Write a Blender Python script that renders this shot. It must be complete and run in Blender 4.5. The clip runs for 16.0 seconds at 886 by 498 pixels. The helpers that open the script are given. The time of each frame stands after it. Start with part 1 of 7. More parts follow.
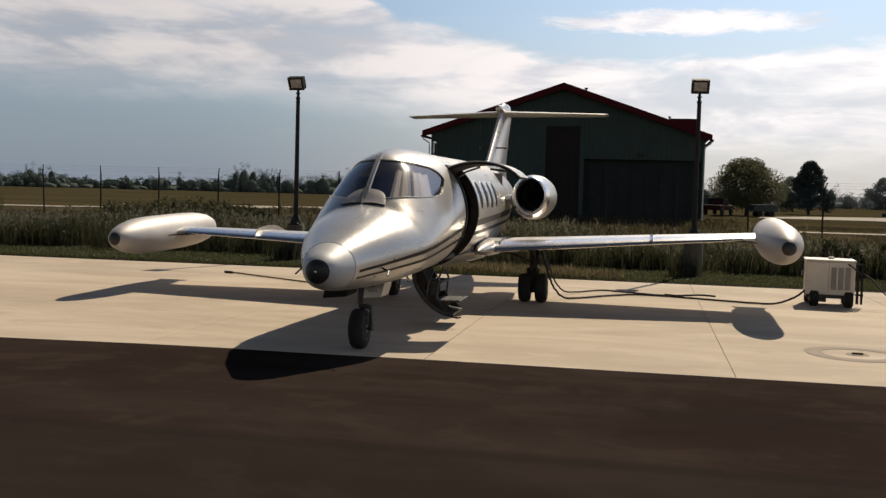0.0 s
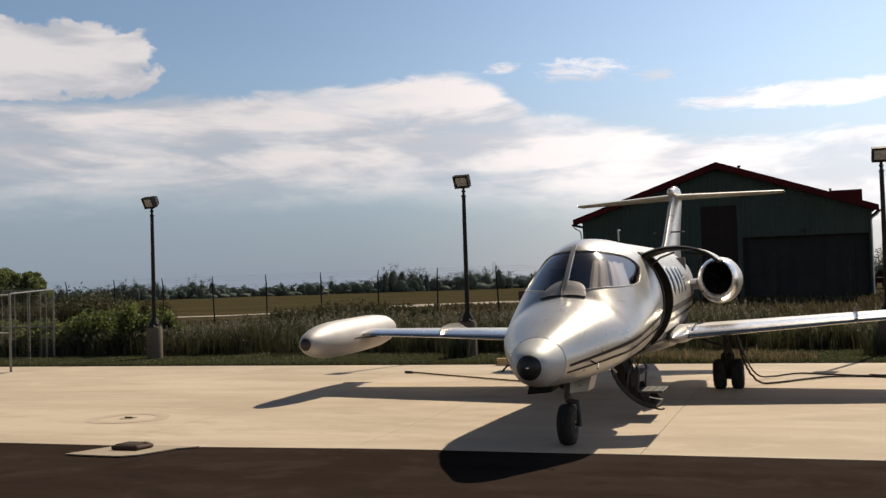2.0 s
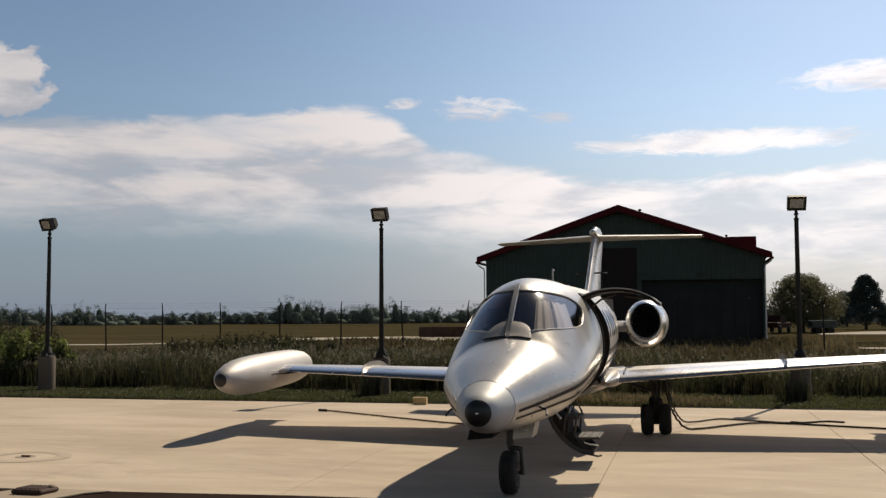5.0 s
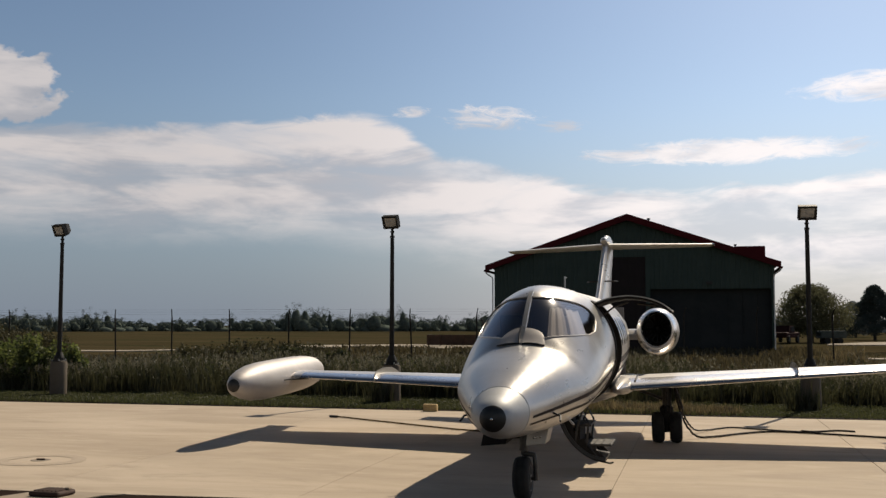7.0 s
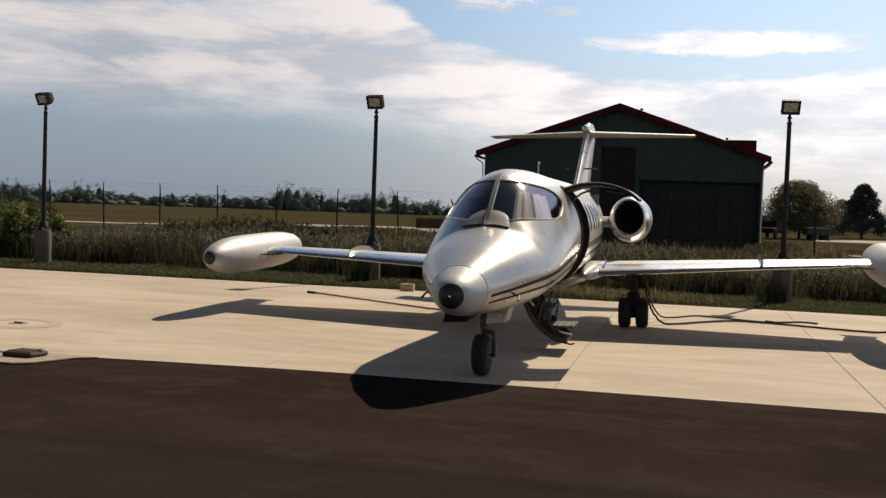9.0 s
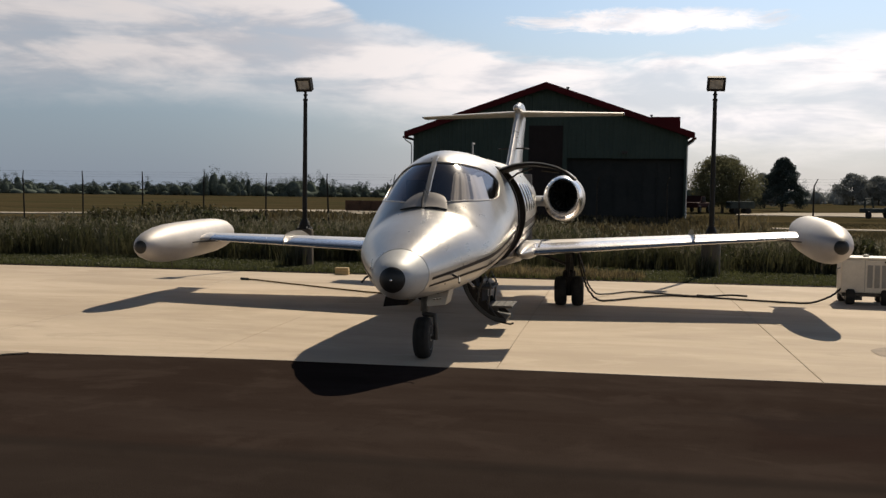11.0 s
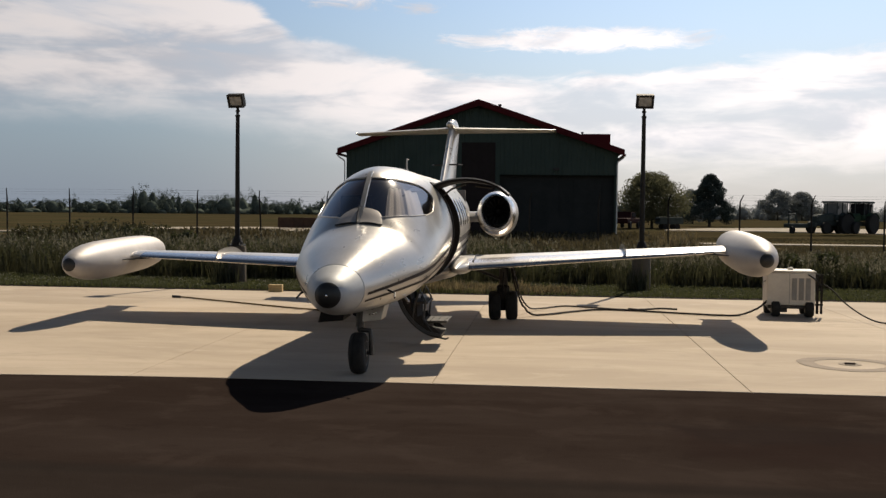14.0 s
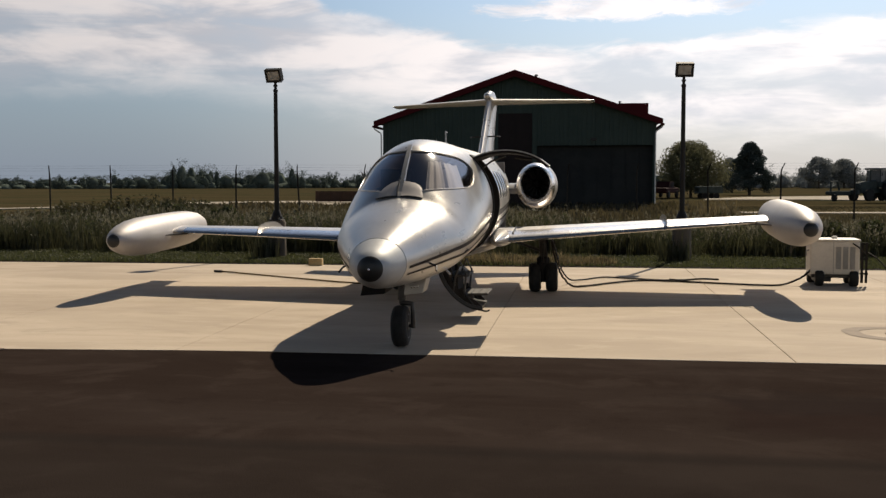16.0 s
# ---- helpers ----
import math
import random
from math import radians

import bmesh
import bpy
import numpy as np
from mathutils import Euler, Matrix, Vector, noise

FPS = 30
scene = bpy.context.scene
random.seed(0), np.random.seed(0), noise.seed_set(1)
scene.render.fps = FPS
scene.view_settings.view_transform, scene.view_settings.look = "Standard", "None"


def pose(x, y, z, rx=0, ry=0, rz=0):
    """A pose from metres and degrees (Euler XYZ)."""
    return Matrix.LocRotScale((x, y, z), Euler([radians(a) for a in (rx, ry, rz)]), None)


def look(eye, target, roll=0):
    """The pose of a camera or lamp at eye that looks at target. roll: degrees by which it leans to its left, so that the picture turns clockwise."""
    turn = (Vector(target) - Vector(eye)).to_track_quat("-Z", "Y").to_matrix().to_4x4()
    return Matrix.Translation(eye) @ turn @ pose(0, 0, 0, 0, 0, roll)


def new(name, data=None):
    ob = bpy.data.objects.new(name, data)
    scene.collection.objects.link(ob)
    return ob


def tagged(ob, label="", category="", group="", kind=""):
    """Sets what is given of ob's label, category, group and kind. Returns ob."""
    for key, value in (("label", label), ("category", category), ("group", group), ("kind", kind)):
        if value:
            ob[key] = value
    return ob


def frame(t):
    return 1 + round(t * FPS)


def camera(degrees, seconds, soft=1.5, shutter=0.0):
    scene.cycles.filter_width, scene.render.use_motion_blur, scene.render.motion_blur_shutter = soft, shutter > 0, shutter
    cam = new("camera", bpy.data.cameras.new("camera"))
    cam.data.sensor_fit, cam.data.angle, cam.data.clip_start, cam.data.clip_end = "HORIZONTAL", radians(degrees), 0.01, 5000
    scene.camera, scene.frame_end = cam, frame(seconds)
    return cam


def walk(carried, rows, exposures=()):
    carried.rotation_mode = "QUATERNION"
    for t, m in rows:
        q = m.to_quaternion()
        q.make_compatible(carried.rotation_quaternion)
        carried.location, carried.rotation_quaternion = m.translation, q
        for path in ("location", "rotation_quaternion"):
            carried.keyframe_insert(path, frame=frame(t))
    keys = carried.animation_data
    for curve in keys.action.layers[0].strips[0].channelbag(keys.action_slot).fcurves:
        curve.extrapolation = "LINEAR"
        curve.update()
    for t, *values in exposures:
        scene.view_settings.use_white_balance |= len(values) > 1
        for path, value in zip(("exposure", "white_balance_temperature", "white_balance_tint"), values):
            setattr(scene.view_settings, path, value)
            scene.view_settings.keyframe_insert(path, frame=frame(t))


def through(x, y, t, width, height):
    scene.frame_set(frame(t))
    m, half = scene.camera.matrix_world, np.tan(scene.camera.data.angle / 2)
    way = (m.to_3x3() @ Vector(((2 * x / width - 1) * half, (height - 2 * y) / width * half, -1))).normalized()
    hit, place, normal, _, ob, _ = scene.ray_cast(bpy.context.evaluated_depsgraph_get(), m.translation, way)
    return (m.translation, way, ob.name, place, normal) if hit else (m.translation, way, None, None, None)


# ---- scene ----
# the camera: eye, yaw to the left, pitch, roll
cam = camera(46.64, 16.0, soft=1.4)
ROWS = [
    (0, 3.063, -10.979, 1.768, 11.11, -3.21, 1.54),
    (0.5, 3.001, -11.013, 1.778, 11.68, -2.79, 0.37),
    (1, 2.805, -11.098, 1.786, 17.79, 0.75, -0.79),
    (1.5, 2.645, -11.128, 1.753, 19.62, 0.38, -2.92),
    (2, 2.451, -10.993, 1.778, 19.22, 1.98, -1.82),
    (2.5, 2.301, -10.841, 1.772, 21.99, 3.67, -1.70),
    (3, 2.088, -10.598, 1.800, 16.99, 1.02, -2.39),
    (3.5, 1.879, -10.575, 1.803, 10.01, 0.15, -1.18),
    (4, 1.796, -10.615, 1.796, 10.57, 1.62, -0.66),
    (4.5, 1.795, -10.639, 1.822, 11.97, 2.52, 0.02),
    (4.7, 1.816, -10.606, 1.824, 13.23, 3.25, -0.63),
    (6.8, 1.795, -10.621, 1.812, 12.85, 4.62, 1.18),
    (7, 1.762, -10.706, 1.803, 13.82, 4.25, 0.06),
    (7.5, 1.767, -10.670, 1.817, 14.15, 5.24, -0.17),
    (8, 1.838, -10.717, 1.795, 13.24, 3.80, 0.35),
    (8.5, 2.008, -10.727, 1.769, 12.01, 1.67, 0.00),
    (9, 2.073, -10.790, 1.759, 13.33, -2.18, 2.04),
    (9.5, 1.972, -10.844, 1.794, 9.13, -4.46, 1.26),
    (9.7, 2.006, -10.755, 1.775, 7.83, -3.22, 2.84),
    (11.8, 1.944, -10.813, 1.774, 9.63, -3.14, -1.04),
    (12, 1.972, -10.834, 1.752, 9.27, -3.47, -1.50),
    (12.5, 1.960, -10.817, 1.780, 8.41, -3.51, -0.11),
    (13, 1.933, -10.827, 1.766, 7.26, -2.88, 0.22),
    (13.5, 1.930, -10.826, 1.771, 7.38, -3.13, -0.52),
    (14, 1.955, -10.817, 1.759, 5.68, -2.16, 0.63),
    (14.5, 1.918, -10.819, 1.776, 5.91, -3.25, 1.10),
    (15, 1.918, -10.819, 1.767, 6.22, -3.65, 0.52),
    (15.5, 1.926, -10.802, 1.811, 6.31, -3.40, -0.50),
    (16, 1.913, -10.833, 1.768, 7.73, -3.73, -0.07),
]


def carried_pose(x, y, z, yaw, pitch, roll):
    return pose(x, y, z, 0, 0, yaw) @ pose(0, 0, 0, 90 + pitch, 0, 0) @ pose(0, 0, 0, 0, 0, roll)


EXPOSURES = [(0.0, 0.0), (1.0, 0.02), (1.5, 0.09), (2.0, 0.17), (2.5, 0.06), (3.0, 0.0), (3.5, 0.03), (4.0, 0.0), (4.5, -0.02), (7.0, -0.13), (7.5, -0.13), (8.0, -0.2), (8.5, -0.17), (9.0, 0.09), (9.5, 0.02), (12.0, 0.0), (16.0, 0.02)]
walk(cam, [(t, carried_pose(*row)) for t, *row in ROWS], EXPOSURES)

# ---- world, sun and sky ----
SUN = Vector((0.3277, 1.017, 1.0)).normalized()
SUN_EL, SUN_AZ = math.asin(SUN.z), math.atan2(SUN.x, SUN.y)

lamp = bpy.data.lights.new("sun", "SUN")
lamp.energy, lamp.angle, lamp.color = 5.1, radians(0.6), (1.0, 0.865, 0.67)
sun = new("sun", lamp)
sun.matrix_world = look(SUN * 60, (0, 0, 0))


class Nodes:
    """Short hand for a node tree."""

    def __init__(self, tree):
        self.tree = tree
        tree.nodes.clear()

    def add(self, kind, ins=None, **props):
        n = self.tree.nodes.new(kind)
        for k, v in props.items():
            if k == "operation":
                n.operation = v
            elif k == "blend_type":
                n.blend_type = v
            elif k == "data_type":
                n.data_type = v
            elif k == "noise_dimensions":
                n.noise_dimensions = v
            elif k == "feature":
                n.feature = v
            elif k == "clamp":
                n.clamp = v
        for k, v in (ins or {}).items():
            self.put(n.inputs[k], v)
        return n

    def put(self, socket, v):
        if isinstance(v, bpy.types.NodeSocket):
            self.tree.links.new(v, socket)
        else:
            socket.default_value = v

    def math(self, op, a, b=0.0, c=0.0):
        n = self.add("ShaderNodeMath", {0: a, 1: b, 2: c}, operation=op)
        return n.outputs[0]

    def mix(self, f, a, b, blend="MIX"):
        n = self.add("ShaderNodeMixRGB", {0: f, 1: a, 2: b}, blend_type=blend)
        return n.outputs[0]

    def noise(self, vec, scale, detail=4.0, rough=0.55, distortion=0.0):
        n = self.add("ShaderNodeTexNoise", {"Scale": scale, "Detail": detail, "Roughness": rough, "Distortion": distortion})
        if vec is not None:
            self.put(n.inputs["Vector"], vec)
        return n.outputs[0]

    def ramp(self, f, *stops):
        n = self.add("ShaderNodeValToRGB", {0: f})
        e = n.color_ramp.elements
        while len(e) < len(stops):
            e.new(0.5)
        for k, (at, col) in zip(e, stops):
            k.position = at
            k.color = (*col, 1) if len(col) == 3 else col
        return n.outputs[0]

    def smooth(self, v, lo, hi):
        n = self.add("ShaderNodeMapRange", {0: v, 1: lo, 2: hi, 3: 0.0, 4: 1.0})
        n.interpolation_type = "SMOOTHSTEP"
        return n.outputs[0]


def rgb(r, g, b):
    return (r, g, b, 1.0)


world = bpy.data.worlds.new("world")
scene.world = world
world.use_nodes = True
W = Nodes(world.node_tree)
sky = W.add("ShaderNodeTexSky")
sky.sky_type, sky.sun_disc = "NISHITA", False
sky.sun_elevation, sky.sun_rotation = SUN_EL, SUN_AZ
sky.air_density, sky.dust_density, sky.ozone_density = 1.0, 0.6, 1.5
# clouds laid out by compass bearing (degrees to the left of +y) and height (degrees)
way = W.add("ShaderNodeTexCoord").outputs["Generated"]
axes = W.add("ShaderNodeSeparateXYZ", {0: way})
height = W.math("MULTIPLY", W.math("ARCSINE", axes.outputs[2]), 57.2958)
bearing = W.math("MULTIPLY", W.math("ARCTAN2", W.math("MULTIPLY", axes.outputs[0], -1.0), axes.outputs[1]), 57.2958)
flat = W.add("ShaderNodeCombineXYZ", {0: W.math("MULTIPLY", bearing, 0.10), 1: W.math("MULTIPLY", height, 0.34), 2: 0.0}).outputs[0]
wide = W.noise(flat, 0.8, 4.0, 0.55, 0.3)
fine = W.noise(flat, 2.6, 7.0, 0.64, 0.7)
torn = W.math("MULTIPLY", W.math("SUBTRACT", W.noise(flat, 4.5, 8.0, 0.7, 1.2), 0.5), 3.6)
ragged = W.math("ADD", W.math("MULTIPLY", W.math("SUBTRACT", wide, 0.5), 1.5), W.math("MULTIPLY", W.math("SUBTRACT", fine, 0.5), 1.3))


def bank(b, h, wb, wh, power=2.0):
    """How deep inside an elongated cloud: 1 in its middle, 0 at its edge, below 0 outside."""
    u = W.math("POWER", W.math("ABSOLUTE", W.math("DIVIDE", W.math("SUBTRACT", bearing, b), wb)), power)
    v = W.math("POWER", W.math("ABSOLUTE", W.math("DIVIDE", W.math("SUBTRACT", height, h), wh)), power)
    return W.math("MAXIMUM", W.math("SUBTRACT", 1.0, W.math("ADD", u, v)), -1.6)


# the upper edge of the long bank: bearing, height
EDGE = [(-70, 12.0), (-20, 9.0), (0, 7.4), (4.5, 7.8), (9.2, 8.7), (14, 9.6), (16.5, 11.2), (19, 11.7), (22, 11.2), (31, 10.8), (44, 10.2), (70, 12.0)]
along_edge = W.math("DIVIDE", W.math("ADD", bearing, 70.0), 140.0)
upper_edge = W.math("MULTIPLY", W.ramp(along_edge, *[((b + 70) / 140, (h / 20, h / 20, h / 20)) for b, h in EDGE]), 20.0)
depth = W.math("MINIMUM", W.math("DIVIDE", W.math("SUBTRACT", upper_edge, height), 1.5), 1.0)
streak = W.noise(W.add("ShaderNodeCombineXYZ", {0: W.math("MULTIPLY", bearing, 0.075), 1: W.math("MULTIPLY", height, 0.34), 2: 3.0}).outputs[0], 1.5, 5.0, 0.57, 0.5)
long_bank = W.smooth(W.math("ADD", depth, W.math("MULTIPLY", ragged, 0.85)), -0.02, 0.45)
foot = W.math("ADD", 1.2, W.math("MULTIPLY", W.smooth(bearing, 2.0, 22.0), 2.6))
fade = W.smooth(W.math("ADD", W.math("SUBTRACT", height, foot), W.math("MULTIPLY", ragged, 1.2)), 0.0, 3.4)
long_bank = W.math("MULTIPLY", W.math("MULTIPLY", long_bank, fade), W.math("ADD", 0.62, W.math("MULTIPLY", W.smooth(streak, 0.36, 0.60), 0.36)))
lumps = W.add("ShaderNodeCombineXYZ", {0: W.math("MULTIPLY", bearing, 0.16), 1: W.math("MULTIPLY", height, 0.22), 2: 5.0}).outputs[0]
heap = W.smooth(W.math("ADD", bank(42.5, 12.25, 8.6, 2.15, 4.0), W.math("ADD", W.math("MULTIPLY", ragged, 0.7), W.math("MULTIPLY", W.math("SUBTRACT", W.noise(lumps, 5.0, 4.0, 0.5, 0.2), 0.5), 2.2))), 0.0, 0.4)
cover = W.math("MAXIMUM", long_bank, W.math("MULTIPLY", heap, 0.92))
for c in ((-1.8, 9.35, 8.6, 0.75), (11.2, 11.5, 3.0, 0.75), (7.2, 11.0, 1.6, 0.4), (15.6, 11.8, 1.2, 0.4), (-11.0, 12.3, 6.0, 0.9), (-24, 13.5, 9.0, 1.0), (70, 15, 9.0, 2.0)):
    one = W.smooth(W.math("ADD", bank(*c), W.math("MULTIPLY", torn, 0.62 if c[2] > 5 else 1.25)), 0.0, 0.9 if c[2] > 5 else 1.5)
    cover = W.math("MAXIMUM", cover, W.math("MULTIPLY", one, 0.92))
haze = W.smooth(height, 13.0, 0.0)
shade = W.noise(flat, 1.3, 5.0, 0.54, 0.3)
cloud = W.mix(W.smooth(W.math("ADD", W.math("MULTIPLY", shade, 0.6), W.math("MULTIPLY", streak, 0.4)), 0.41, 0.57), rgb(0.57, 0.572, 0.615), rgb(0.89, 0.825, 0.81))
sunward = W.math("ADD", 0.79, W.math("MULTIPLY", W.smooth(bearing, 32.0, -8.0), 0.51))
cloud = W.mix(1.0, cloud, W.add("ShaderNodeCombineXYZ", {0: sunward, 1: sunward, 2: sunward}).outputs[0], "MULTIPLY")
aureole = W.math("ADD", 0.9, W.math("MULTIPLY", W.smooth(bearing, 34.0, -10.0), 0.42))
clear = W.mix(1.0, sky.outputs[0], rgb(0.0805, 0.081, 0.0815), "MULTIPLY")
clear = W.mix(1.0, clear, W.add("ShaderNodeCombineXYZ", {0: aureole, 1: aureole, 2: aureole}).outputs[0], "MULTIPLY")
away = W.smooth(W.math("ABSOLUTE", W.math("ADD", bearing, 4.0)), 58.0, 135.0)
veil = W.mix(W.smooth(bearing, 26.0, -7.0), rgb(0.200, 0.255, 0.344), rgb(0.555, 0.545, 0.572))
hazed = W.mix(W.math("MULTIPLY", haze, 0.85), clear, W.mix(away, veil, rgb(0.47, 0.455, 0.45)))
full = W.mix(cover, hazed, cloud)
# the sky is deeper away from the sun and towards the zenith
deeper = W.math("MULTIPLY", W.math("SUBTRACT", 1.0, W.math("MULTIPLY", away, 0.17)), W.math("SUBTRACT", 1.0, W.math("MULTIPLY", W.smooth(height, 24.0, 58.0), 0.78)))
paler = W.math("SUBTRACT", 1.0, W.math("MULTIPLY", away, 0.16))
full = W.mix(1.0, full, W.add("ShaderNodeCombineXYZ", {0: deeper, 1: W.math("MULTIPLY", deeper, W.math("SUBTRACT", 1.0, W.math("MULTIPLY", away, 0.05))), 2: W.math("MULTIPLY", deeper, paler)}).outputs[0], "MULTIPLY")
back = W.add("ShaderNodeBackground", {0: full, 1: 1.0})
W.tree.links.new(back.outputs[0], W.add("ShaderNodeOutputWorld").inputs[0])


# ---- materials ----
def material(name):
    m = bpy.data.materials.new(name)
    m.use_nodes = True
    return m, Nodes(m.node_tree)


def finish(N, surface):
    N.tree.links.new(surface, N.add("ShaderNodeOutputMaterial").inputs[0])


def surface_of(N, colour, rough=0.5, metal=0.0, bump=None, strength=0.3, distance=0.01, coat=0.0, spec=0.5):
    p = N.add("ShaderNodeBsdfPrincipled", {"Base Color": colour, "Roughness": rough, "Metallic": metal, "Specular IOR Level": spec})
    if coat:
        p.inputs["Coat Weight"].default_value = coat
        p.inputs["Coat Roughness"].default_value = 0.06
    if bump is not None:
        b = N.add("ShaderNodeBump", {"Strength": strength, "Distance": distance, "Height": bump})
        N.tree.links.new(b.outputs[0], p.inputs["Normal"])
    finish(N, p.outputs[0])


def place_of(N):
    return N.add("ShaderNodeTexCoord").outputs["Object"]


def world_place(N):
    return N.add("ShaderNodeNewGeometry").outputs["Position"]


def simple(name, a, b, scale, rough=0.5, metal=0.0, strength=0.15, distance=0.004, coat=0.0, fine_scale=None, spec=0.5):
    """A surface that varies between two colours at two scales, with fine relief."""
    m, N = material(name)
    v = place_of(N)
    n1 = N.noise(v, scale, 5.0, 0.6)
    n2 = N.noise(v, fine_scale or scale * 9, 4.0, 0.6)
    f = N.math("ADD", N.math("MULTIPLY", n1, 0.7), N.math("MULTIPLY", n2, 0.3))
    col = N.mix(N.smooth(f, 0.3, 0.7), rgb(*a), rgb(*b))
    r = N.math("ADD", rough - 0.06, N.math("MULTIPLY", n1, 0.12))
    surface_of(N, col, r, metal, n2, strength, distance, coat, spec)
    return m


def concrete_material(name, tone=1.0):
    m, N = material(name)
    v = world_place(N)
    stretch = N.add("ShaderNodeMapping", {0: v, "Scale": (0.35, 1.0, 1.0)}).outputs[0]
    big = N.noise(stretch, 0.55, 6.0, 0.62, 0.6)
    mid = N.noise(v, 3.2, 5.0, 0.6)
    grit = N.noise(v, 60.0, 3.0, 0.6)
    brush = N.noise(N.add("ShaderNodeMapping", {0: v, "Scale": (4.0, 120.0, 1.0)}).outputs[0], 1.0, 3.0, 0.5)
    rnd = N.add("ShaderNodeObjectInfo").outputs["Random"]
    c = N.mix(N.smooth(big, 0.33, 0.68), rgb(0.375 * tone, 0.302 * tone, 0.226 * tone), rgb(0.500 * tone, 0.413 * tone, 0.318 * tone))
    smear = N.noise(N.add("ShaderNodeMapping", {0: v, "Scale": (0.5, 1.5, 1.0)}).outputs[0], 0.9, 7.0, 0.68, 0.8)
    c = N.mix(N.math("MULTIPLY", N.smooth(smear, 0.53, 0.68), 0.62), c, rgb(0.34 * tone, 0.272 * tone, 0.205 * tone))
    c = N.mix(N.math("MULTIPLY", N.smooth(smear, 0.46, 0.34), 0.45), c, rgb(0.54 * tone, 0.452 * tone, 0.352 * tone))
    c = N.mix(N.math("MULTIPLY", N.smooth(mid, 0.56, 0.74), 0.30), c, rgb(0.31 * tone, 0.26 * tone, 0.20 * tone))
    c = N.mix(N.math("MULTIPLY", N.smooth(grit, 0.45, 0.7), 0.16), c, rgb(0.28 * tone, 0.245 * tone, 0.20 * tone))
    c = N.mix(N.math("MULTIPLY", rnd, 0.10), c, rgb(0.54 * tone, 0.47 * tone, 0.37 * tone))
    h = N.math("ADD", N.math("MULTIPLY", grit, 0.5), N.math("MULTIPLY", brush, 0.6))
    surface_of(N, c, 0.85, 0.0, h, 0.25, 0.003, spec=0.25)
    return m


def asphalt_material():
    m, N = material("asphalt")
    v = world_place(N)
    lanes = N.add("ShaderNodeMapping", {0: v, "Scale": (0.2, 0.9, 1.0)}).outputs[0]
    streak = N.noise(lanes, 1.0, 5.0, 0.6, 0.3)
    big = N.noise(v, 0.5, 5.0, 0.6, 0.4)
    stone = N.add("ShaderNodeTexVoronoi", {"Vector": v, "Scale": 90.0}).outputs["Distance"]
    grit = N.noise(v, 45.0, 4.0, 0.65)
    blot = N.noise(N.add("ShaderNodeMapping", {0: v, "Scale": (1.0, 1.2, 1.0)}).outputs[0], 1.1, 7.0, 0.68, 0.5)
    c = N.mix(N.smooth(streak, 0.35, 0.66), rgb(0.0256, 0.0182, 0.0152), rgb(0.0336, 0.0250, 0.0213))
    c = N.mix(N.math("MULTIPLY", N.smooth(big, 0.5, 0.7), 0.6), c, rgb(0.0398, 0.0302, 0.0257))
    c = N.mix(N.math("MULTIPLY", N.smooth(blot, 0.50, 0.64), 0.55), c, rgb(0.0419, 0.0313, 0.0267))
    c = N.mix(N.math("MULTIPLY", N.smooth(blot, 0.46, 0.34), 0.5), c, rgb(0.0209, 0.0148, 0.0126))
    c = N.mix(N.math("MULTIPLY", N.smooth(grit, 0.5, 0.75), 0.16), c, rgb(0.0488, 0.0410, 0.0361))
    # the strip laid earlier is darker
    spot = N.add("ShaderNodeSeparateXYZ", {0: v})
    x, y = spot.outputs[0], spot.outputs[1]
    c = N.mix(N.math("MULTIPLY", N.smooth(y, -4.50, -4.65), 0.45), c, rgb(0.0219, 0.0182, 0.0162))
    band = N.math("MULTIPLY", N.smooth(y, -4.76, -4.60), N.smooth(y, -4.38, -4.53))
    c = N.mix(N.math("MULTIPLY", band, 0.55), c, rgb(0.0192, 0.0158, 0.0142))
    # a mended area with a straight sealed edge, and an oil-dark worn patch
    wander = N.math("MULTIPLY", N.math("SUBTRACT", N.noise(v, 1.7, 5.0, 0.65), 0.5), 0.5)
    mended = N.math("MULTIPLY", N.smooth(N.math("ADD", y, N.math("MULTIPLY", wander, 0.15)), -2.50, -2.60), N.math("MULTIPLY", N.smooth(N.math("ADD", x, wander), 2.85, 3.15), N.smooth(N.math("ADD", y, wander), -4.05, -3.55)))
    c = N.mix(N.math("MULTIPLY", mended, 0.55), c, rgb(0.0239, 0.0158, 0.0141))
    off = N.add("ShaderNodeVectorMath", {0: N.add("ShaderNodeMapping", {0: v, "Location": (-2.9, 4.28, 0), "Scale": (0.75, 1.6, 1)}).outputs[0]})
    off.operation = "LENGTH"
    patch = N.math("ADD", off.outputs["Value"], N.math("MULTIPLY", N.math("SUBTRACT", N.noise(v, 2.6, 6.0, 0.7), 0.5), 2.2))
    c = N.mix(N.math("MULTIPLY", N.smooth(patch, 0.95, 0.35), 0.5), c, rgb(0.0192, 0.0152, 0.0141))
    h = N.math("ADD", N.math("MULTIPLY", stone, 0.8), N.math("MULTIPLY", grit, 0.5))
    surface_of(N, c, 0.88, 0.0, h, 0.22, 0.005, spec=0.0)
    return m


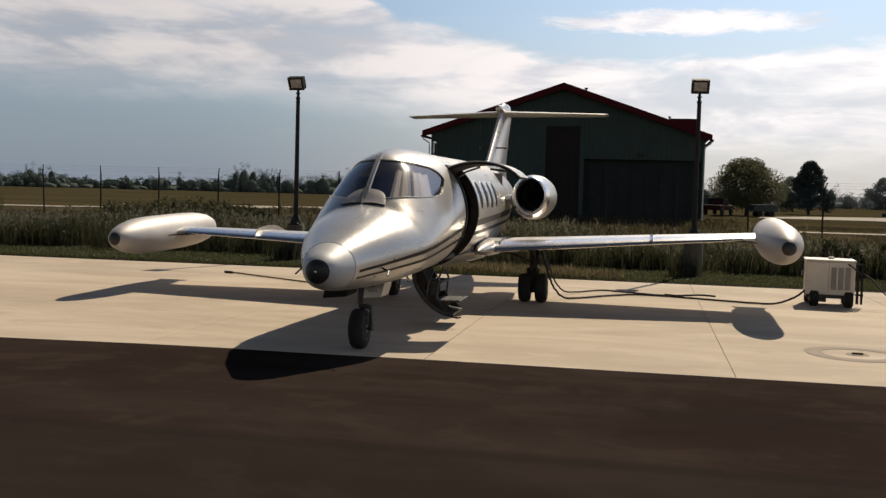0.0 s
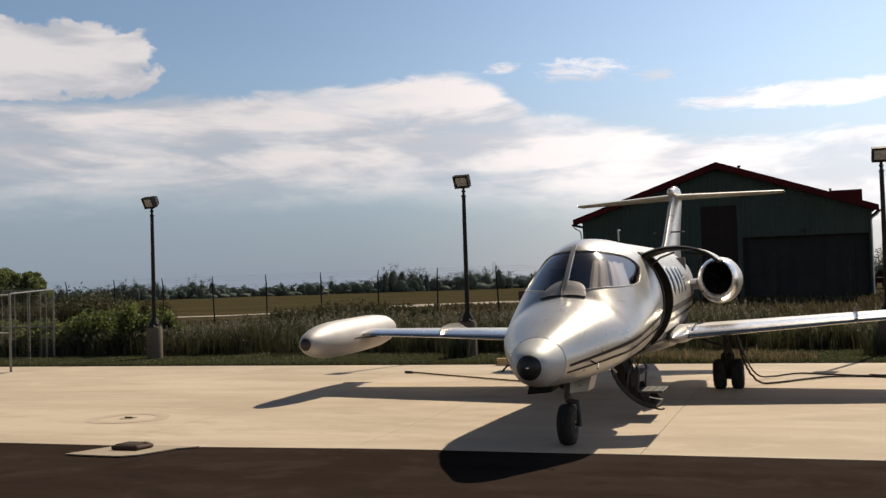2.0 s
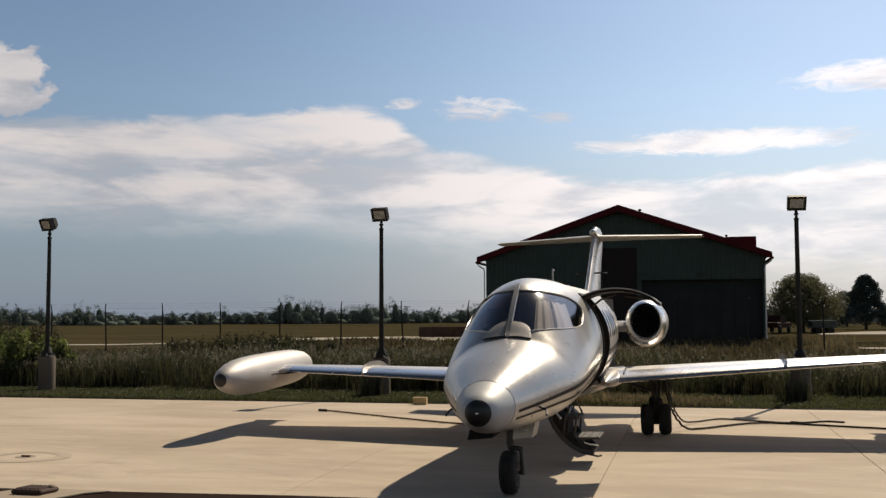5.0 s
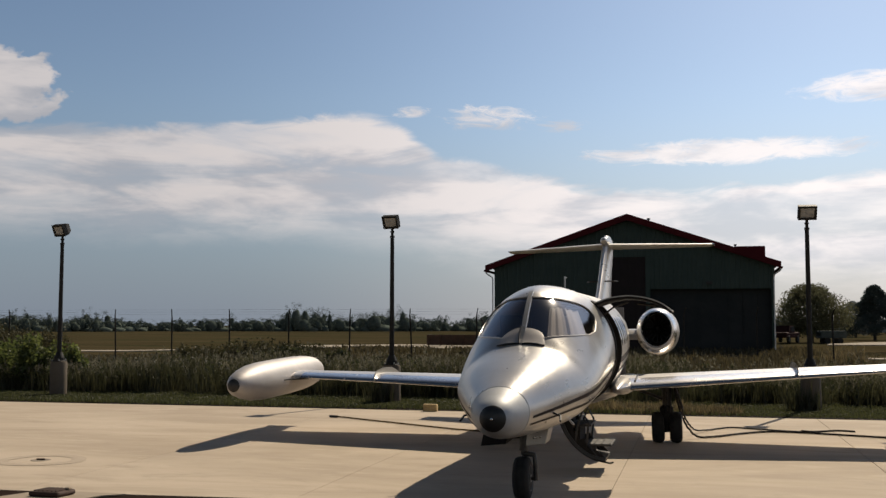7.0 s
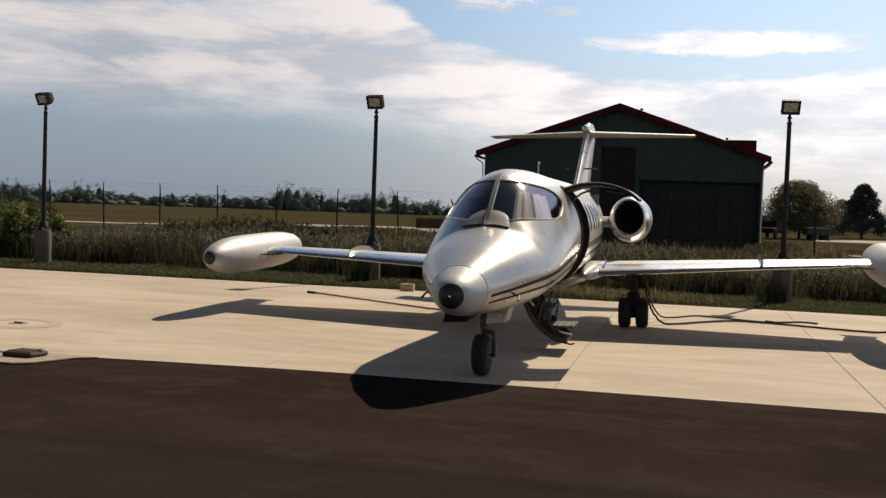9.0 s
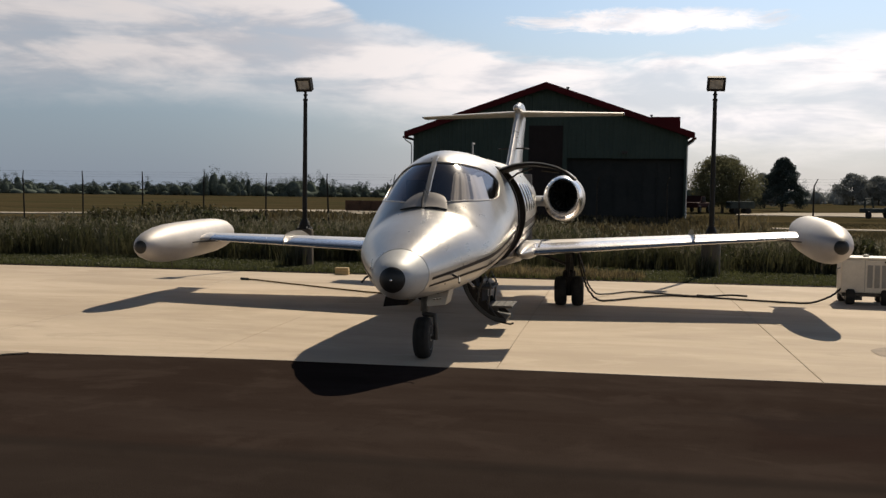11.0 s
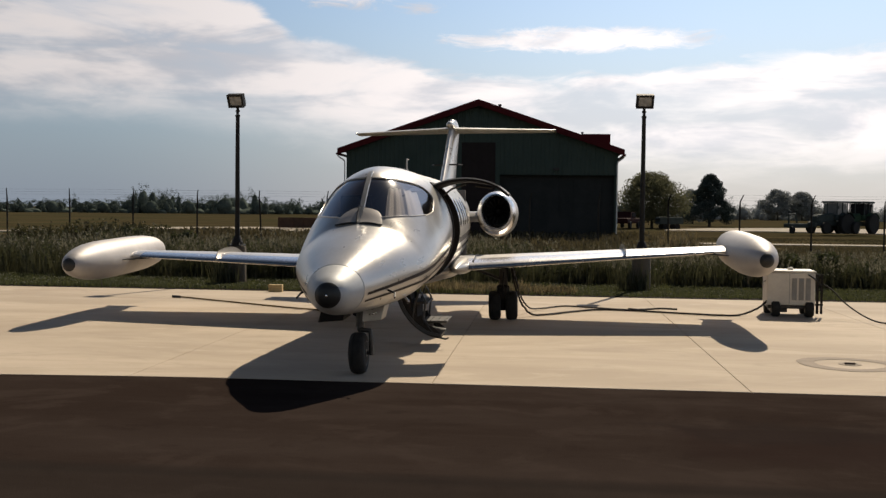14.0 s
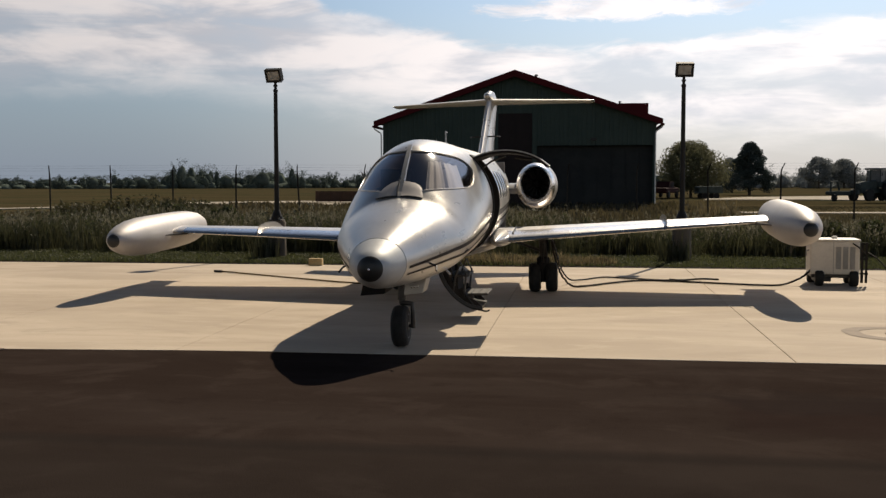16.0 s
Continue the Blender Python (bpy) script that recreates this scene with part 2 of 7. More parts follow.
def ground_material():
    """Rough grass and bare farmland, by place."""
    m, N = material("field_grass")
    v = world_place(N)
    rows = N.add("ShaderNodeMapping", {0: v, "Scale": (0.02, 0.14, 1.0)}).outputs[0]
    strip = N.noise(rows, 1.0, 5.0, 0.6, 0.3)
    big = N.noise(v, 0.09, 5.0, 0.6)
    mid = N.noise(v, 1.6, 6.0, 0.7)
    c = N.mix(N.smooth(strip, 0.38, 0.62), rgb(0.045, 0.037, 0.020), rgb(0.070, 0.055, 0.031))
    c = N.mix(N.smooth(big, 0.48, 0.62), c, rgb(0.042, 0.042, 0.022))
    c = N.mix(N.math("MULTIPLY", N.smooth(mid, 0.42, 0.7), 0.6), c, rgb(0.036, 0.033, 0.018))
    surface_of(N, c, 1.0, 0.0, mid, 0.8, 0.08, spec=0.0)
    return m


def leaf_material(name, dark, light, through=0.35, rough=0.6, gloss=0.03):
    m, N = material(name)
    isl = N.add("ShaderNodeNewGeometry").outputs["Random Per Island"]
    n = N.noise(world_place(N), 0.7, 3.0, 0.6)
    f = N.math("ADD", N.math("MULTIPLY", isl, 0.6), N.math("MULTIPLY", n, 0.4))
    c = N.mix(N.smooth(f, 0.15, 0.85), rgb(*dark), rgb(*light))
    d = N.add("ShaderNodeBsdfDiffuse", {0: c})
    t = N.add("ShaderNodeBsdfTranslucent", {0: c})
    g = N.add("ShaderNodeBsdfGlossy", {0: rgb(0.8, 0.8, 0.8), 1: rough})
    a = N.add("ShaderNodeMixShader", {0: through, 1: d.outputs[0], 2: t.outputs[0]})
    b = N.add("ShaderNodeMixShader", {0: gloss, 1: a.outputs[0], 2: g.outputs[0]})
    finish(N, b.outputs[0])
    return m


def silver_material(name, colour=(0.47, 0.45, 0.42), rough=0.28, metal=0.38, coat=0.0):
    """Silver aircraft paint, faintly mottled, with streaks of dust."""
    m, N = material(name)
    v = place_of(N)
    big = N.noise(v, 1.3, 4.0, 0.55)
    fine_n = N.noise(v, 42.0, 3.0, 0.6)
    streak = N.noise(N.add("ShaderNodeMapping", {0: v, "Scale": (6.0, 0.5, 6.0)}).outputs[0], 1.5, 4.0, 0.6)
    a, b = Vector(colour) * 0.93, Vector(colour) * 1.06
    c = N.mix(N.smooth(big, 0.35, 0.65), rgb(*a), rgb(*b))
    c = N.mix(N.math("MULTIPLY", N.smooth(streak, 0.52, 0.75), 0.18), c, rgb(0.42, 0.39, 0.34))
    r = N.math("ADD", rough - 0.05, N.math("ADD", N.math("MULTIPLY", big, 0.08), N.math("MULTIPLY", streak, 0.06)))
    dents = N.noise(v, 5.5, 3.0, 0.5)
    c = N.mix(N.math("MULTIPLY", N.smooth(N.noise(v, 9.0, 5.0, 0.65), 0.5, 0.72), 0.22), c, rgb(0.34, 0.315, 0.28))
    h = N.math("ADD", N.math("MULTIPLY", fine_n, 0.06), dents)
    surface_of(N, c, r, metal, h, 0.35, 0.008, coat=coat)
    return m


def glass_material(name, tint, gloss=0.35):
    m, N = material(name)
    lw = N.add("ShaderNodeLayerWeight", {0: gloss}).outputs["Fresnel"]
    t = N.add("ShaderNodeBsdfTransparent", {0: rgb(*tint)})
    g = N.add("ShaderNodeBsdfGlossy", {0: rgb(0.66, 0.66, 0.68), 1: 0.10})
    lw = N.math("ADD", 0.34, N.math("MULTIPLY", lw, 0.62))
    x = N.add("ShaderNodeMixShader", {0: lw, 1: t.outputs[0], 2: g.outputs[0]})
    finish(N, x.outputs[0])
    return m


CONCRETE = concrete_material("apron_concrete")
# tone lowered: shade on the lamp bases is put into the colour
CONCRETE_BASE = concrete_material("shade_toned_concrete", 0.26)
PATCH_CONCRETE = concrete_material("patch_concrete", 0.75)
ASPHALT = asphalt_material()
JOINT = simple("joint_filler", (0.23, 0.19, 0.145), (0.33, 0.275, 0.215), 3.0, 0.9)
STAIN_RING = simple("sealed_ring", (0.215, 0.17, 0.13), (0.29, 0.235, 0.18), 5.0, 0.9)
FAINT_RING = simple("faint_sealed_ring", (0.36, 0.292, 0.220), (0.43, 0.352, 0.270), 5.0, 0.9)
GROUND = ground_material()
GRAVEL = simple("gravel", (0.24, 0.20, 0.15), (0.33, 0.285, 0.22), 0.4, 0.95, 0.0, 0.5, 0.03, fine_scale=9.0)
TURF = leaf_material("turf_blades", (0.052, 0.059, 0.022), (0.078, 0.083, 0.032), 0.5)
WEED = leaf_material("weed_blades", (0.034, 0.037, 0.017), (0.074, 0.072, 0.036), 0.44)
DRY = leaf_material("dry_grass", (0.09, 0.072, 0.036), (0.19, 0.15, 0.08), 0.45)
WEED_TAN = leaf_material("rough_grass_blades", (0.044, 0.038, 0.018), (0.098, 0.080, 0.042), 0.44)
WEED_HEAD = leaf_material("weed_plumes", (0.095, 0.088, 0.058), (0.175, 0.16, 0.112), 0.5)
BUSH_GREEN = leaf_material("green_bush", (0.0537, 0.0722, 0.0194), (0.1445, 0.1672, 0.0518), 0.55)
WEED_DARK = leaf_material("green_scrub", (0.026, 0.031, 0.012), (0.062, 0.067, 0.028), 0.45)
FENCE_SCRUB = leaf_material("fence_scrub", (0.038, 0.038, 0.016), (0.078, 0.070, 0.034), 0.4)
# far leaf colour greyed and lifted to stand in for distance haze
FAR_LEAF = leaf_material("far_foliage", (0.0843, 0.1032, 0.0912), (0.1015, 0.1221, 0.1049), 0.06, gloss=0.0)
# olive leaves lightened in colour for the sun on them
TREE_LIGHT = leaf_material("sun_lightened_olive_foliage", (0.0900, 0.1125, 0.0408), (0.1920, 0.2250, 0.0840), 0.5)
# paler still: the haze over the farthest trees is in the leaf colour
HAZE_TINTED_LEAF = leaf_material("haze_tinted_foliage", (0.25, 0.265, 0.262), (0.29, 0.305, 0.30), 0.2, gloss=0.0)
TREE_DARK = leaf_material("cedar_foliage", (0.0504, 0.0672, 0.0648), (0.0792, 0.0984, 0.0912), 0.1, gloss=0.0)
TREE_OLIVE = leaf_material("olive_foliage", (0.10, 0.105, 0.062), (0.16, 0.155, 0.092), 0.4, gloss=0.0)
BARK = simple("bark", (0.035, 0.028, 0.02), (0.08, 0.065, 0.05), 4.0, 0.95, 0.0, 0.7, 0.02)

SILVER = silver_material("silver_paint", (0.465, 0.445, 0.418), 0.265, 0.50)
SILVER_PALE = silver_material("pale_silver_radome", (0.46, 0.465, 0.465), 0.50, 0.2)
HOOD = silver_material("blower_hood_paint", (0.44, 0.40, 0.375), 0.5, 0.15)
# curtain cloth, its whiteness also carrying the pane's sky reflections
CURTAIN = leaf_material("whitened_curtain", (0.62, 0.60, 0.59), (0.74, 0.72, 0.71), 0.25)
TANK_PAINT = silver_material("pearl_tank_paint", (0.455, 0.432, 0.422), 0.55, 0.38, 0.0)
POLISHED = silver_material("polished_metal", (0.80, 0.77, 0.745), 0.24, 1.0)
WING_METAL = silver_material("wing_skin", (0.58, 0.56, 0.55), 0.36, 0.7)
# tailplane silver paled to stand in for sky reflected on it
TAIL_BRIGHTENED = silver_material("brightened_tailplane_silver", (0.78, 0.765, 0.745), 0.34, 0.25)
STRIPE = simple("dark_stripe", (0.016, 0.012, 0.012), (0.03, 0.022, 0.02), 2.0, 0.6, spec=0.2)
BRAID = simple("braided_sheath", (0.010, 0.008, 0.006), (0.19, 0.135, 0.055), 16.0, 0.8, fine_scale=40.0, spec=0.1)
BLACK = simple("black_rubberised", (0.014, 0.014, 0.014), (0.028, 0.027, 0.026), 9.0, 0.45)
RUBBER = simple("tyre_rubber", (0.0149, 0.0149, 0.0149), (0.0298, 0.0287, 0.0276), 14.0, 0.8, 0.0, 0.3, 0.004, spec=0.25)
STEP_METAL = simple("step_metal", (0.034, 0.031, 0.030), (0.066, 0.062, 0.058), 9.0, 0.6, 0.2)
# black of the rubber seals, used for shaded skins as well
SEAL_AND_SHADE = simple("seal_and_shade_black", (0.014, 0.013, 0.013), (0.030, 0.027, 0.025), 12.0, 0.8, spec=0.15)
DARK_METAL = simple("dark_gear_metal", (0.028, 0.026, 0.024), (0.07, 0.066, 0.062), 6.0, 0.45, 0.6)
STRUT = simple("gear_strut_paint", (0.10, 0.098, 0.092), (0.18, 0.175, 0.165), 7.0, 0.45, 0.4)
CHROME = simple("chrome", (0.72, 0.72, 0.72), (0.8, 0.8, 0.8), 4.0, 0.1, 1.0)
DUCT = simple("engine_duct", (0.012, 0.012, 0.012), (0.03, 0.03, 0.03), 6.0, 0.5, 0.5)
CABIN_GLASS = glass_material("windshield_glass", (0.86, 0.82, 0.79), 0.20)
LINER = simple("cabin_liner", (0.20, 0.175, 0.16), (0.28, 0.25, 0.225), 3.0, 0.8)
SEAT_CLOTH = simple("seat_cover", (0.60, 0.55, 0.47), (0.74, 0.69, 0.60), 5.0, 0.85)
# glareshield grey lightened to bounce sunlight up into the cockpit
GLARE_GREY = simple("glareshield_vinyl", (0.26, 0.245, 0.235), (0.36, 0.34, 0.325), 5.0, 0.8)
PANEL_BLACK = simple("instrument_black", (0.02, 0.02, 0.02), (0.05, 0.048, 0.045), 8.0, 0.7)
PANE_DARK = simple("dark_window_pane", (0.012, 0.012, 0.014), (0.024, 0.024, 0.027), 2.0, 0.5, 0.0, 0.02, 0.001, spec=0.03)
POLE_PAINT = simple("bronze_pole_paint", (0.014, 0.0135, 0.013), (0.024, 0.0225, 0.021), 6.0, 0.6, spec=0.2)
LENS_GLASS = simple("floodlight_lens", (0.20, 0.195, 0.185), (0.42, 0.41, 0.39), 8.0, 0.3)
GALV = simple("galvanised_steel", (0.24, 0.24, 0.235), (0.36, 0.36, 0.35), 8.0, 0.45, 0.7)
POST_STEEL = simple("weathered_fence_post", (0.022, 0.020, 0.018), (0.045, 0.041, 0.036), 8.0, 0.8, spec=0.1)
GATE_PIPE = simple("dull_pipe_zinc", (0.16, 0.155, 0.14), (0.26, 0.25, 0.23), 8.0, 0.4, 0.6)
GREEN_WALL = simple("green_steel_cladding", (0.0502, 0.0707, 0.0638), (0.0638, 0.0866, 0.0775), 0.6, 0.8, 0.0, 0.15, 0.01, spec=0.08)
RED_ROOF = simple("red_steel_roof", (0.062, 0.009, 0.012), (0.088, 0.013, 0.016), 0.7, 0.7, spec=0.08)
DOOR_BROWN = simple("dark_hangar_door", (0.030, 0.025, 0.025), (0.038, 0.031, 0.031), 0.8, 0.85, spec=0.05)
# black that stands in for the shade inside the wide opening
PITCH_BLACK = simple("opening_shade_black", (0.0296, 0.0328, 0.0343), (0.0406, 0.0437, 0.0452), 0.8, 0.9, spec=0.03)
WHITE_PIPE = simple("white_downpipe", (0.6, 0.6, 0.58), (0.74, 0.73, 0.7), 2.0, 0.5)
CART_WHITE = simple("cart_enamel", (0.55, 0.51, 0.45), (0.66, 0.62, 0.55), 3.0, 0.5, 0.0, 0.1, 0.003)
CART_GREY = simple("louvre_grey", (0.27, 0.26, 0.24), (0.36, 0.345, 0.32), 5.0, 0.6)
CABLE = simple("cable_sheath", (0.010, 0.009, 0.008), (0.024, 0.021, 0.018), 9.0, 0.7, spec=0.2)
# cone orange darkened: the shade on its near side is in the colour
SHADED_ORANGE = simple("shaded_cone_plastic", (0.0550, 0.0200, 0.0090), (0.0825, 0.0310, 0.0130), 4.0, 0.6)
WOOD = simple("raw_timber", (0.42, 0.30, 0.14), (0.58, 0.44, 0.23), 3.0, 0.8, 0.0, 0.4, 0.006)
IRON = simple("cast_iron", (0.030, 0.015, 0.010), (0.060, 0.030, 0.021), 8.0, 0.8, 0.1, 0.6, 0.01)
MACHINE_DARK = simple("machine_dark_paint", (0.0420, 0.0540, 0.0540), (0.0750, 0.0900, 0.0870), 1.5, 0.8, spec=0.1)
MACHINE_GREEN = simple("machine_green_paint", (0.0240, 0.0510, 0.0300), (0.0450, 0.0780, 0.0510), 1.5, 0.7, spec=0.15)
# opaque pale tone for one tractor's cab glazing and roof
CAB_GLASS = simple("pale_cab_glass", (0.15, 0.15, 0.145), (0.24, 0.24, 0.23), 2.5, 0.35)
MACHINE_RED = simple("machine_red_paint", (0.026, 0.009, 0.009), (0.040, 0.014, 0.013), 1.5, 0.8, spec=0.1)
MACHINE_GREY = simple("machine_grey_tank", (0.24, 0.25, 0.26), (0.36, 0.37, 0.38), 1.0, 0.5)
RUST = simple("rusty_steel", (0.05, 0.028, 0.02), (0.10, 0.055, 0.036), 2.0, 0.8)


# ---- mesh helpers ----
def mesh_of(bm, name, smooth=False, angle=None):
    me = bpy.data.meshes.new(name)
    bm.normal_update()
    bm.to_mesh(me)
    bm.free()
    if smooth:
        me.polygons.foreach_set("use_smooth", [True] * len(me.polygons))
        if angle:
            me.set_sharp_from_angle(angle=radians(angle))
    return me


def part(name, bm, mat, parent=None, label="", smooth=False, angle=40):
    """Links a bmesh as one mesh object under a thing or a part."""
    ob = new(name, mesh_of(bm, name, smooth, angle))
    ob.data.materials.append(mat)
    ob.parent = parent
    if label:
        ob["label"] = label
    return ob


def thing(name, label, category, m=None, group="", kind=""):
    ob = tagged(new(name), label, category, group, kind)
    ob.empty_display_size = 0.1
    if m is not None:
        ob.matrix_basis = m
    return ob


def box(bm, x0, x1, y0, y1, z0, z1, bevel=0.0, segments=1):
    r = bmesh.ops.create_cube(bm, size=1.0)
    vs = r["verts"]
    for v in vs:
        v.co = Vector((x0 + (v.co.x + 0.5) * (x1 - x0), y0 + (v.co.y + 0.5) * (y1 - y0), z0 + (v.co.z + 0.5) * (z1 - z0)))
    if bevel:
        es = list({e for v in vs for e in v.link_edges})
        bmesh.ops.bevel(bm, geom=es, offset=bevel, segments=segments, affect="EDGES", profile=0.5)
    return bm


def boxed(x0, x1, y0, y1, z0, z1, bevel=0.0, segments=1):
    return box(bmesh.new(), x0, x1, y0, y1, z0, z1, bevel, segments)


def loft(bm, rings, close=True, cap0=True, cap1=True):
    """Joins rings of points into a skin."""
    vs = [[bm.verts.new(p) for p in ring] for ring in rings]
    n = len(rings[0])
    for a, b in zip(vs, vs[1:]):
        for i in range(n if close else n - 1):
            j = (i + 1) % n
            bm.faces.new((a[i], a[j], b[j], b[i]))
    if close and cap0:
        bm.faces.new(vs[0][::-1])
    if close and cap1:
        bm.faces.new(vs[-1])
    return bm


def lathe_y(bm, profile, x, z, sides=32, cap0=True, cap1=True, sx=1.0, sz=1.0):
    """Turned round an axis along y: rows of y, radius."""
    rings = [[(x + sx * r * math.cos(2 * math.pi * i / sides), y, z + sz * r * math.sin(2 * math.pi * i / sides)) for i in range(sides)] for y, r in profile]
    loft(bm, rings, True, cap0, cap1)
    bmesh.ops.recalc_face_normals(bm, faces=bm.faces[:])
    return bm


def lathe_z(bm, profile, x, y, sides=24):
    rings = [[(x + r * math.cos(2 * math.pi * i / sides), y + r * math.sin(2 * math.pi * i / sides), z) for i in range(sides)] for z, r in profile]
    return loft(bm, rings)


def lathe_x(bm, profile, y, z, sides=28):
    rings = [[(x, y + r * math.cos(2 * math.pi * i / sides), z + r * math.sin(2 * math.pi * i / sides)) for i in range(sides)] for x, r in profile]
    return loft(bm, rings)


def tube(bm, points, radius, sides=8, caps=True):
    """A round bar along points; radius: a number or one for each point."""
    pts = [Vector(p) for p in points]
    radii = [radius] * len(pts) if isinstance(radius, (int, float)) else radius
    rings = []
    side = None
    for i, p in enumerate(pts):
        d = (pts[min(i + 1, len(pts) - 1)] - pts[max(i - 1, 0)]).normalized()
        if side is None:
            side = d.cross(Vector((0, 0, 1)) if abs(d.z) < 0.9 else Vector((1, 0, 0))).normalized()
        side = (side - d * side.dot(d)).normalized()
        up = side.cross(d)
        rings.append([p + radii[i] * (math.cos(2 * math.pi * k / sides) * side + math.sin(2 * math.pi * k / sides) * up) for k in range(sides)])
    loft(bm, rings, True, caps, caps)
    return bm


def curve_points(points, steps=8):
    """A smooth line through points."""
    p = [Vector(q) for q in points]
    p = [2 * p[0] - p[1]] + p + [2 * p[-1] - p[-2]]
    out = []
    for i in range(1, len(p) - 2):
        for s in range(steps):
            t = s / steps
            a, b, c, d = p[i - 1], p[i], p[i + 1], p[i + 2]
            out.append(0.5 * (2 * b + (c - a) * t + (2 * a - 5 * b + 4 * c - d) * t * t + (3 * b - a - 3 * c + d) * t**3))
    out.append(p[-2])
    return out


def raw_mesh(name, verts, faces, mat, parent=None, smooth=False):
    me = bpy.data.meshes.new(name)
    me.from_pydata(verts, [], faces)
    me.materials.append(mat)
    if smooth:
        me.polygons.foreach_set("use_smooth", [True] * len(me.polygons))
    ob = new(name, me)
    ob.parent = parent
    return ob


EDGE_DARK = simple("edge_soil", (0.006, 0.0045, 0.003), (0.014, 0.010, 0.007), 6.0, 0.95, 0.0, 0.6, 0.02, spec=0.05)


# ---- the setting ----
def sheet(name, corners, z, mat, label, category="ground", thick=0.0):
    bm = bmesh.new()
    vs = [bm.verts.new((x, y, z)) for x, y in corners]
    f = bm.faces.new(vs)
    if thick:
        r = bmesh.ops.extrude_face_region(bm, geom=[f])
        for v in r["geom"]:
            if isinstance(v, bmesh.types.BMVert):
                v.co.z -= thick
    bmesh.ops.recalc_face_normals(bm, faces=bm.faces[:])
    return tagged(part(name, bm, mat), label, category, kind="structure")


APRON_FRONT, APRON_REAR, JOINT_X, PITCH = -0.5, 10.55, 0.83, 3.17


def apron_front(x):
    t = min(1.0, max(0.0, (-1.2 - x) / 4.2))
    return APRON_FRONT - 0.25 * t * t * (3 - 2 * t)


# one sheet to the horizon, gently uneven away from the paving
bm = bmesh.new()
STEPS = [-3000, -1500, -800, -400, -200, -100, -60, -40, -25, -15, -8, 0, 8, 15, 25, 40, 60, 100, 200, 400, 800, 1500, 3000]
rows = []
for gy in STEPS:
    row = []
    for gx in STEPS:
        far = max(0.0, math.hypot(gx, gy) - 25) / 400
        row.append(bm.verts.new((gx, gy, -0.05 + min(far, 1.0) * 0.25 * noise.noise((gx * 0.013, gy * 0.017, 0)))))
    rows.append(row)
for a, b in zip(rows, rows[1:]):
    for i in range(len(a) - 1):
        bm.faces.new((a[i], a[i + 1], b[i + 1], b[i]))
tagged(part("ground", bm, GROUND, smooth=True), "rough brown and green farmland reaching to the horizon", "ground", kind="structure")

# the taxiway falls gently towards the drain at the edge of the apron
bm = bmesh.new()
rows = [(None, -0.3), (None, -0.004), (-2.0, 0.036), (-3.4, 0.076), (-4.6, 0.098), (-6.5, 0.104), (-70.0, 0.104), (-70.0, -0.3)]
loft(bm, [[(x, apron_front(x) - 0.006 if y is None else y, z) for y, z in rows] for x in [-150] + [-6 + 0.4 * k for k in range(14)] + [150]])
bmesh.ops.recalc_face_normals(bm, faces=bm.faces[:])
tagged(part("road_asphalt", bm, ASPHALT, smooth=True, angle=30), "dark sealed asphalt taxiway with faint paving seams", "asphalt", kind="structure")
sheet("road_gravel", [(11, 49.4), (90, 50.6), (90, 53.6), (11, 51.6)], 0.0, GRAVEL, "pale gravel service road across the field", "road", 0.3)
sheet("road_gravel_track", [(-75, 46.5), (-42, 51.6), (-36.6, 53.0), (-33.4, 58.5), (-34.8, 60.4), (-37.8, 55.8), (-42.6, 54.4), (-75, 49.5)], 0.02, GRAVEL, "pale gravel track behind the wire fence", "road", 0.3)
sheet("ground_gravel_yard", [(-31, 66), (-13, 67), (-11, 79), (-24, 82), (-33, 74)], 0.05, GRAVEL, "pale gravel yard beside the field", "gravel", 0.4)
sheet("ground_gravel_lot", [(13.5, 91), (24, 92), (38, 84), (60, 90), (58, 112), (34, 120), (20, 108), (14.5, 97)], 0.05, GRAVEL, "pale gravel lot where machines are parked", "gravel", 0.4)

# the apron: a bed under the joints, and one slab between each pair of joints
apron = thing("pavement_apron", "pale warm concrete apron laid in long slabs with narrow joints", "apron", kind="structure")
part("joint_bed", boxed(-44, 44, APRON_FRONT + 0.02, APRON_REAR - 0.02, -0.24, -0.008), JOINT, apron)
# near-black strip with an uneven far side along the rear edge
strip = [(-44 + 0.4 * k, APRON_REAR + 0.62 + 0.08 * noise.noise((k * 0.31, 2.0, 0.0))) for k in range(221)]
bm = bmesh.new()
lo = [bm.verts.new((x, APRON_REAR - 0.001, -0.012)) for x, y in strip]
hi = [bm.verts.new((x, y, -0.002)) for x, y in strip]
for k in range(220):
    bm.faces.new((lo[k], lo[k + 1], hi[k + 1], hi[k]))
part("edge_soil", bm, EDGE_DARK, apron, "dark strip along the rear edge")
slab_mesh = mesh_of(boxed(0.003, PITCH - 0.003, APRON_FRONT, APRON_REAR, -0.22, 0.0, 0.005), "slab")
slab_mesh.materials.append(CONCRETE)
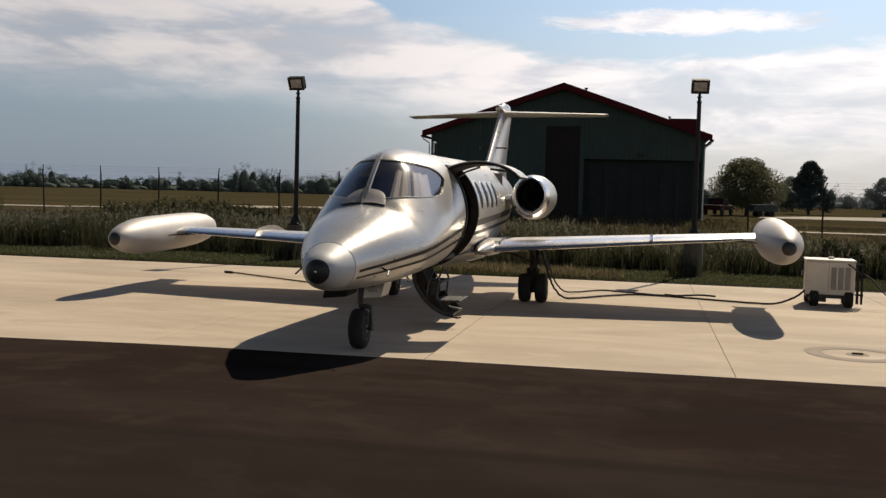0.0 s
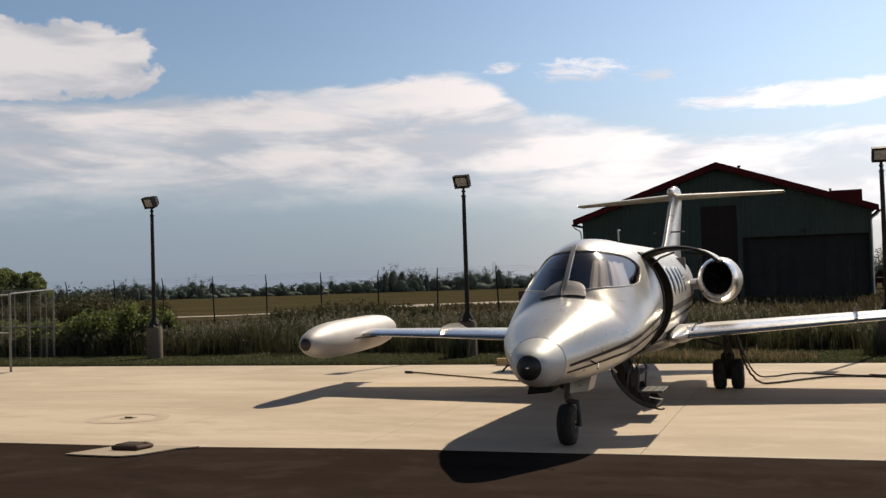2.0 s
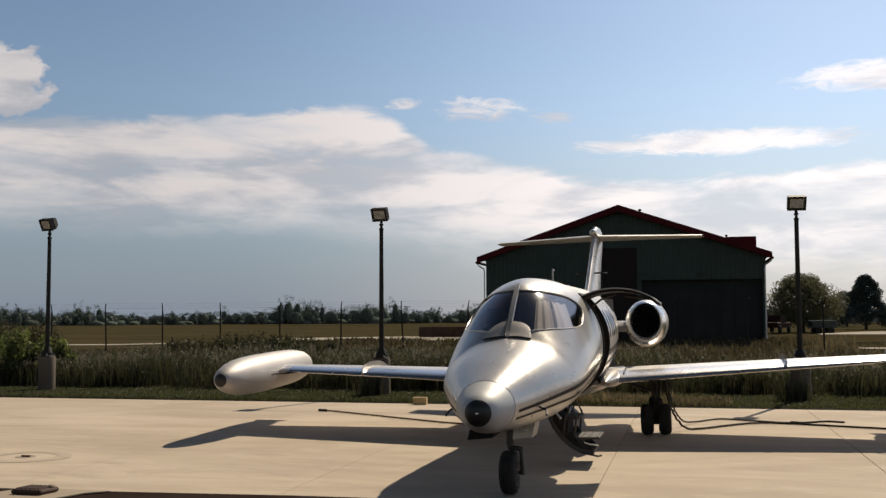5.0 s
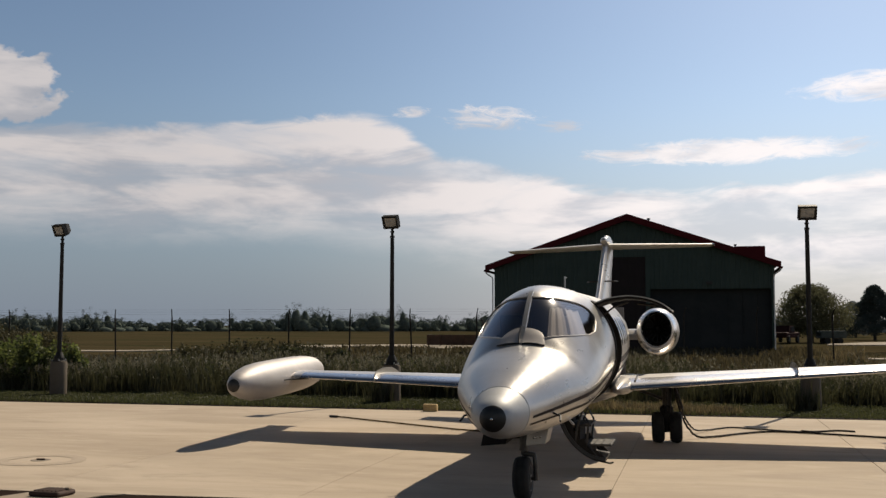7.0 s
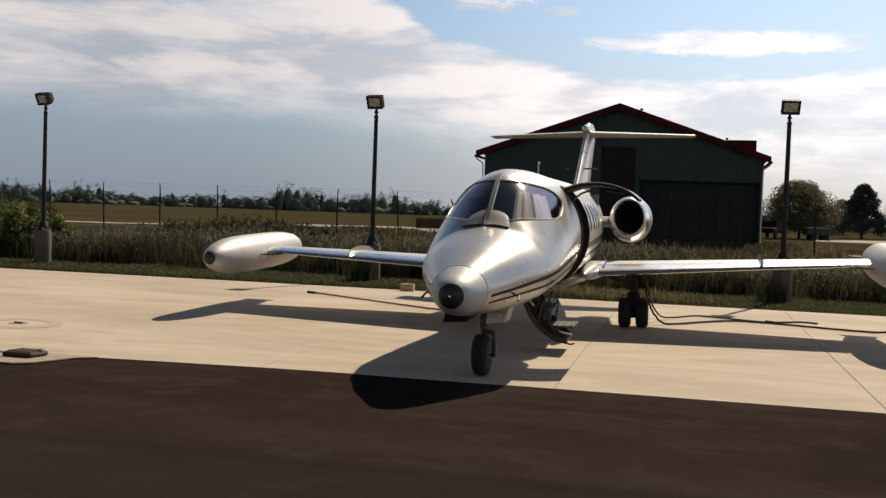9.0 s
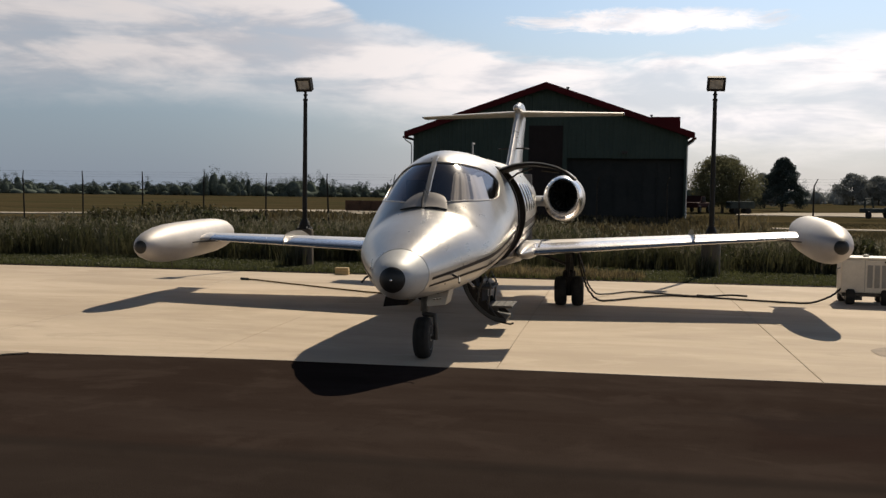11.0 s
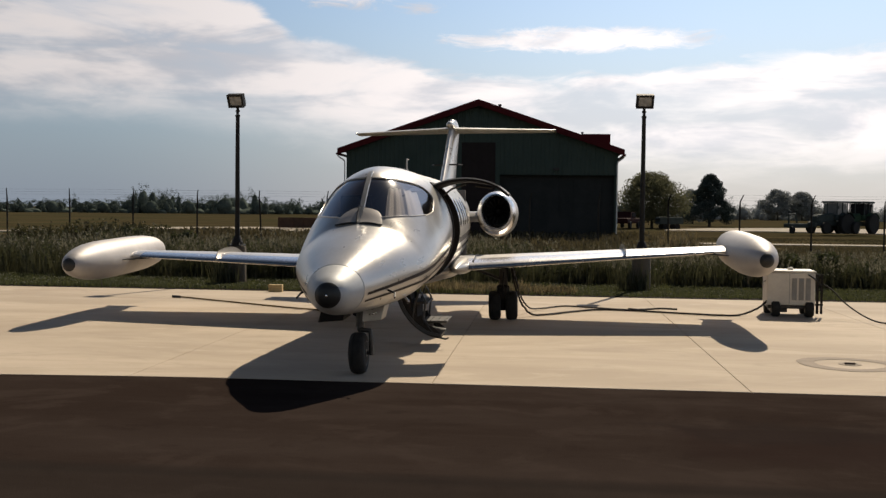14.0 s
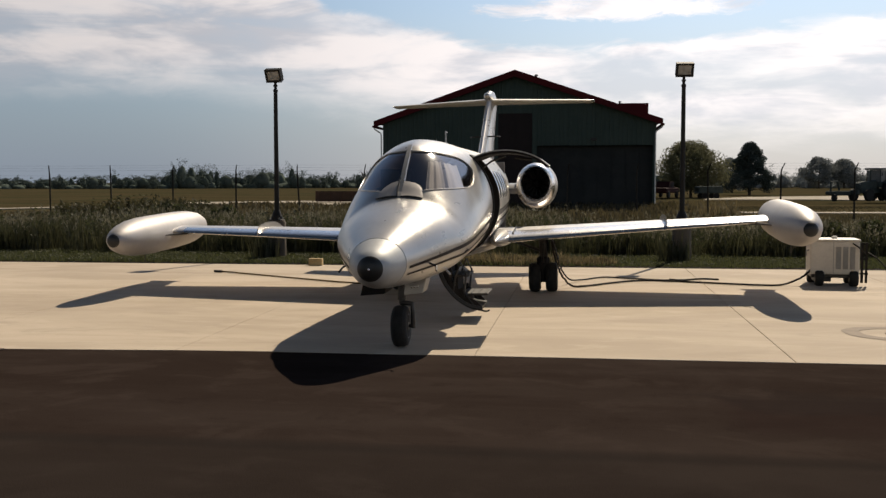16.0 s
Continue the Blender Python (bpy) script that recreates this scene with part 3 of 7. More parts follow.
for k in range(-13, 13):
    x0 = JOINT_X + PITCH * k
    if apron_front(x0) < APRON_FRONT:
        # slabs whose front edge is not square
        bm = boxed(0.003, PITCH - 0.003, APRON_FRONT, APRON_REAR, -0.22, 0.0)
        bmesh.ops.bisect_plane(bm, geom=bm.verts[:] + bm.edges[:] + bm.faces[:], plane_co=(PITCH * 0.33, 0, 0), plane_no=(1, 0, 0))
        bmesh.ops.bisect_plane(bm, geom=bm.verts[:] + bm.edges[:] + bm.faces[:], plane_co=(PITCH * 0.67, 0, 0), plane_no=(1, 0, 0))
        for v in bm.verts:
            if v.co.y < 0:
                v.co.y = apron_front(x0 + v.co.x)
        s = part("slab", bm, CONCRETE, apron)
    else:
        s = new("slab", slab_mesh)
        s.parent = apron
    s.location = (x0, 0, 0)


def ring_sheet(name, x, y, r0, r1, z, mat, parent, seed, squash=1.0):
    rng = random.Random(seed)
    n = 40
    w = [1 + 0.03 * math.sin(3 * a + seed) + 0.015 * rng.uniform(-1, 1) for a in [2 * math.pi * i / n for i in range(n)]]
    bm = bmesh.new()
    rings = []
    for r in (r0, r1):
        rings.append([bm.verts.new((x + r * w[i] * math.cos(2 * math.pi * i / n), y + squash * r * w[i] * math.sin(2 * math.pi * i / n), z)) for i in range(n)])
    for i in range(n):
        j = (i + 1) % n
        bm.faces.new((rings[0][i], rings[1][i], rings[1][j], rings[0][j]))
    bmesh.ops.recalc_face_normals(bm, faces=bm.faces[:])
    return part(name, bm, mat, parent)


def tie_down(x, y, seed, stain):
    t = thing("tie_down_anchor", "sunken tie-down anchor with a stained ring in the concrete", "anchor", pose(x, y, 0), group="tie-down anchors")
    ring_sheet("stained_ring", 0, 0, 0.40, 0.60, 0.004, stain, t, seed, 0.95)
    bm = bmesh.new()
    lathe_z(bm, [(0.0, 0.13), (0.006, 0.125), (0.006, 0.09), (0.001, 0.085)], 0, 0, 28)
    part("cup_rim", bm, JOINT, t)
    bm = bmesh.new()
    tube(bm, [(-0.06, 0, 0.012), (0.06, 0, 0.012)], 0.012, 8)
    part("anchor_bar", bm, IRON, t)
    return t


tie_down(5.54, 1.62, 1, STAIN_RING)
tie_down(-6.78, 1.52, 2, FAINT_RING)

# drain with its pale collar let into the asphalt
drain = thing("drain_inlet", "rusty iron drain cover in a pale concrete collar", "drain", pose(-4.79, -0.77, 0.004, -1.9, 0, 0))
bm = bmesh.new()
f = bm.faces.new([bm.verts.new((x, y, 0.002)) for x, y in ((-0.36, 0.0), (-0.42, -0.30), (-0.52, -0.84), (-0.30, -0.87), (-0.02, -0.89), (0.24, -0.88), (0.36, -0.76), (0.42, -0.50), (0.47, -0.20), (0.62, -0.04), (0.64, 0.012))])
r = bmesh.ops.extrude_face_region(bm, geom=[f])
for v in r["geom"]:
    if isinstance(v, bmesh.types.BMVert):
        v.co.z += 0.012
bmesh.ops.recalc_face_normals(bm, faces=bm.faces[:])
part("collar", bm, PATCH_CONCRETE, drain)
cover = part("iron_cover", boxed(-0.19, 0.17, -0.50, -0.17, 0.013, 0.07, 0.03, 3), IRON, drain, "rusty brown cast cover", smooth=True, angle=40)
for k in range(6):
    x = -0.13 + 0.05 * k
    part("rib", boxed(x - 0.008, x + 0.008, -0.47, -0.20, 0.068, 0.082, 0.003), IRON, cover)
part("lifting_lug", boxed(0.10, 0.16, -0.30, -0.24, 0.066, 0.095, 0.01, 2), PATCH_CONCRETE, cover, "pale worn lifting lug")


# ---- vegetation ----
def blades(name, spots, mat, label, category, lo, hi, width, count, lean=0.35, spread=0.12, seed=3, parent=None):
    """Tufts of tapering, bent blades as one mesh."""
    rng = random.Random(seed)
    verts, faces = [], []
    for x, y, s in spots:
        for _ in range(count):
            a = rng.uniform(0, 2 * math.pi)
            h = s * rng.uniform(lo, hi)
            w = width * rng.uniform(0.6, 1.3)
            bx, by = x + rng.gauss(0, spread), y + rng.gauss(0, spread)
            ca, sa = math.cos(a), math.sin(a)
            l = lean * rng.uniform(0.2, 1.0) * h
            px, py = -sa * w, ca * w
            n = len(verts)
            verts += [(bx - px, by - py, -0.05), (bx + px, by + py, -0.05),
                      (bx + ca * l * 0.4 + px * 0.8, by + sa * l * 0.4 + py * 0.8, h * 0.6), (bx + ca * l * 0.4 - px * 0.8, by + sa * l * 0.4 - py * 0.8, h * 0.6),
                      (bx + ca * l, by + sa * l, h)]
            faces += [(n, n + 1, n + 2, n + 3), (n + 3, n + 2, n + 4)]
    ob = raw_mesh(name, verts, faces, mat, parent)
    return tagged(ob, label, category, kind="stuff")


def scatter(n, x0, x1, y0, y1, seed, size=(0.7, 1.2), clump=0.35, cut=-0.2):
    rng = random.Random(seed)
    out = []
    while len(out) < n:
        x, y = rng.uniform(x0, x1), rng.uniform(y0, y1)
        c = noise.noise((x * clump, y * clump, seed))
        if c < cut and rng.random() < 0.8:
            continue
        slow = noise.noise((x * 0.13, y * 0.3, seed + 7))
        low = max(0.12, 2.5 * (1 - (y + 10.8) / 61.5)) if x > 9.0 and y > 27 else 9.0
        out.append((x, y, min(low, 1.0) * rng.uniform(*size) * (1 + 0.35 * c) * (1 + 0.45 * slow) * (0.35 if x < -24 and y > 33 else 0.78 if x < -12.5 else 0.66 if x > 1.5 and y < 26 else 0.55 if x > 9.0 else 1.0)))
    return out


# mown verge behind the apron
blades("mown_verge", scatter(26000, -24, 13, APRON_REAR + 0.50, 14.6, 5, (0.7, 1.3), 0.8, -0.6), TURF, "short mown grass along the edge of the apron", "grass", 0.022, 0.058, 0.013, 4, 1.3, 0.06, 11)
# the edge of the turf hangs over the concrete
blades("verge_edge", scatter(1500, -24, 13, APRON_REAR + 0.30, APRON_REAR + 0.52, 6, (0.7, 1.3), 0.8, -0.9), TURF, "ragged grass edge overhanging the concrete", "grass", 0.04, 0.11, 0.010, 3, 0.7, 0.03, 12)
blades("dry_grass_hump", scatter(900, 8.2, 13.0, 38.5, 45, 37, (0.7, 1.2), 0.3, -0.4), DRY, "pale dry grass on a low hump by the wire fence", "grass", 0.25, 0.75, 0.022, 7, 0.7, 0.25, 38)
blades("dry_grass", scatter(1500, -1.4, 2.6, APRON_REAR + 0.5, 12.6, 17, (0.8, 1.4), 0.8, -0.6), DRY, "patch of dry tan grass behind the jet", "grass", 0.06, 0.2, 0.011, 3, 0.7, 0.06, 18)
# tall weeds, thick in front and thinner behind
near_spots = scatter(5200, -26, 16, 14.2, 18.0, 7, (0.75, 1.15), 0.5, -0.25)
blades("tall_weeds", near_spots, WEED, "tall dry grass and reeds along the verge", "weeds", 0.30, 0.92, 0.010, 13, 0.55, 0.18, 13)
mid_spots = scatter(5600, -40, 24, 18.0, 28, 8, (0.6, 1.0), 0.25, -0.15)
blades("tall_weeds_behind", mid_spots, WEED_TAN, "rough tall grass behind the reeds", "weeds", 0.28, 0.85, 0.016, 11, 0.6, 0.28, 14)
far_spots = scatter(4200, -58, 34, 28, 47, 9, (0.5, 0.9), 0.16, -0.1)
blades("rough_grass", far_spots, WEED_TAN, "patchy rough grass up to the wire fence", "grass", 0.2, 0.6, 0.026, 9, 0.7, 0.45, 15)
blades("rough_grass_beyond", scatter(2600, -30, 50, 54.6, 66, 10, (0.5, 0.9), 0.12, -0.1), WEED_TAN, "rough grass round the hangar", "grass", 0.25, 0.6, 0.06, 6, 0.6, 0.5, 16)


def plumes(name, spots, seed, share, height):
    rng = random.Random(seed)
    verts, faces = [], []
    for x, y, s in spots:
        if rng.random() > share:
            continue
        for _ in range(2):
            bx, by, bz = x + rng.gauss(0, 0.2), y + rng.gauss(0, 0.2), s * height * rng.uniform(0.75, 1.12)
            for k in range(5):
                a, w, h = rng.uniform(0, 6.28), rng.uniform(0.012, 0.024), rng.uniform(0.05, 0.12)
                cx, cy, cz = bx + rng.gauss(0, 0.02), by + rng.gauss(0, 0.02), bz + rng.uniform(-0.1, 0.08)
                n = len(verts)
                verts += [(cx - w * math.cos(a), cy - w * math.sin(a), cz), (cx + w * math.cos(a), cy + w * math.sin(a), cz + 0.01), (cx + rng.gauss(0, 0.03), cy, cz + h)]
                faces.append((n, n + 1, n + 2))
    return tagged(raw_mesh(name, verts, faces, WEED_HEAD), "pale seed heads on the tall reeds", "weeds", kind="stuff")


def leafy(name, spots, seed, share, n, size, low, high, mat, label):
    """Broad leaves mixed among the stalks."""
    rng = random.Random(seed)
    verts, faces = [], []
    for x, y, s in spots:
        if rng.random() < share:
            h = s * rng.uniform(low, high)
            leaf_cloud(verts, faces, rng, x, y, h * 0.55, 0.16, 0.16, h * 0.5, n, size)
    return tagged(raw_mesh(name, verts, faces, mat), label, "weeds", kind="stuff")


base_spots = [(x + 0.05 * math.cos(9 * k), 12.5 + 0.12 * math.sin(7 * k), 0.8 + 0.2 * math.sin(5 * k)) for x0 in (-5.75, 3.68) for k, x in enumerate([x0 + 0.045 * i for i in range(13)])]
blades("base_weeds", base_spots, WEED, "dry weeds growing up round the lamp bases", "weeds", 0.3, 0.8, 0.010, 13, 0.45, 0.07, 19)
plumes("reed_plumes", near_spots, 21, 0.4, 0.76)
plumes("grass_plumes", mid_spots, 22, 0.35, 0.75)


def leaf_cloud(verts, faces, rng, cx, cy, cz, rx, ry, rz, n, size):
    """Small leaf cards spread through an uneven clump, denser towards its skin."""
    for _ in range(n):
        d = Vector((rng.gauss(0, 1), rng.gauss(0, 1), rng.gauss(0, 1))).normalized() * (rng.random() ** 0.45)
        p = Vector((cx + d.x * rx, cy + d.y * ry, cz + d.z * rz))
        u = Vector((rng.gauss(0, 1), rng.gauss(0, 1), rng.gauss(0, 1))).normalized()
        w = u.cross(Vector((rng.gauss(0, 1), rng.gauss(0, 1), rng.gauss(0, 1)))).normalized()
        s = size * rng.uniform(0.6, 1.4)
        n0 = len(verts)
        verts += [tuple(p - s * u), tuple(p + 0.5 * s * w), tuple(p + s * u), tuple(p - 0.5 * s * w)]
        faces.append((n0, n0 + 1, n0 + 2, n0 + 3))


leafy("leafy_weeds", near_spots, 23, 0.42, 22, 0.045, 0.6, 1.0, WEED_DARK, "broad-leaved green weeds among the reeds")
leafy("leafy_weeds_behind", mid_spots, 24, 0.30, 14, 0.07, 0.5, 0.9, WEED_DARK, "broad-leaved weeds in the rough grass")
# scrub by the fence at the end of the apron
def scrub(name, label, clumps, mat, seed, size=0.06):
    rng = random.Random(seed)
    t = thing(name, label, "bush")
    verts, faces = [], []
    stems = bmesh.new()
    for x, y, rx, h in clumps:
        for k in range(9):
            a = rng.uniform(0, 6.28)
            ox, oy = x + rx * 0.7 * math.cos(a) * rng.random(), y + rx * 0.6 * math.sin(a) * rng.random()
            hh = h * rng.uniform(0.55, 1.0)
            leaf_cloud(verts, faces, rng, ox, oy, hh * 0.52, rx * 0.42, rx * 0.4, hh * 0.5, 420, size)
            tube(stems, [(ox, oy, -0.05), (ox + rng.gauss(0, 0.06), oy, hh * 0.7)], [0.014, 0.005], 5)
    raw_mesh("foliage", verts, faces, mat, t)
    tagged(part("stems", stems, BARK, t), kind="stuff")
    return t


scrub("roadside_bush", "dense dark green bush among the reeds", [(-17.5, 15.0, 1.0, 1.62), (-16.3, 14.9, 0.9, 1.66), (-18.6, 15.3, 0.9, 1.3), (-15.5, 15.4, 0.6, 1.3)], BUSH_GREEN, 31)
scrub("roadside_bush", "low green scrub beside the pipe gate", [(-19.8, 14.9, 1.0, 1.2), (-21.3, 15.2, 1.1, 1.15), (-19.2, 16.4, 0.9, 1.1)], BUSH_GREEN, 32)
scrub("roadside_bush", "dark low shrub round the lamp base", [(-4.3, 14.6, 0.5, 0.75)], WEED_DARK, 33)
scrub("roadside_bush", "dark shrub growing at the edge of the reeds", [(7.7, 14.9, 0.7, 0.95), (8.8, 15.3, 0.6, 0.85)], WEED_DARK, 34)
scrub("roadside_bush", "straggly olive shrub in the tall grass", [(-12.6, 25.0, 0.8, 1.15), (-11.2, 25.8, 0.7, 1.0)], WEED_DARK, 35, 0.09)


fence_row = [(x, y, s * (0.6 + 0.6 * max(0.0, noise.noise((x * 0.35, 4.0, 0.0)) + 0.35))) for x, y, s in scatter(340, -22.6, -15.5, 33.5, 38.5, 27, (0.8, 1.3), 0.3, -0.3)]
fence_row += [(x, y, 3.4 * s) for x, y, s in scatter(520, -44.0, -30.6, 34.0, 38.5, 26, (0.8, 1.3), 0.3, -0.3)]
leafy("fence_row_scrub", fence_row, 28, 1.0, 46, 0.075, 0.8, 1.35, FENCE_SCRUB, "olive-brown scrub along the foot of the wire fence")
blades("fence_row_grass", fence_row, FENCE_SCRUB, "tall brown grass along the foot of the wire fence", "weeds", 0.5, 1.3, 0.02, 7, 0.5, 0.3, 29)


def tree(name, label, x, y, height, spread, mat, seed, conical=False, clear=0.22, leaf=0.22, clumps=34, per=150):
    """A tapered trunk, limbs and a crown of leaf cards in uneven clumps."""
    rng = random.Random(seed)
    t = thing(name, label, "tree", pose(x, y, -0.05))
    bm = bmesh.new()
    tube(bm, curve_points([(0, 0, 0), (rng.gauss(0, 0.05), 0, height * 0.3), (rng.gauss(0, 0.1), 0, height * 0.62), (0, 0, height * 0.9)], 4), [height * 0.03 * (1 - 0.85 * i / 12) for i in range(13)], 9)
    verts, faces = [], []
    for k in range(clumps):
        f = (k + rng.random()) / clumps
        z = height * (clear + (1 - clear) * f * 0.96)
        prof = (1 - f) ** 0.75 * (0.80 + 0.20 * math.sin(math.pi * min(1.0, f * 2.6))) + 0.07 if conical else math.sin(math.pi * (0.16 + 0.80 * f)) ** 0.8
        a = k * 2.4 + rng.uniform(-0.5, 0.5)
        r = spread * prof * rng.uniform(0.45, 0.95)
        cx, cy = r * math.cos(a), r * math.sin(a)
        s = spread * (0.20 + 0.16 * rng.random()) * (0.6 + 0.5 * prof)
        if conical:
            s, cx, cy = s * 0.72, cx * 1.12, cy * 1.12
        leaf_cloud(verts, faces, rng, cx, cy, z, s * 1.25, s * 1.25, s * 0.8, per, leaf)
        if k % 2 == 0:
            tube(bm, [(0, 0, z * 0.72), (cx * 0.5, cy * 0.5, z * 0.88), (cx, cy, z)], [height * 0.010, height * 0.006, height * 0.002], 5)
    part("trunk", bm, BARK, t, smooth=True)
    raw_mesh("crown", verts, faces, mat, t)
    return t


tree("cedar_tree", "dark ragged evergreen with a short bare trunk, alone on the grass", 24.0, 131, 7.0, 3.7, TREE_DARK, 41, True, 0.13, 0.10, 72, 420)
tree("roadside_tree", "broad low olive-green tree beside the hangar", 14.0, 108, 6.1, 4.0, TREE_OLIVE, 42, False, 0.2, 0.11, 60, 420)
tree("roadside_tree", "grey-green tree behind the gravel, paled for haze", 26.5, 165, 5.6, 2.6, HAZE_TINTED_LEAF, 43, False, 0.15, 0.14, 34, 300)
tree("roadside_tree", "full green tree at the edge of the far field", -117.5, 120, 6.4, 3.8, TREE_LIGHT, 44, False, 0.1, 0.16, 36, 380)
tree("roadside_tree", "rounded green tree at the edge of the far field", -112.6, 121, 6.0, 2.6, TREE_LIGHT, 45, False, 0.1, 0.16, 26, 380)
tree("roadside_tree", "tall green tree at the edge of the far field", -124.0, 122, 7.0, 4.2, TREE_LIGHT, 46, False, 0.1, 0.16, 36, 380)
tree("roadside_tree", "broad green tree at the end of the far field", -131.5, 121, 7.3, 4.4, TREE_LIGHT, 49, False, 0.1, 0.16, 40, 380)
tree("roadside_tree", "grey-green tree standing over the far hedge", 65.5, 280, 8.2, 4.6, HAZE_TINTED_LEAF, 47, False, 0.2, 0.25, 34, 260)
tree("roadside_tree", "grey-green tree in the far hedge", 72.5, 282, 7.6, 4.4, HAZE_TINTED_LEAF, 48, False, 0.2, 0.25, 34, 260)

def lump(verts, faces, rng, cx, cy, cz, r, rz):
    """A small uneven mass of foliage."""
    n0, sides, rings = len(verts), 9, 5
    for i in range(rings + 1):
        t = math.pi * i / rings
        for k in range(sides):
            a = 2 * math.pi * k / sides
            s = rng.uniform(0.80, 1.14)
            verts.append((cx + r * s * math.sin(t) * math.cos(a), cy + r * s * math.sin(t) * math.sin(a), cz + rz * s * math.cos(t)))
    for i in range(rings):
        for k in range(sides):
            j = (k + 1) % sides
            faces.append((n0 + i * sides + k, n0 + i * sides + j, n0 + (i + 1) * sides + j, n0 + (i + 1) * sides + k))


# the far belt of woods round the horizon
rng = random.Random(50)
verts, faces = [], []
hazy_verts, hazy_faces = [], []
for k in range(760):
    b = radians(rng.uniform(-30, 60))
    r = rng.uniform(300, 380)
    tall = rng.random() < 0.13
    h = (rng.uniform(6.0, 7.8) if tall else rng.uniform(3.9, 5.5)) * (1 + 0.18 * math.sin(b * 23) + 0.12 * math.sin(b * 71))
    if b < radians(-6):
        h *= 0.85
    h *= 1.05 - 0.20 * min(1.0, max(0.0, (b - radians(17)) / radians(14)))
    cx, cy = -r * math.sin(b), r * math.cos(b) - 10
    w = h * (rng.uniform(0.28, 0.5) if tall else rng.uniform(0.6, 1.1))
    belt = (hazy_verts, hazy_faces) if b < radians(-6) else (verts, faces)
    lump(*belt, rng, cx, cy, h * 0.32, w * 0.36, h * 0.36)
    lump(*belt, rng, cx + rng.gauss(0, w * 0.5), cy + 3.0, h * 0.05, w * 0.7, h * 0.26)
    leaf_cloud(*belt, rng, cx, cy - 0.4, h * 0.34, w * 0.66, w * 0.6, h * 0.42, 230, 0.22)
    for c in range(5):
        leaf_cloud(*belt, rng, cx + rng.gauss(0, w * 0.40), cy - 0.3, h * rng.uniform(0.5, 0.92), w * 0.26, w * 0.26, h * 0.12, 26, 0.16)
tagged(raw_mesh("far_hedge", hazy_verts, hazy_faces, HAZE_TINTED_LEAF, None, True), "hedge of trees along the horizon, paled for haze", "trees", kind="stuff")
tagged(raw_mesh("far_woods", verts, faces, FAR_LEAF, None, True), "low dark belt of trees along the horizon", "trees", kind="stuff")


# ---- the hangar ----
def hangar():
    t = thing("hangar", "large dark green steel hangar with a red gable roof", "hangar", pose(0.08, 60, 0))
    AX, AZ, LX, RX, EZ, DEEP = -2.79, 9.33, -12.55, 7.12, 5.95, 26.0
    slope_l, slope_r = (AZ - EZ) / (AX - LX), (AZ - EZ) / (RX - AX)
    wl, wr = -12.0, 6.72
    top = lambda x: (AZ - 0.32 - slope_l * (AX - x)) if x < AX else (AZ - 0.32 - slope_r * (x - AX))
    # front wall in ribbed panels, with the two door openings left free
    doors = [(-3.95, -1.62, 6.45), (-1.30, 6.5, 4.25)]
    edges = [wl]
    while edges[-1] < wr - 0.3:
        edges.append(min(edges[-1] + 0.915, wr))
    for d in doors:
        edges += [d[0], d[1]]
    edges.append(AX)
    edges = sorted(set(round(e, 3) for e in edges))
    for a, b in zip(edges, edges[1:]):
        if b - a < 0.02:
            continue
        m = 0.5 * (a + b)
        z0 = max([d[2] for d in doors if d[0] <= m <= d[1]], default=-0.1)
        bm = bmesh.new()
        ribs = max(1, round((b - a) / 0.3))
        pts = []
        for k in range(ribs):
            u0, u1 = a + (b - a) * k / ribs, a + (b - a) * (k + 1) / ribs
            pts += [(u0 + 0.004, 0.0), (u0 + 0.05, -0.03), (u0 + 0.09, -0.03), (u0 + 0.13, 0.0)]
        pts.append((b - 0.004, 0.0))
        lo = [bm.verts.new((x, y, z0)) for x, y in pts]
        hi = [bm.verts.new((x, y, top(x))) for x, y in pts]
        for i in range(len(pts) - 1):
            bm.faces.new((lo[i], lo[i + 1], hi[i + 1], hi[i]))
        part("wall_panel", bm, GREEN_WALL, t)
    bm = bmesh.new()
    for a, b, z0 in ((wl, doors[0][0], -0.1), (doors[0][0], doors[0][1], doors[0][2]), (doors[0][1], doors[1][0], -0.1), (doors[1][0], doors[1][1], doors[1][2]), (doors[1][1], wr, -0.1)):
        xs = sorted({a, b} | ({AX} if a < AX < b else set()))
        for u, v in zip(xs, xs[1:]):
            bm.faces.new([bm.verts.new(q) for q in ((u, 0.02, z0), (v, 0.02, z0), (v, 0.02, top(v)), (u, 0.02, top(u)))])
    part("wall_backing", bm, GREEN_WALL, t)
    bm = bmesh.new()
    box(bm, wl, wl + 0.15, 0.02, DEEP, -0.1, top(wl) - 0.05)
    part("side_wall", bm, GREEN_WALL, t)
    bm = bmesh.new()
    box(bm, wr - 0.15, wr, 0.02, DEEP, -0.1, top(wr) - 0.05)
    part("side_wall", bm, GREEN_WALL, t)
    part("back_wall", boxed(wl, wr, DEEP - 0.15, DEEP, -0.1, 6.0), GREEN_WALL, t)
    part("slab_floor", boxed(wl, wr, 0.02, DEEP, -0.12, 0.02), CONCRETE_BASE, t)
    # tall sliding door leaf, and the wide opening, its shade a ribbed black panel
    leaf = part("sliding_door", boxed(doors[0][0] - 0.05, doors[0][1] + 0.05, 0.06, 0.16, 0.0, doors[0][2] + 0.05), DOOR_BROWN, t, "dark brown sliding door")
    for k in range(5):
        x = doors[0][0] + 0.25 + k * 0.46
        part("door_rib", boxed(x, x + 0.05, 0.03, 0.06, 0.1, doors[0][2] - 0.05), DOOR_BROWN, leaf)
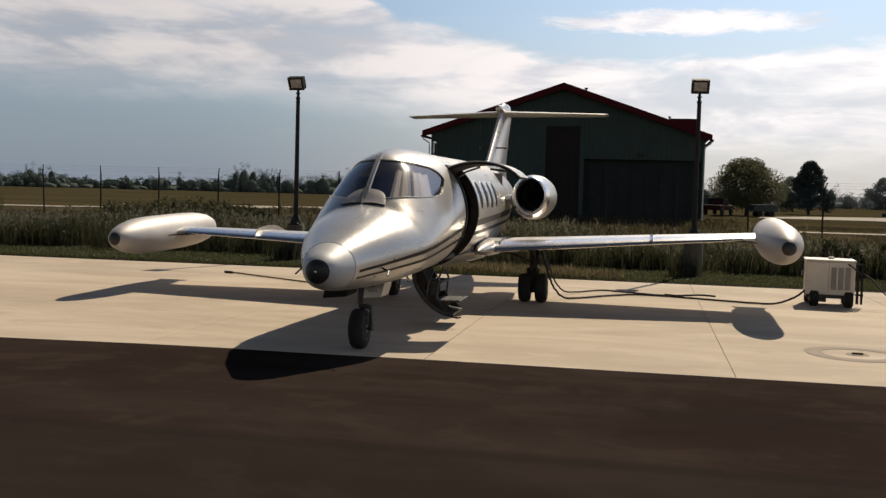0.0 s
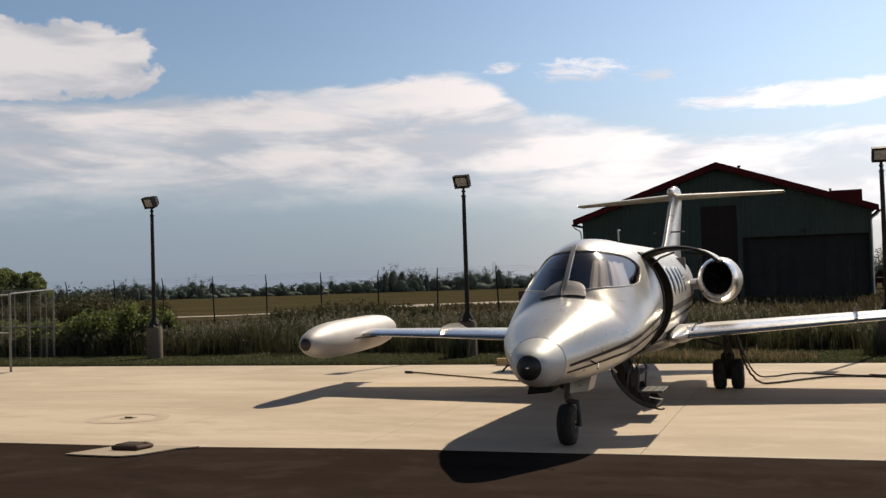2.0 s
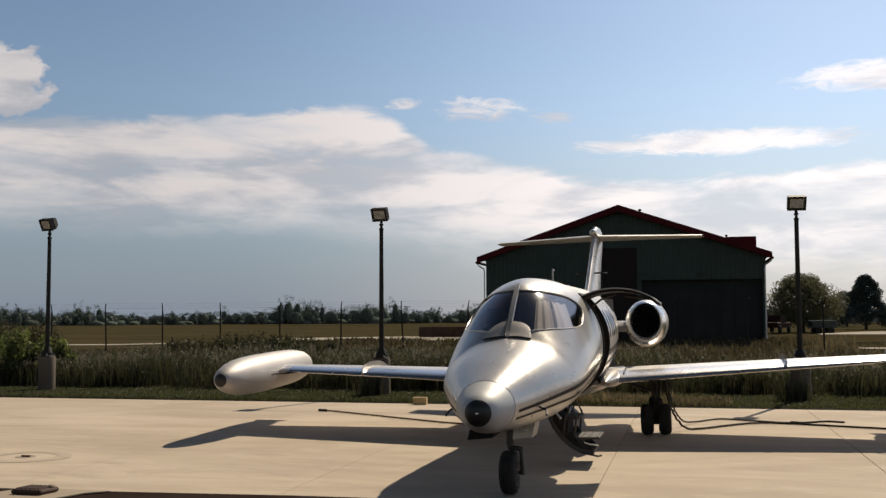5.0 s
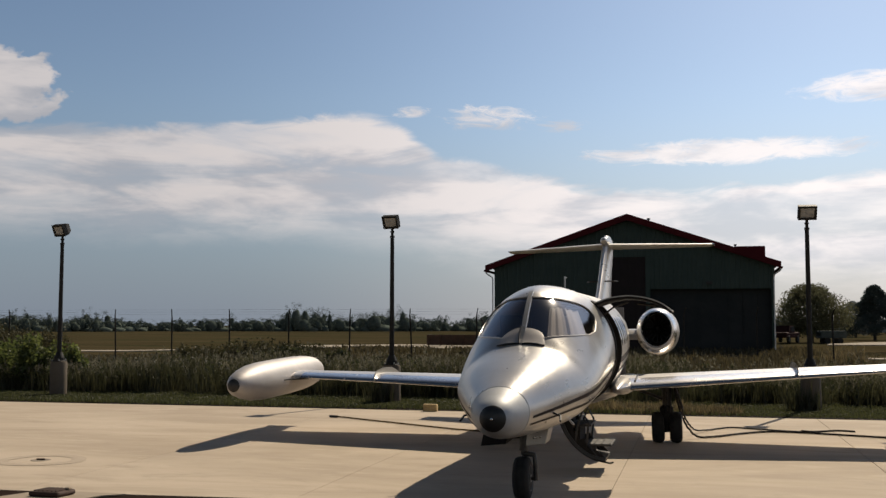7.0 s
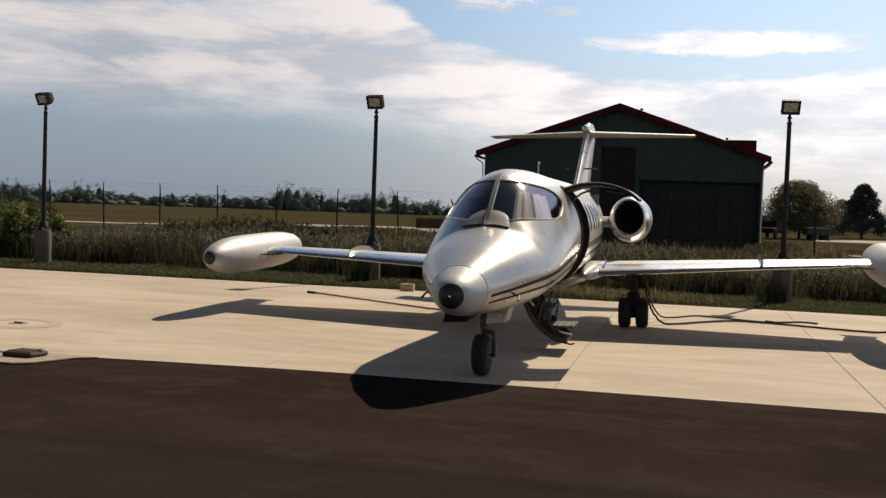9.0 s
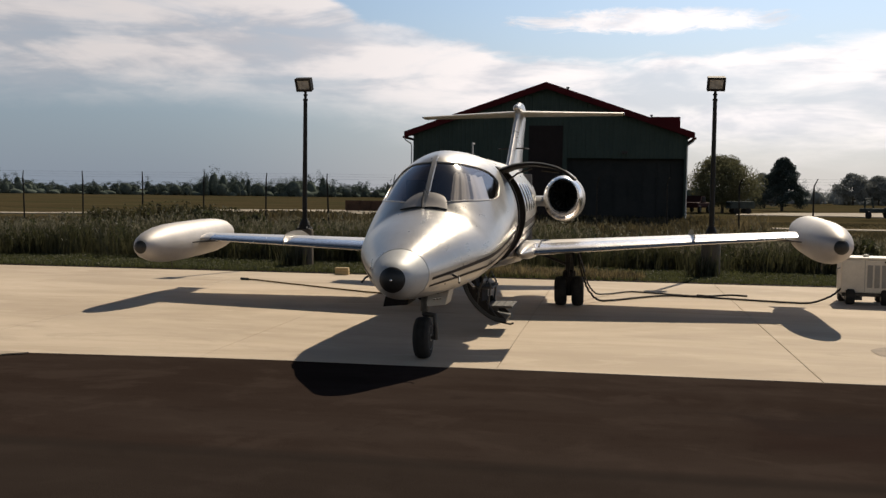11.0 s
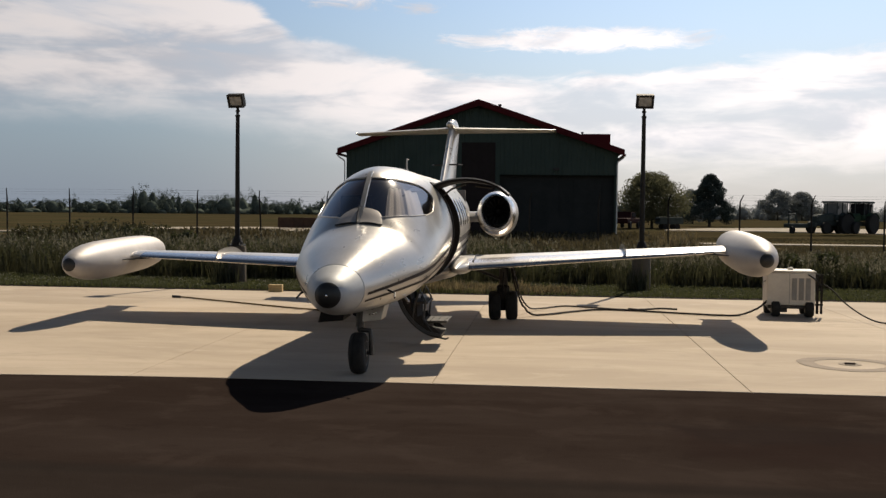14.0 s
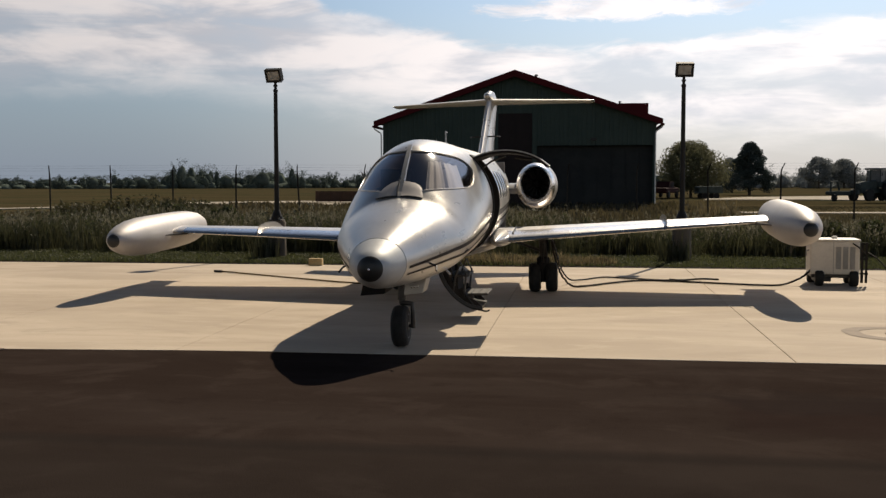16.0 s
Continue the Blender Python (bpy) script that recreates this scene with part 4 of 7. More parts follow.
    wide = part("wide_door", boxed(doors[1][0] - 0.05, doors[1][1] + 0.05, 0.5, 0.6, 0.0, doors[1][2] + 0.1), PITCH_BLACK, t, "recessed black panel for the shaded opening")
    for k in range(8):
        x = doors[1][0] + 0.3 + k * 0.95
        part("door_rib", boxed(x, x + 0.06, 0.45, 0.5, 0.05, doors[1][2]), PITCH_BLACK, wide)
    # roof planes with their red barge boards
    for x0, z0 in ((LX, EZ), (RX, EZ)):
        bm = bmesh.new()
        rings = [[(AX, y, AZ), (x0, y, z0), (x0, y, z0 - 0.1), (AX, y, AZ - 0.1)] for y in (-0.5, DEEP + 0.4)]
        loft(bm, rings)
        bmesh.ops.recalc_face_normals(bm, faces=bm.faces[:])
        part("roof_plane", bm, RED_ROOF, t)
        bm = bmesh.new()
        rings = [[(AX, y, AZ + 0.03), (x0, y, z0 + 0.03), (x0, y, z0 - 0.38), (AX, y, AZ - 0.42)] for y in (-0.56, -0.5)]
        loft(bm, rings)
        bmesh.ops.recalc_face_normals(bm, faces=bm.faces[:])
        part("barge_board", bm, RED_ROOF, t)
        bm = bmesh.new()
        rings = [[(AX, y, AZ - 0.36), (x0, y, z0 - 0.32), (x0, y, z0 - 0.36), (AX, y, AZ - 0.40)] for y in (-0.5, 0.0)]
        loft(bm, rings)
        part("soffit", bm, GREEN_WALL, t)
    part("raised_roof", boxed(4.42, 6.36, 3.0, 9.0, 5.6, 7.28), RED_ROOF, t, "small raised red roof section")
    # gutters and white downpipes at both corners
    for x, s in ((LX, 1), (RX, -1)):
        part("gutter", boxed(x - 0.1, x + 0.1, -0.56, DEEP, EZ - 0.42, EZ - 0.28, 0.03), RED_ROOF, t)
        bm = bmesh.new()
        tube(bm, [(x, -0.45, EZ - 0.4), (x + 0.08 * s, -0.4, EZ - 0.55), (x + 0.42 * s, -0.12, EZ - 0.8), (x + 0.45 * s, -0.1, EZ - 1.0), (x + 0.45 * s, -0.1, 0.1)], 0.045, 8)
        part("downpipe", bm, WHITE_PIPE, t, "white downpipe")
    bm = bmesh.new()
    lathe_z(bm, [(AZ - 0.9, 0.06), (AZ - 0.16, 0.06), (AZ - 0.16, 0.13), (AZ - 0.06, 0.11)], AX + 1.35, 2.0, 10)
    part("roof_vent", bm, DARK_METAL, t)
    bm = bmesh.new()
    lathe_z(bm, [(6.5, 0.06), (7.28, 0.06), (7.28, 0.1), (7.36, 0.09)], 4.35, 2.2, 10)
    part("roof_vent", bm, DARK_METAL, t)
    part("wall_lamp", boxed(2.35, 2.75, -0.25, -0.03, 4.55, 4.75, 0.03), BLACK, t)
    return t


hangar()


# ---- lamp posts on the verge ----
def floodlight(x, y, yaw, label):
    t = thing("street_lamp", label, "lamp post", pose(x, y, 0, 0, 0, yaw), group="floodlight posts")
    bm = bmesh.new()
    rings = []
    for z, r in ((-0.2, 0.215), (0.82, 0.21), (0.86, 0.19)):
        rings.append([(r * math.cos(a), r * math.sin(a), z) for a in [2 * math.pi * i / 28 for i in range(28)]])
    loft(bm, rings)
    part("base", bm, CONCRETE_BASE, t, "round cast concrete base", smooth=True, angle=35)
    bm = bmesh.new()
    box(bm, -0.15, 0.15, -0.15, 0.15, 0.86, 0.885, 0.006)
    lathe_z(bm, [(0.885, 0.135), (0.96, 0.13), (1.03, 0.10), (1.10, 0.07)], 0, 0, 16)
    foot = part("pole_foot", bm, POLE_PAINT, t)
    for sx in (-1, 1):
        for sy in (-1, 1):
            b2 = bmesh.new()
            lathe_z(b2, [(0.885, 0.018), (0.915, 0.018), (0.917, 0.010), (0.935, 0.010)], 0.115 * sx, 0.115 * sy, 8)
            part("anchor_bolt", b2, GALV, foot)
    bm = bmesh.new()
    lathe_z(bm, [(0.9, 0.060), (3.90, 0.046), (3.905, 0.056), (3.95, 0.056), (3.955, 0.034), (4.02, 0.034), (4.025, 0.050), (4.06, 0.050), (4.065, 0.032), (4.13, 0.032), (4.13, 0.05), (4.18, 0.05)], 0, 0, 14)
    part("pole", bm, POLE_PAINT, t, smooth=True, angle=40)
    # square floodlight head tipped down towards the apron
    head = new("lamp_head")
    head.parent = t
    head.matrix_basis = pose(0, 0.0, 4.315, 24, 0, 0) @ Matrix.Diagonal((0.89, 0.89, 0.89, 1.0))
    bm = bmesh.new()
    rings = []
    for y, hx, hz in ((-0.16, 0.215, 0.17), (-0.02, 0.215, 0.17), (0.14, 0.15, 0.11), (0.17, 0.12, 0.08)):
        rings.append([(-hx, y, -hz), (hx, y, -hz), (hx, y, hz), (-hx, y, hz)])
    loft(bm, rings, True, False, True)
    bmesh.ops.recalc_face_normals(bm, faces=bm.faces[:])
    part("housing", bm, POLE_PAINT, head)
    part("back_plate", boxed(-0.205, 0.205, -0.10, -0.09, -0.16, 0.16), POLE_PAINT, head)
    part("lens", boxed(-0.165, 0.165, -0.152, -0.142, -0.12, 0.12, 0.003), LENS_GLASS, head, "pale glass lens")
    bm = bmesh.new()
    for a, b, c, d in ((-0.222, 0.222, 0.125, 0.178), (-0.222, 0.222, -0.178, -0.125), (-0.222, -0.17, -0.125, 0.125), (0.17, 0.222, -0.125, 0.125)):
        box(bm, a, b, -0.175, -0.15, c, d)
    part("lens_frame", bm, POLE_PAINT, head)
    return t


floodlight(-5.30, 12.9, -8, "black floodlight on a dark pole set in a round concrete base")
floodlight(4.15, 13.0, 4, "black floodlight on a dark pole set in a round concrete base")
floodlight(-14.35, 13.0, -14, "black floodlight on a dark pole beside the green scrub")

def box_lamp(x, y):
    t = thing("street_lamp", "dark shoebox lamp on a square pole far along the field", "lamp post", pose(x, y, 0))
    part("pole", boxed(-0.065, 0.065, -0.065, 0.065, -0.1, 4.34, 0.01), POLE_PAINT, t)
    part("arm", boxed(-0.22, -0.065, -0.04, 0.04, 4.24, 4.32), POLE_PAINT, t)
    head = part("lamp_head", boxed(-0.70, -0.20, -0.16, 0.16, 4.19, 4.35, 0.02), POLE_PAINT, t)
    part("lens", boxed(-0.66, -0.24, -0.13, 0.13, 4.178, 4.189), LENS_GLASS, head, "pale glass lens")


box_lamp(-37.9, 30.0)


# ---- wire fence across the field ----
def field_fence():
    t = thing("perimeter_fence", "tall wire fence on dark steel posts with barbed wire arms", "fence")
    bm = bmesh.new()
    lathe_z(bm, [(-0.1, 0.04), (2.18, 0.04), (2.2, 0.02)], 0, 0, 8)
    tube(bm, [(0, 0, 2.15), (0, -0.02, 2.3), (0.10, -0.22, 2.62)], [0.035, 0.03, 0.022], 6)
    me = mesh_of(bm, "post")
    me.materials.append(POST_STEEL)
    x = -24.73 - 3.24 * 8
    rng = random.Random(61)
    while x < 40:
        p = new("post", me)
        p.parent = t
        p.matrix_basis = pose(x, 38.0, 0, rng.gauss(0, 0.8), rng.gauss(0, 0.8), rng.gauss(0, 6))
        x += 3.24
    for z, y in ((2.12, 0), (1.45, 0), (0.75, 0), (2.36, -0.06), (2.48, -0.14), (2.60, -0.21)):
        bm = bmesh.new()
        tube(bm, [(-52 + 4 * k, 38.0 + y, z - 0.02 * (k % 2)) for k in range(24)], 0.0022, 4)
        part("wire", bm, POST_STEEL, t)


field_fence()


# ---- pipe enclosure at the end of the apron ----
def pipe_gate():
    t = thing("pipe_fence", "galvanised pipe fence panels with wire mesh meeting at a corner post", "fence")
    P, F, Q, R = (-15.69, 9.06), (-15.45, 5.4), (-18.55, 14.0), (-25.0, 14.3)

    def pipe(name, a, b, r):
        bm = bmesh.new()
        tube(bm, [a, b], r, 10)
        part(name, bm, GATE_PIPE, t)

    mid = (-16.01, 7.6)
    for (x, y), h in ((P, 1.90), (mid, 1.85), (Q, 2.02), (R, 2.0), (F, 1.84)):
        pipe("post", (x, y, 0.0), (x, y, h), 0.030)
    for z in (1.86, 0.948):
        pipe("rail", (P[0], P[1], z), (mid[0], mid[1], z - 0.03 if z > 1 else z), 0.024)
        pipe("rail", (mid[0], mid[1], z - 0.03 if z > 1 else z), (F[0], F[1], z - 0.04), 0.024)
    pipe("rail", (P[0], P[1], 1.885), (Q[0], Q[1], 2.0), 0.022)
    for z in (2.0, 0.9):
        pipe("rail", (Q[0], Q[1], z), (R[0], R[1], z), 0.022)
    for k in (2, 4):
        f = k / 5
        pipe("upright", (P[0] + (Q[0] - P[0]) * f, P[1] + (Q[1] - P[1]) * f, 0.0), (P[0] + (Q[0] - P[0]) * f, P[1] + (Q[1] - P[1]) * f, 1.90 + 0.1 * f), 0.013)
    for k in range(1, 13):
        f = k / 13
        x, y = Q[0] + (R[0] - Q[0]) * f, Q[1] + (R[1] - Q[1]) * f
        pipe("upright", (x, y, 0.0), (x, y, 1.98), 0.014)
    # thin wires of the mesh on the panels
    for a, b, top in ((Q, R, 1.98),):
        bm = bmesh.new()
        n = max(6, int(math.hypot(b[0] - a[0], b[1] - a[1]) / 0.11))
        for k in range(n + 1):
            f = k / n
            x, y = a[0] + (b[0] - a[0]) * f, a[1] + (b[1] - a[1]) * f
            tube(bm, [(x, y, 0.06), (x, y, top)], 0.0024, 3)
        for k in range(17):
            z = 0.08 + (top - 0.1) * k / 16
            tube(bm, [(a[0], a[1], z), (b[0], b[1], z)], 0.0024, 3)
        tagged(part("mesh_wire", bm, GATE_PIPE, t), kind="stuff")


pipe_gate()


def traffic_cone(x, y):
    t = thing("traffic_cone", "shade-darkened orange-brown traffic cone standing on the concrete", "cone", pose(x, y, 0, 0, 0, 12))
    part("base", boxed(-0.19, 0.19, -0.19, 0.19, 0.0, 0.035, 0.008), RUST, t)
    bm = bmesh.new()
    lathe_z(bm, [(0.035, 0.125), (0.06, 0.10), (0.70, 0.028), (0.72, 0.02)], 0, 0, 24)
    part("body", bm, SHADED_ORANGE, t, smooth=True, angle=45)
    return t


traffic_cone(-14.75, 7.25)


# ---- small things on the apron ----
def timber_chock(x, y):
    t = thing("timber_block", "pale nailed timber block at the edge of the grass", "block", pose(x, y, 0, 0, 0, 4))
    part("plank", boxed(-0.145, 0.145, -0.08, 0.08, 0.0, 0.06, 0.006), WOOD, t)
    part("plank", boxed(-0.145, 0.145, -0.075, 0.075, 0.062, 0.12, 0.006), WOOD, t)
    part("plank", boxed(-0.15, 0.14, -0.07, 0.07, 0.122, 0.15, 0.004), WOOD, t)


timber_chock(-3.7, 10.42)


def cable_thing(name, label, points, radius, wobble=0.0, seed=0, mat=CABLE):
    rng = random.Random(seed)
    pts = curve_points(points, 10)
    pts = [Vector((p.x + rng.gauss(0, wobble), p.y + rng.gauss(0, wobble), p.z)) for p in pts]
    bm = bmesh.new()
    tube(bm, pts, radius, 8)
    return tagged(part(name, bm, mat, smooth=True), label, "cable")


# ---- the jet: x towards its port side, y aft from the nose wheel, z up ----
LEAN = 1.25
jet = thing("business_jet", "silver twin-engine business jet with tip tanks, its cabin door open", "aircraft", pose(0, 0, 0, 0, -LEAN, 0))

TOP = [(-1.48, 0.965), (-1.465, 1.02), (-1.43, 1.065), (-1.36, 1.115), (-1.25, 1.16), (-1.0, 1.25), (-0.6, 1.385), (-0.2, 1.505), (0.05, 1.572), (0.16, 1.612), (0.32, 1.745), (0.55, 1.935), (0.78, 2.10), (0.98, 2.20), (1.2, 2.245), (1.5, 2.282), (2.0, 2.294), (3.0, 2.282), (6.0, 2.29), (8.0, 2.27), (10.0, 2.15), (11.5, 2.0), (12.4, 1.92)]
BOT = [(-1.48, 0.945), (-1.465, 0.89), (-1.43, 0.845), (-1.36, 0.80), (-1.25, 0.765), (-1.0, 0.73), (-0.6, 0.705), (0.0, 0.69), (1.0, 0.69), (2.0, 0.70), (7.0, 0.72), (9.0, 0.98), (11.0, 1.38), (12.4, 1.72)]
MID = [(-1.48, 0.955), (-1.0, 0.985), (-0.2, 1.07), (0.4, 1.14), (1.0, 1.27), (1.6, 1.40), (2.2, 1.48), (7.0, 1.52), (9.0, 1.64), (12.4, 1.82)]
HALF = [(-1.48, 0.012), (-1.465, 0.066), (-1.43, 0.112), (-1.36, 0.165), (-1.25, 0.215), (-1.0, 0.305), (-0.6, 0.457), (-0.2, 0.592), (0.2, 0.708), (0.6, 0.757), (1.0, 0.785), (1.5, 0.815), (2.2, 0.835), (3.4, 0.826), (5.0, 0.78), (7.0, 0.694), (8.5, 0.58), (10.5, 0.36), (12.4, 0.10)]


def along(table, y):
    """A smooth value between the rows of a table."""
    n = len(table)
    y = min(max(y, table[0][0]), table[-1][0])
    k = max(i for i in range(n - 1) if table[i][0] <= y)
    (y0, v0), (y1, v1) = table[k], table[k + 1]
    slope = (v1 - v0) / (y1 - y0)

    def tangent(i):
        if i == 0 or i == n - 1:
            return slope
        a = (table[i][1] - table[i - 1][1]) / (table[i][0] - table[i - 1][0])
        b = (table[i + 1][1] - table[i][1]) / (table[i + 1][0] - table[i][0])
        return 0.0 if a * b <= 0 else 2 * a * b / (a + b)

    h, t = y1 - y0, (y - y0) / (y1 - y0)
    return (2 * t**3 - 3 * t**2 + 1) * v0 + (t**3 - 2 * t**2 + t) * h * tangent(k) + (-2 * t**3 + 3 * t**2) * v1 + (t**3 - t**2) * h * tangent(k + 1)


def skin(y, deg, off=0.0):
    """A place on the fuselage: station and angle (0 port side, 90 top), pushed out by off."""
    a = radians(deg)
    c, s = math.cos(a), math.sin(a)
    mid, half = along(MID, y), along(HALF, y)
    ht = (along(TOP, y) - mid) if s >= 0 else (mid - along(BOT, y))
    if s > 0:
        # the sides lean in towards the roof round the cockpit
        full = min(1.0, max(0.0, (y + 0.35) / 0.85)) * min(1.0, max(0.0, 2.0 - y))
        p = 1.0 + 0.222 * full * full * (3 - 2 * full)
        c, s = math.copysign(abs(c) ** p, c), s**p
    drift = -0.033 * min(1.0, max(0.0, (2.6 - y) / 4.0))
    # the sill swells under the cockpit glass
    sill = max(0.0, 1 - ((y - 1.05) / 0.95) ** 2)
    b = deg if deg <= 90 else 180 - deg
    swell = sill * (0.026 * math.exp(-((b - 8) / 15) ** 2) - 0.016 * math.exp(-((b - 40) / 14) ** 2))
    return Vector(((half + off + swell) * c + drift, y, mid + (ht + off) * s))


# windshield panels: lower and upper edges as station and angle
LOWER = [(0.165, 88.6), (0.23, 76), (0.31, 65), (0.44, 53), (0.66, 40.5), (0.92, 32.6), (1.10, 30.2), (1.24, 29.3)]
UPPER = [(0.82, 88.6), (0.84, 80), (0.92, 70), (1.06, 63), (1.24, 57), (1.44, 50), (1.55, 44), (1.575, 38)]


def edge_at(curve, u):
    f = u * (len(curve) - 1)
    p = curve_points([(a, b, 0) for a, b in curve], 8)
    i = min(int(f * 8), len(p) - 2)
    t = f * 8 - i
    q = p[i] * (1 - t) + p[i + 1] * t
    return q.x, q.y


OUTLINE = [edge_at(LOWER, i / 28) for i in range(29)]
OUTLINE += [(1.389, 31.2), (1.49, 33.2), (1.554, 35.5)]
OUTLINE += [edge_at(UPPER, i / 28) for i in range(28, -1, -1)]


def inside(poly, y, a):
    hit, n = False, len(poly)
    for i in range(n):
        (y0, a0), (y1, a1) = poly[i], poly[(i + 1) % n]
        if (a0 > a) != (a1 > a) and y < (y1 - y0) * (a - a0) / (a1 - a0) + y0:
            hit = not hit
    return hit


DOOR_Y0, DOOR_Y1, DOOR_A0, DOOR_A1 = 2.06, 2.98, -80.0, 48.0


def shell(y0, y1, off, mat, name, label="", flip=False):
    """The fuselage skin between two stations, with the windshield and the doorway cut out."""
    ys = set()
    y = y0
    while y < y1 - 1e-6:
        ys.add(round(y, 4))
        y += 0.0125 if 0.12 <= y < 1.64 else (0.01 if y < -1.40 else 0.05 if y < 3.2 else 0.16)
    ys.add(y1)
    for d in (DOOR_Y0, DOOR_Y1):
        if y0 < d < y1:
            ys = {v for v in ys if abs(v - d) > 0.015} | {d}
    ys = sorted(ys)
    step = 1.0
    n = int(360 / step)
    bm = bmesh.new()
    grid = [[bm.verts.new(skin(v, -90 + step * k, off)) for k in range(n)] for v in ys]
    mask = {}
    for i, v in enumerate(ys):
        for k in range(n):
            a = -90 + step * k
            b = a if a <= 90 else 180 - a
            mask[i, k] = 0.12 < v < 1.66 and 24 < b < 89.4 and inside(OUTLINE, v, b)
    for i in range(len(ys) - 1):
        ym = 0.5 * (ys[i] + ys[i + 1])
        for k in range(n):
            j = (k + 1) % n
            a = -90 + step * (k + 0.5)
            if DOOR_Y0 < ym < DOOR_Y1 and DOOR_A0 < a < DOOR_A1:
                continue
            if mask[i, k] and mask[i, j] and mask[i + 1, k] and mask[i + 1, j]:
                continue
            q = (grid[i][k], grid[i][j], grid[i + 1][j], grid[i + 1][k])
            bm.faces.new(q[::-1] if flip else q)
    bmesh.ops.delete(bm, geom=[v for v in bm.verts if not v.link_faces], context="VERTS")
    return part(name, bm, mat, jet, label, smooth=True, angle=50)


# nose: black tip, pale radome, then the silver body
bm = bmesh.new()
ys = [-1.48, -1.477, -1.474, -1.47, -1.465, -1.458, -1.45, -1.44, -1.43, -1.42]
loft(bm, [[skin(v, 8 * k, 0.003) for k in range(45)] for v in ys], True, True, False)
cap = part("nose_cap", bm, BLACK, jet, "black rubber nose tip", smooth=True)
bm = bmesh.new()
lathe_y(bm, [(-1.492, 0.0), (-1.488, 0.012), (-1.478, 0.014)], -0.033, 0.956, 12, True, False)
part("cap_bolt", bm, CHROME, cap)
bm = bmesh.new()
loft(bm, [[skin(-1.43 + 0.0225 * i, 4 * k, 0.0) for k in range(90)] for i in range(17)], True, True, False)
part("radome", bm, SILVER_PALE, jet, "pale grey-silver nose cone", smooth=True)
bm = bmesh.new()
loft(bm, [[skin(v, 4 * k, o) for k in range(90)] for v, o in ((-1.071, 0.001), (-1.066, -0.003), (-1.06, 0.001))], True, False, False)
part("radome_seam", bm, SILVER_PALE, jet)
body = shell(-1.06, 12.4, 0.0, SILVER, "fuselage", "silver painted fuselage with dust streaks")
shell(-0.3, 7.0, -0.035, LINER, "inner_lining", "beige cabin lining", True)
bm = bmesh.new()
loft(bm, [[skin(12.4, 10 * k, o) for k in range(36)] for o in (0.0, -0.03)], True, False, True)
part("tail_cap", bm, DARK_METAL, jet)
# cabin furniture seen through the glass
part("cabin_floor", boxed(-0.52, 0.52, 0.2, 6.9, 0.86, 0.92), PANEL_BLACK, jet, "dark cabin carpet")
# bulkhead blackened so that the starboard pane stays dark
part("cabin_bulkhead", boxed(-0.56, -0.16, 1.86, 1.90, 0.9, 1.94, 0.01), PANEL_BLACK, jet)
part("aft_bulkhead", boxed(-0.62, 0.62, 6.9, 6.94, 0.9, 2.1, 0.01), LINER, jet)
bm = bmesh.new()
loft(bm, [[(x, 0.30 + 0.16 * (1 - (x / 0.62) ** 2) * -1 + 0.16, 1.545 - 0.10 * (x / 0.62) ** 2) for x in [(-0.52 + 1.04 * k / 16) for k in range(17)]], [(x, 0.98, 1.575 - 0.10 * (x / 0.62) ** 2) for x in [(-0.60 + 1.2 * k / 16) for k in range(17)]]], False)
part("glareshield", bm, GLARE_GREY, jet, "glareshield in a lightened grey")
part("instrument_panel", boxed(-0.58, 0.58, 0.96, 1.0, 1.05, 1.5, 0.01), PANEL_BLACK, jet)


def cockpit_seat(x, mat, lab):
    bm = bmesh.new()
    box(bm, x - 0.22, x + 0.22, 1.02, 1.38, 1.08, 1.22, 0.05, 3)
    rings = []
    for z, hw, y0 in ((1.18, 0.21, 1.24), (1.55, 0.22, 1.30), (1.70, 0.17, 1.32), (1.73, 0.11, 1.325), (1.88, 0.11, 1.335), (1.91, 0.08, 1.335)):
        rings.append([(x - hw, y0 - 0.03, z), (x - hw * 0.7, y0 - 0.06, z), (x + hw * 0.7, y0 - 0.06, z), (x + hw, y0 - 0.03, z), (x + hw, y0 + 0.05, z), (x - hw, y0 + 0.05, z)])
    loft(bm, rings)
    bmesh.ops.recalc_face_normals(bm, faces=bm.faces[:])
    part("pilot_seat", bm, mat, jet, lab, smooth=True, angle=50)


cockpit_seat(0.33, SEAT_CLOTH, "pale cloth pilot seat")
# the starboard seat takes a black that stands in for cockpit gloom
cockpit_seat(-0.33, PANEL_BLACK, "pilot seat darkened to stay unseen")


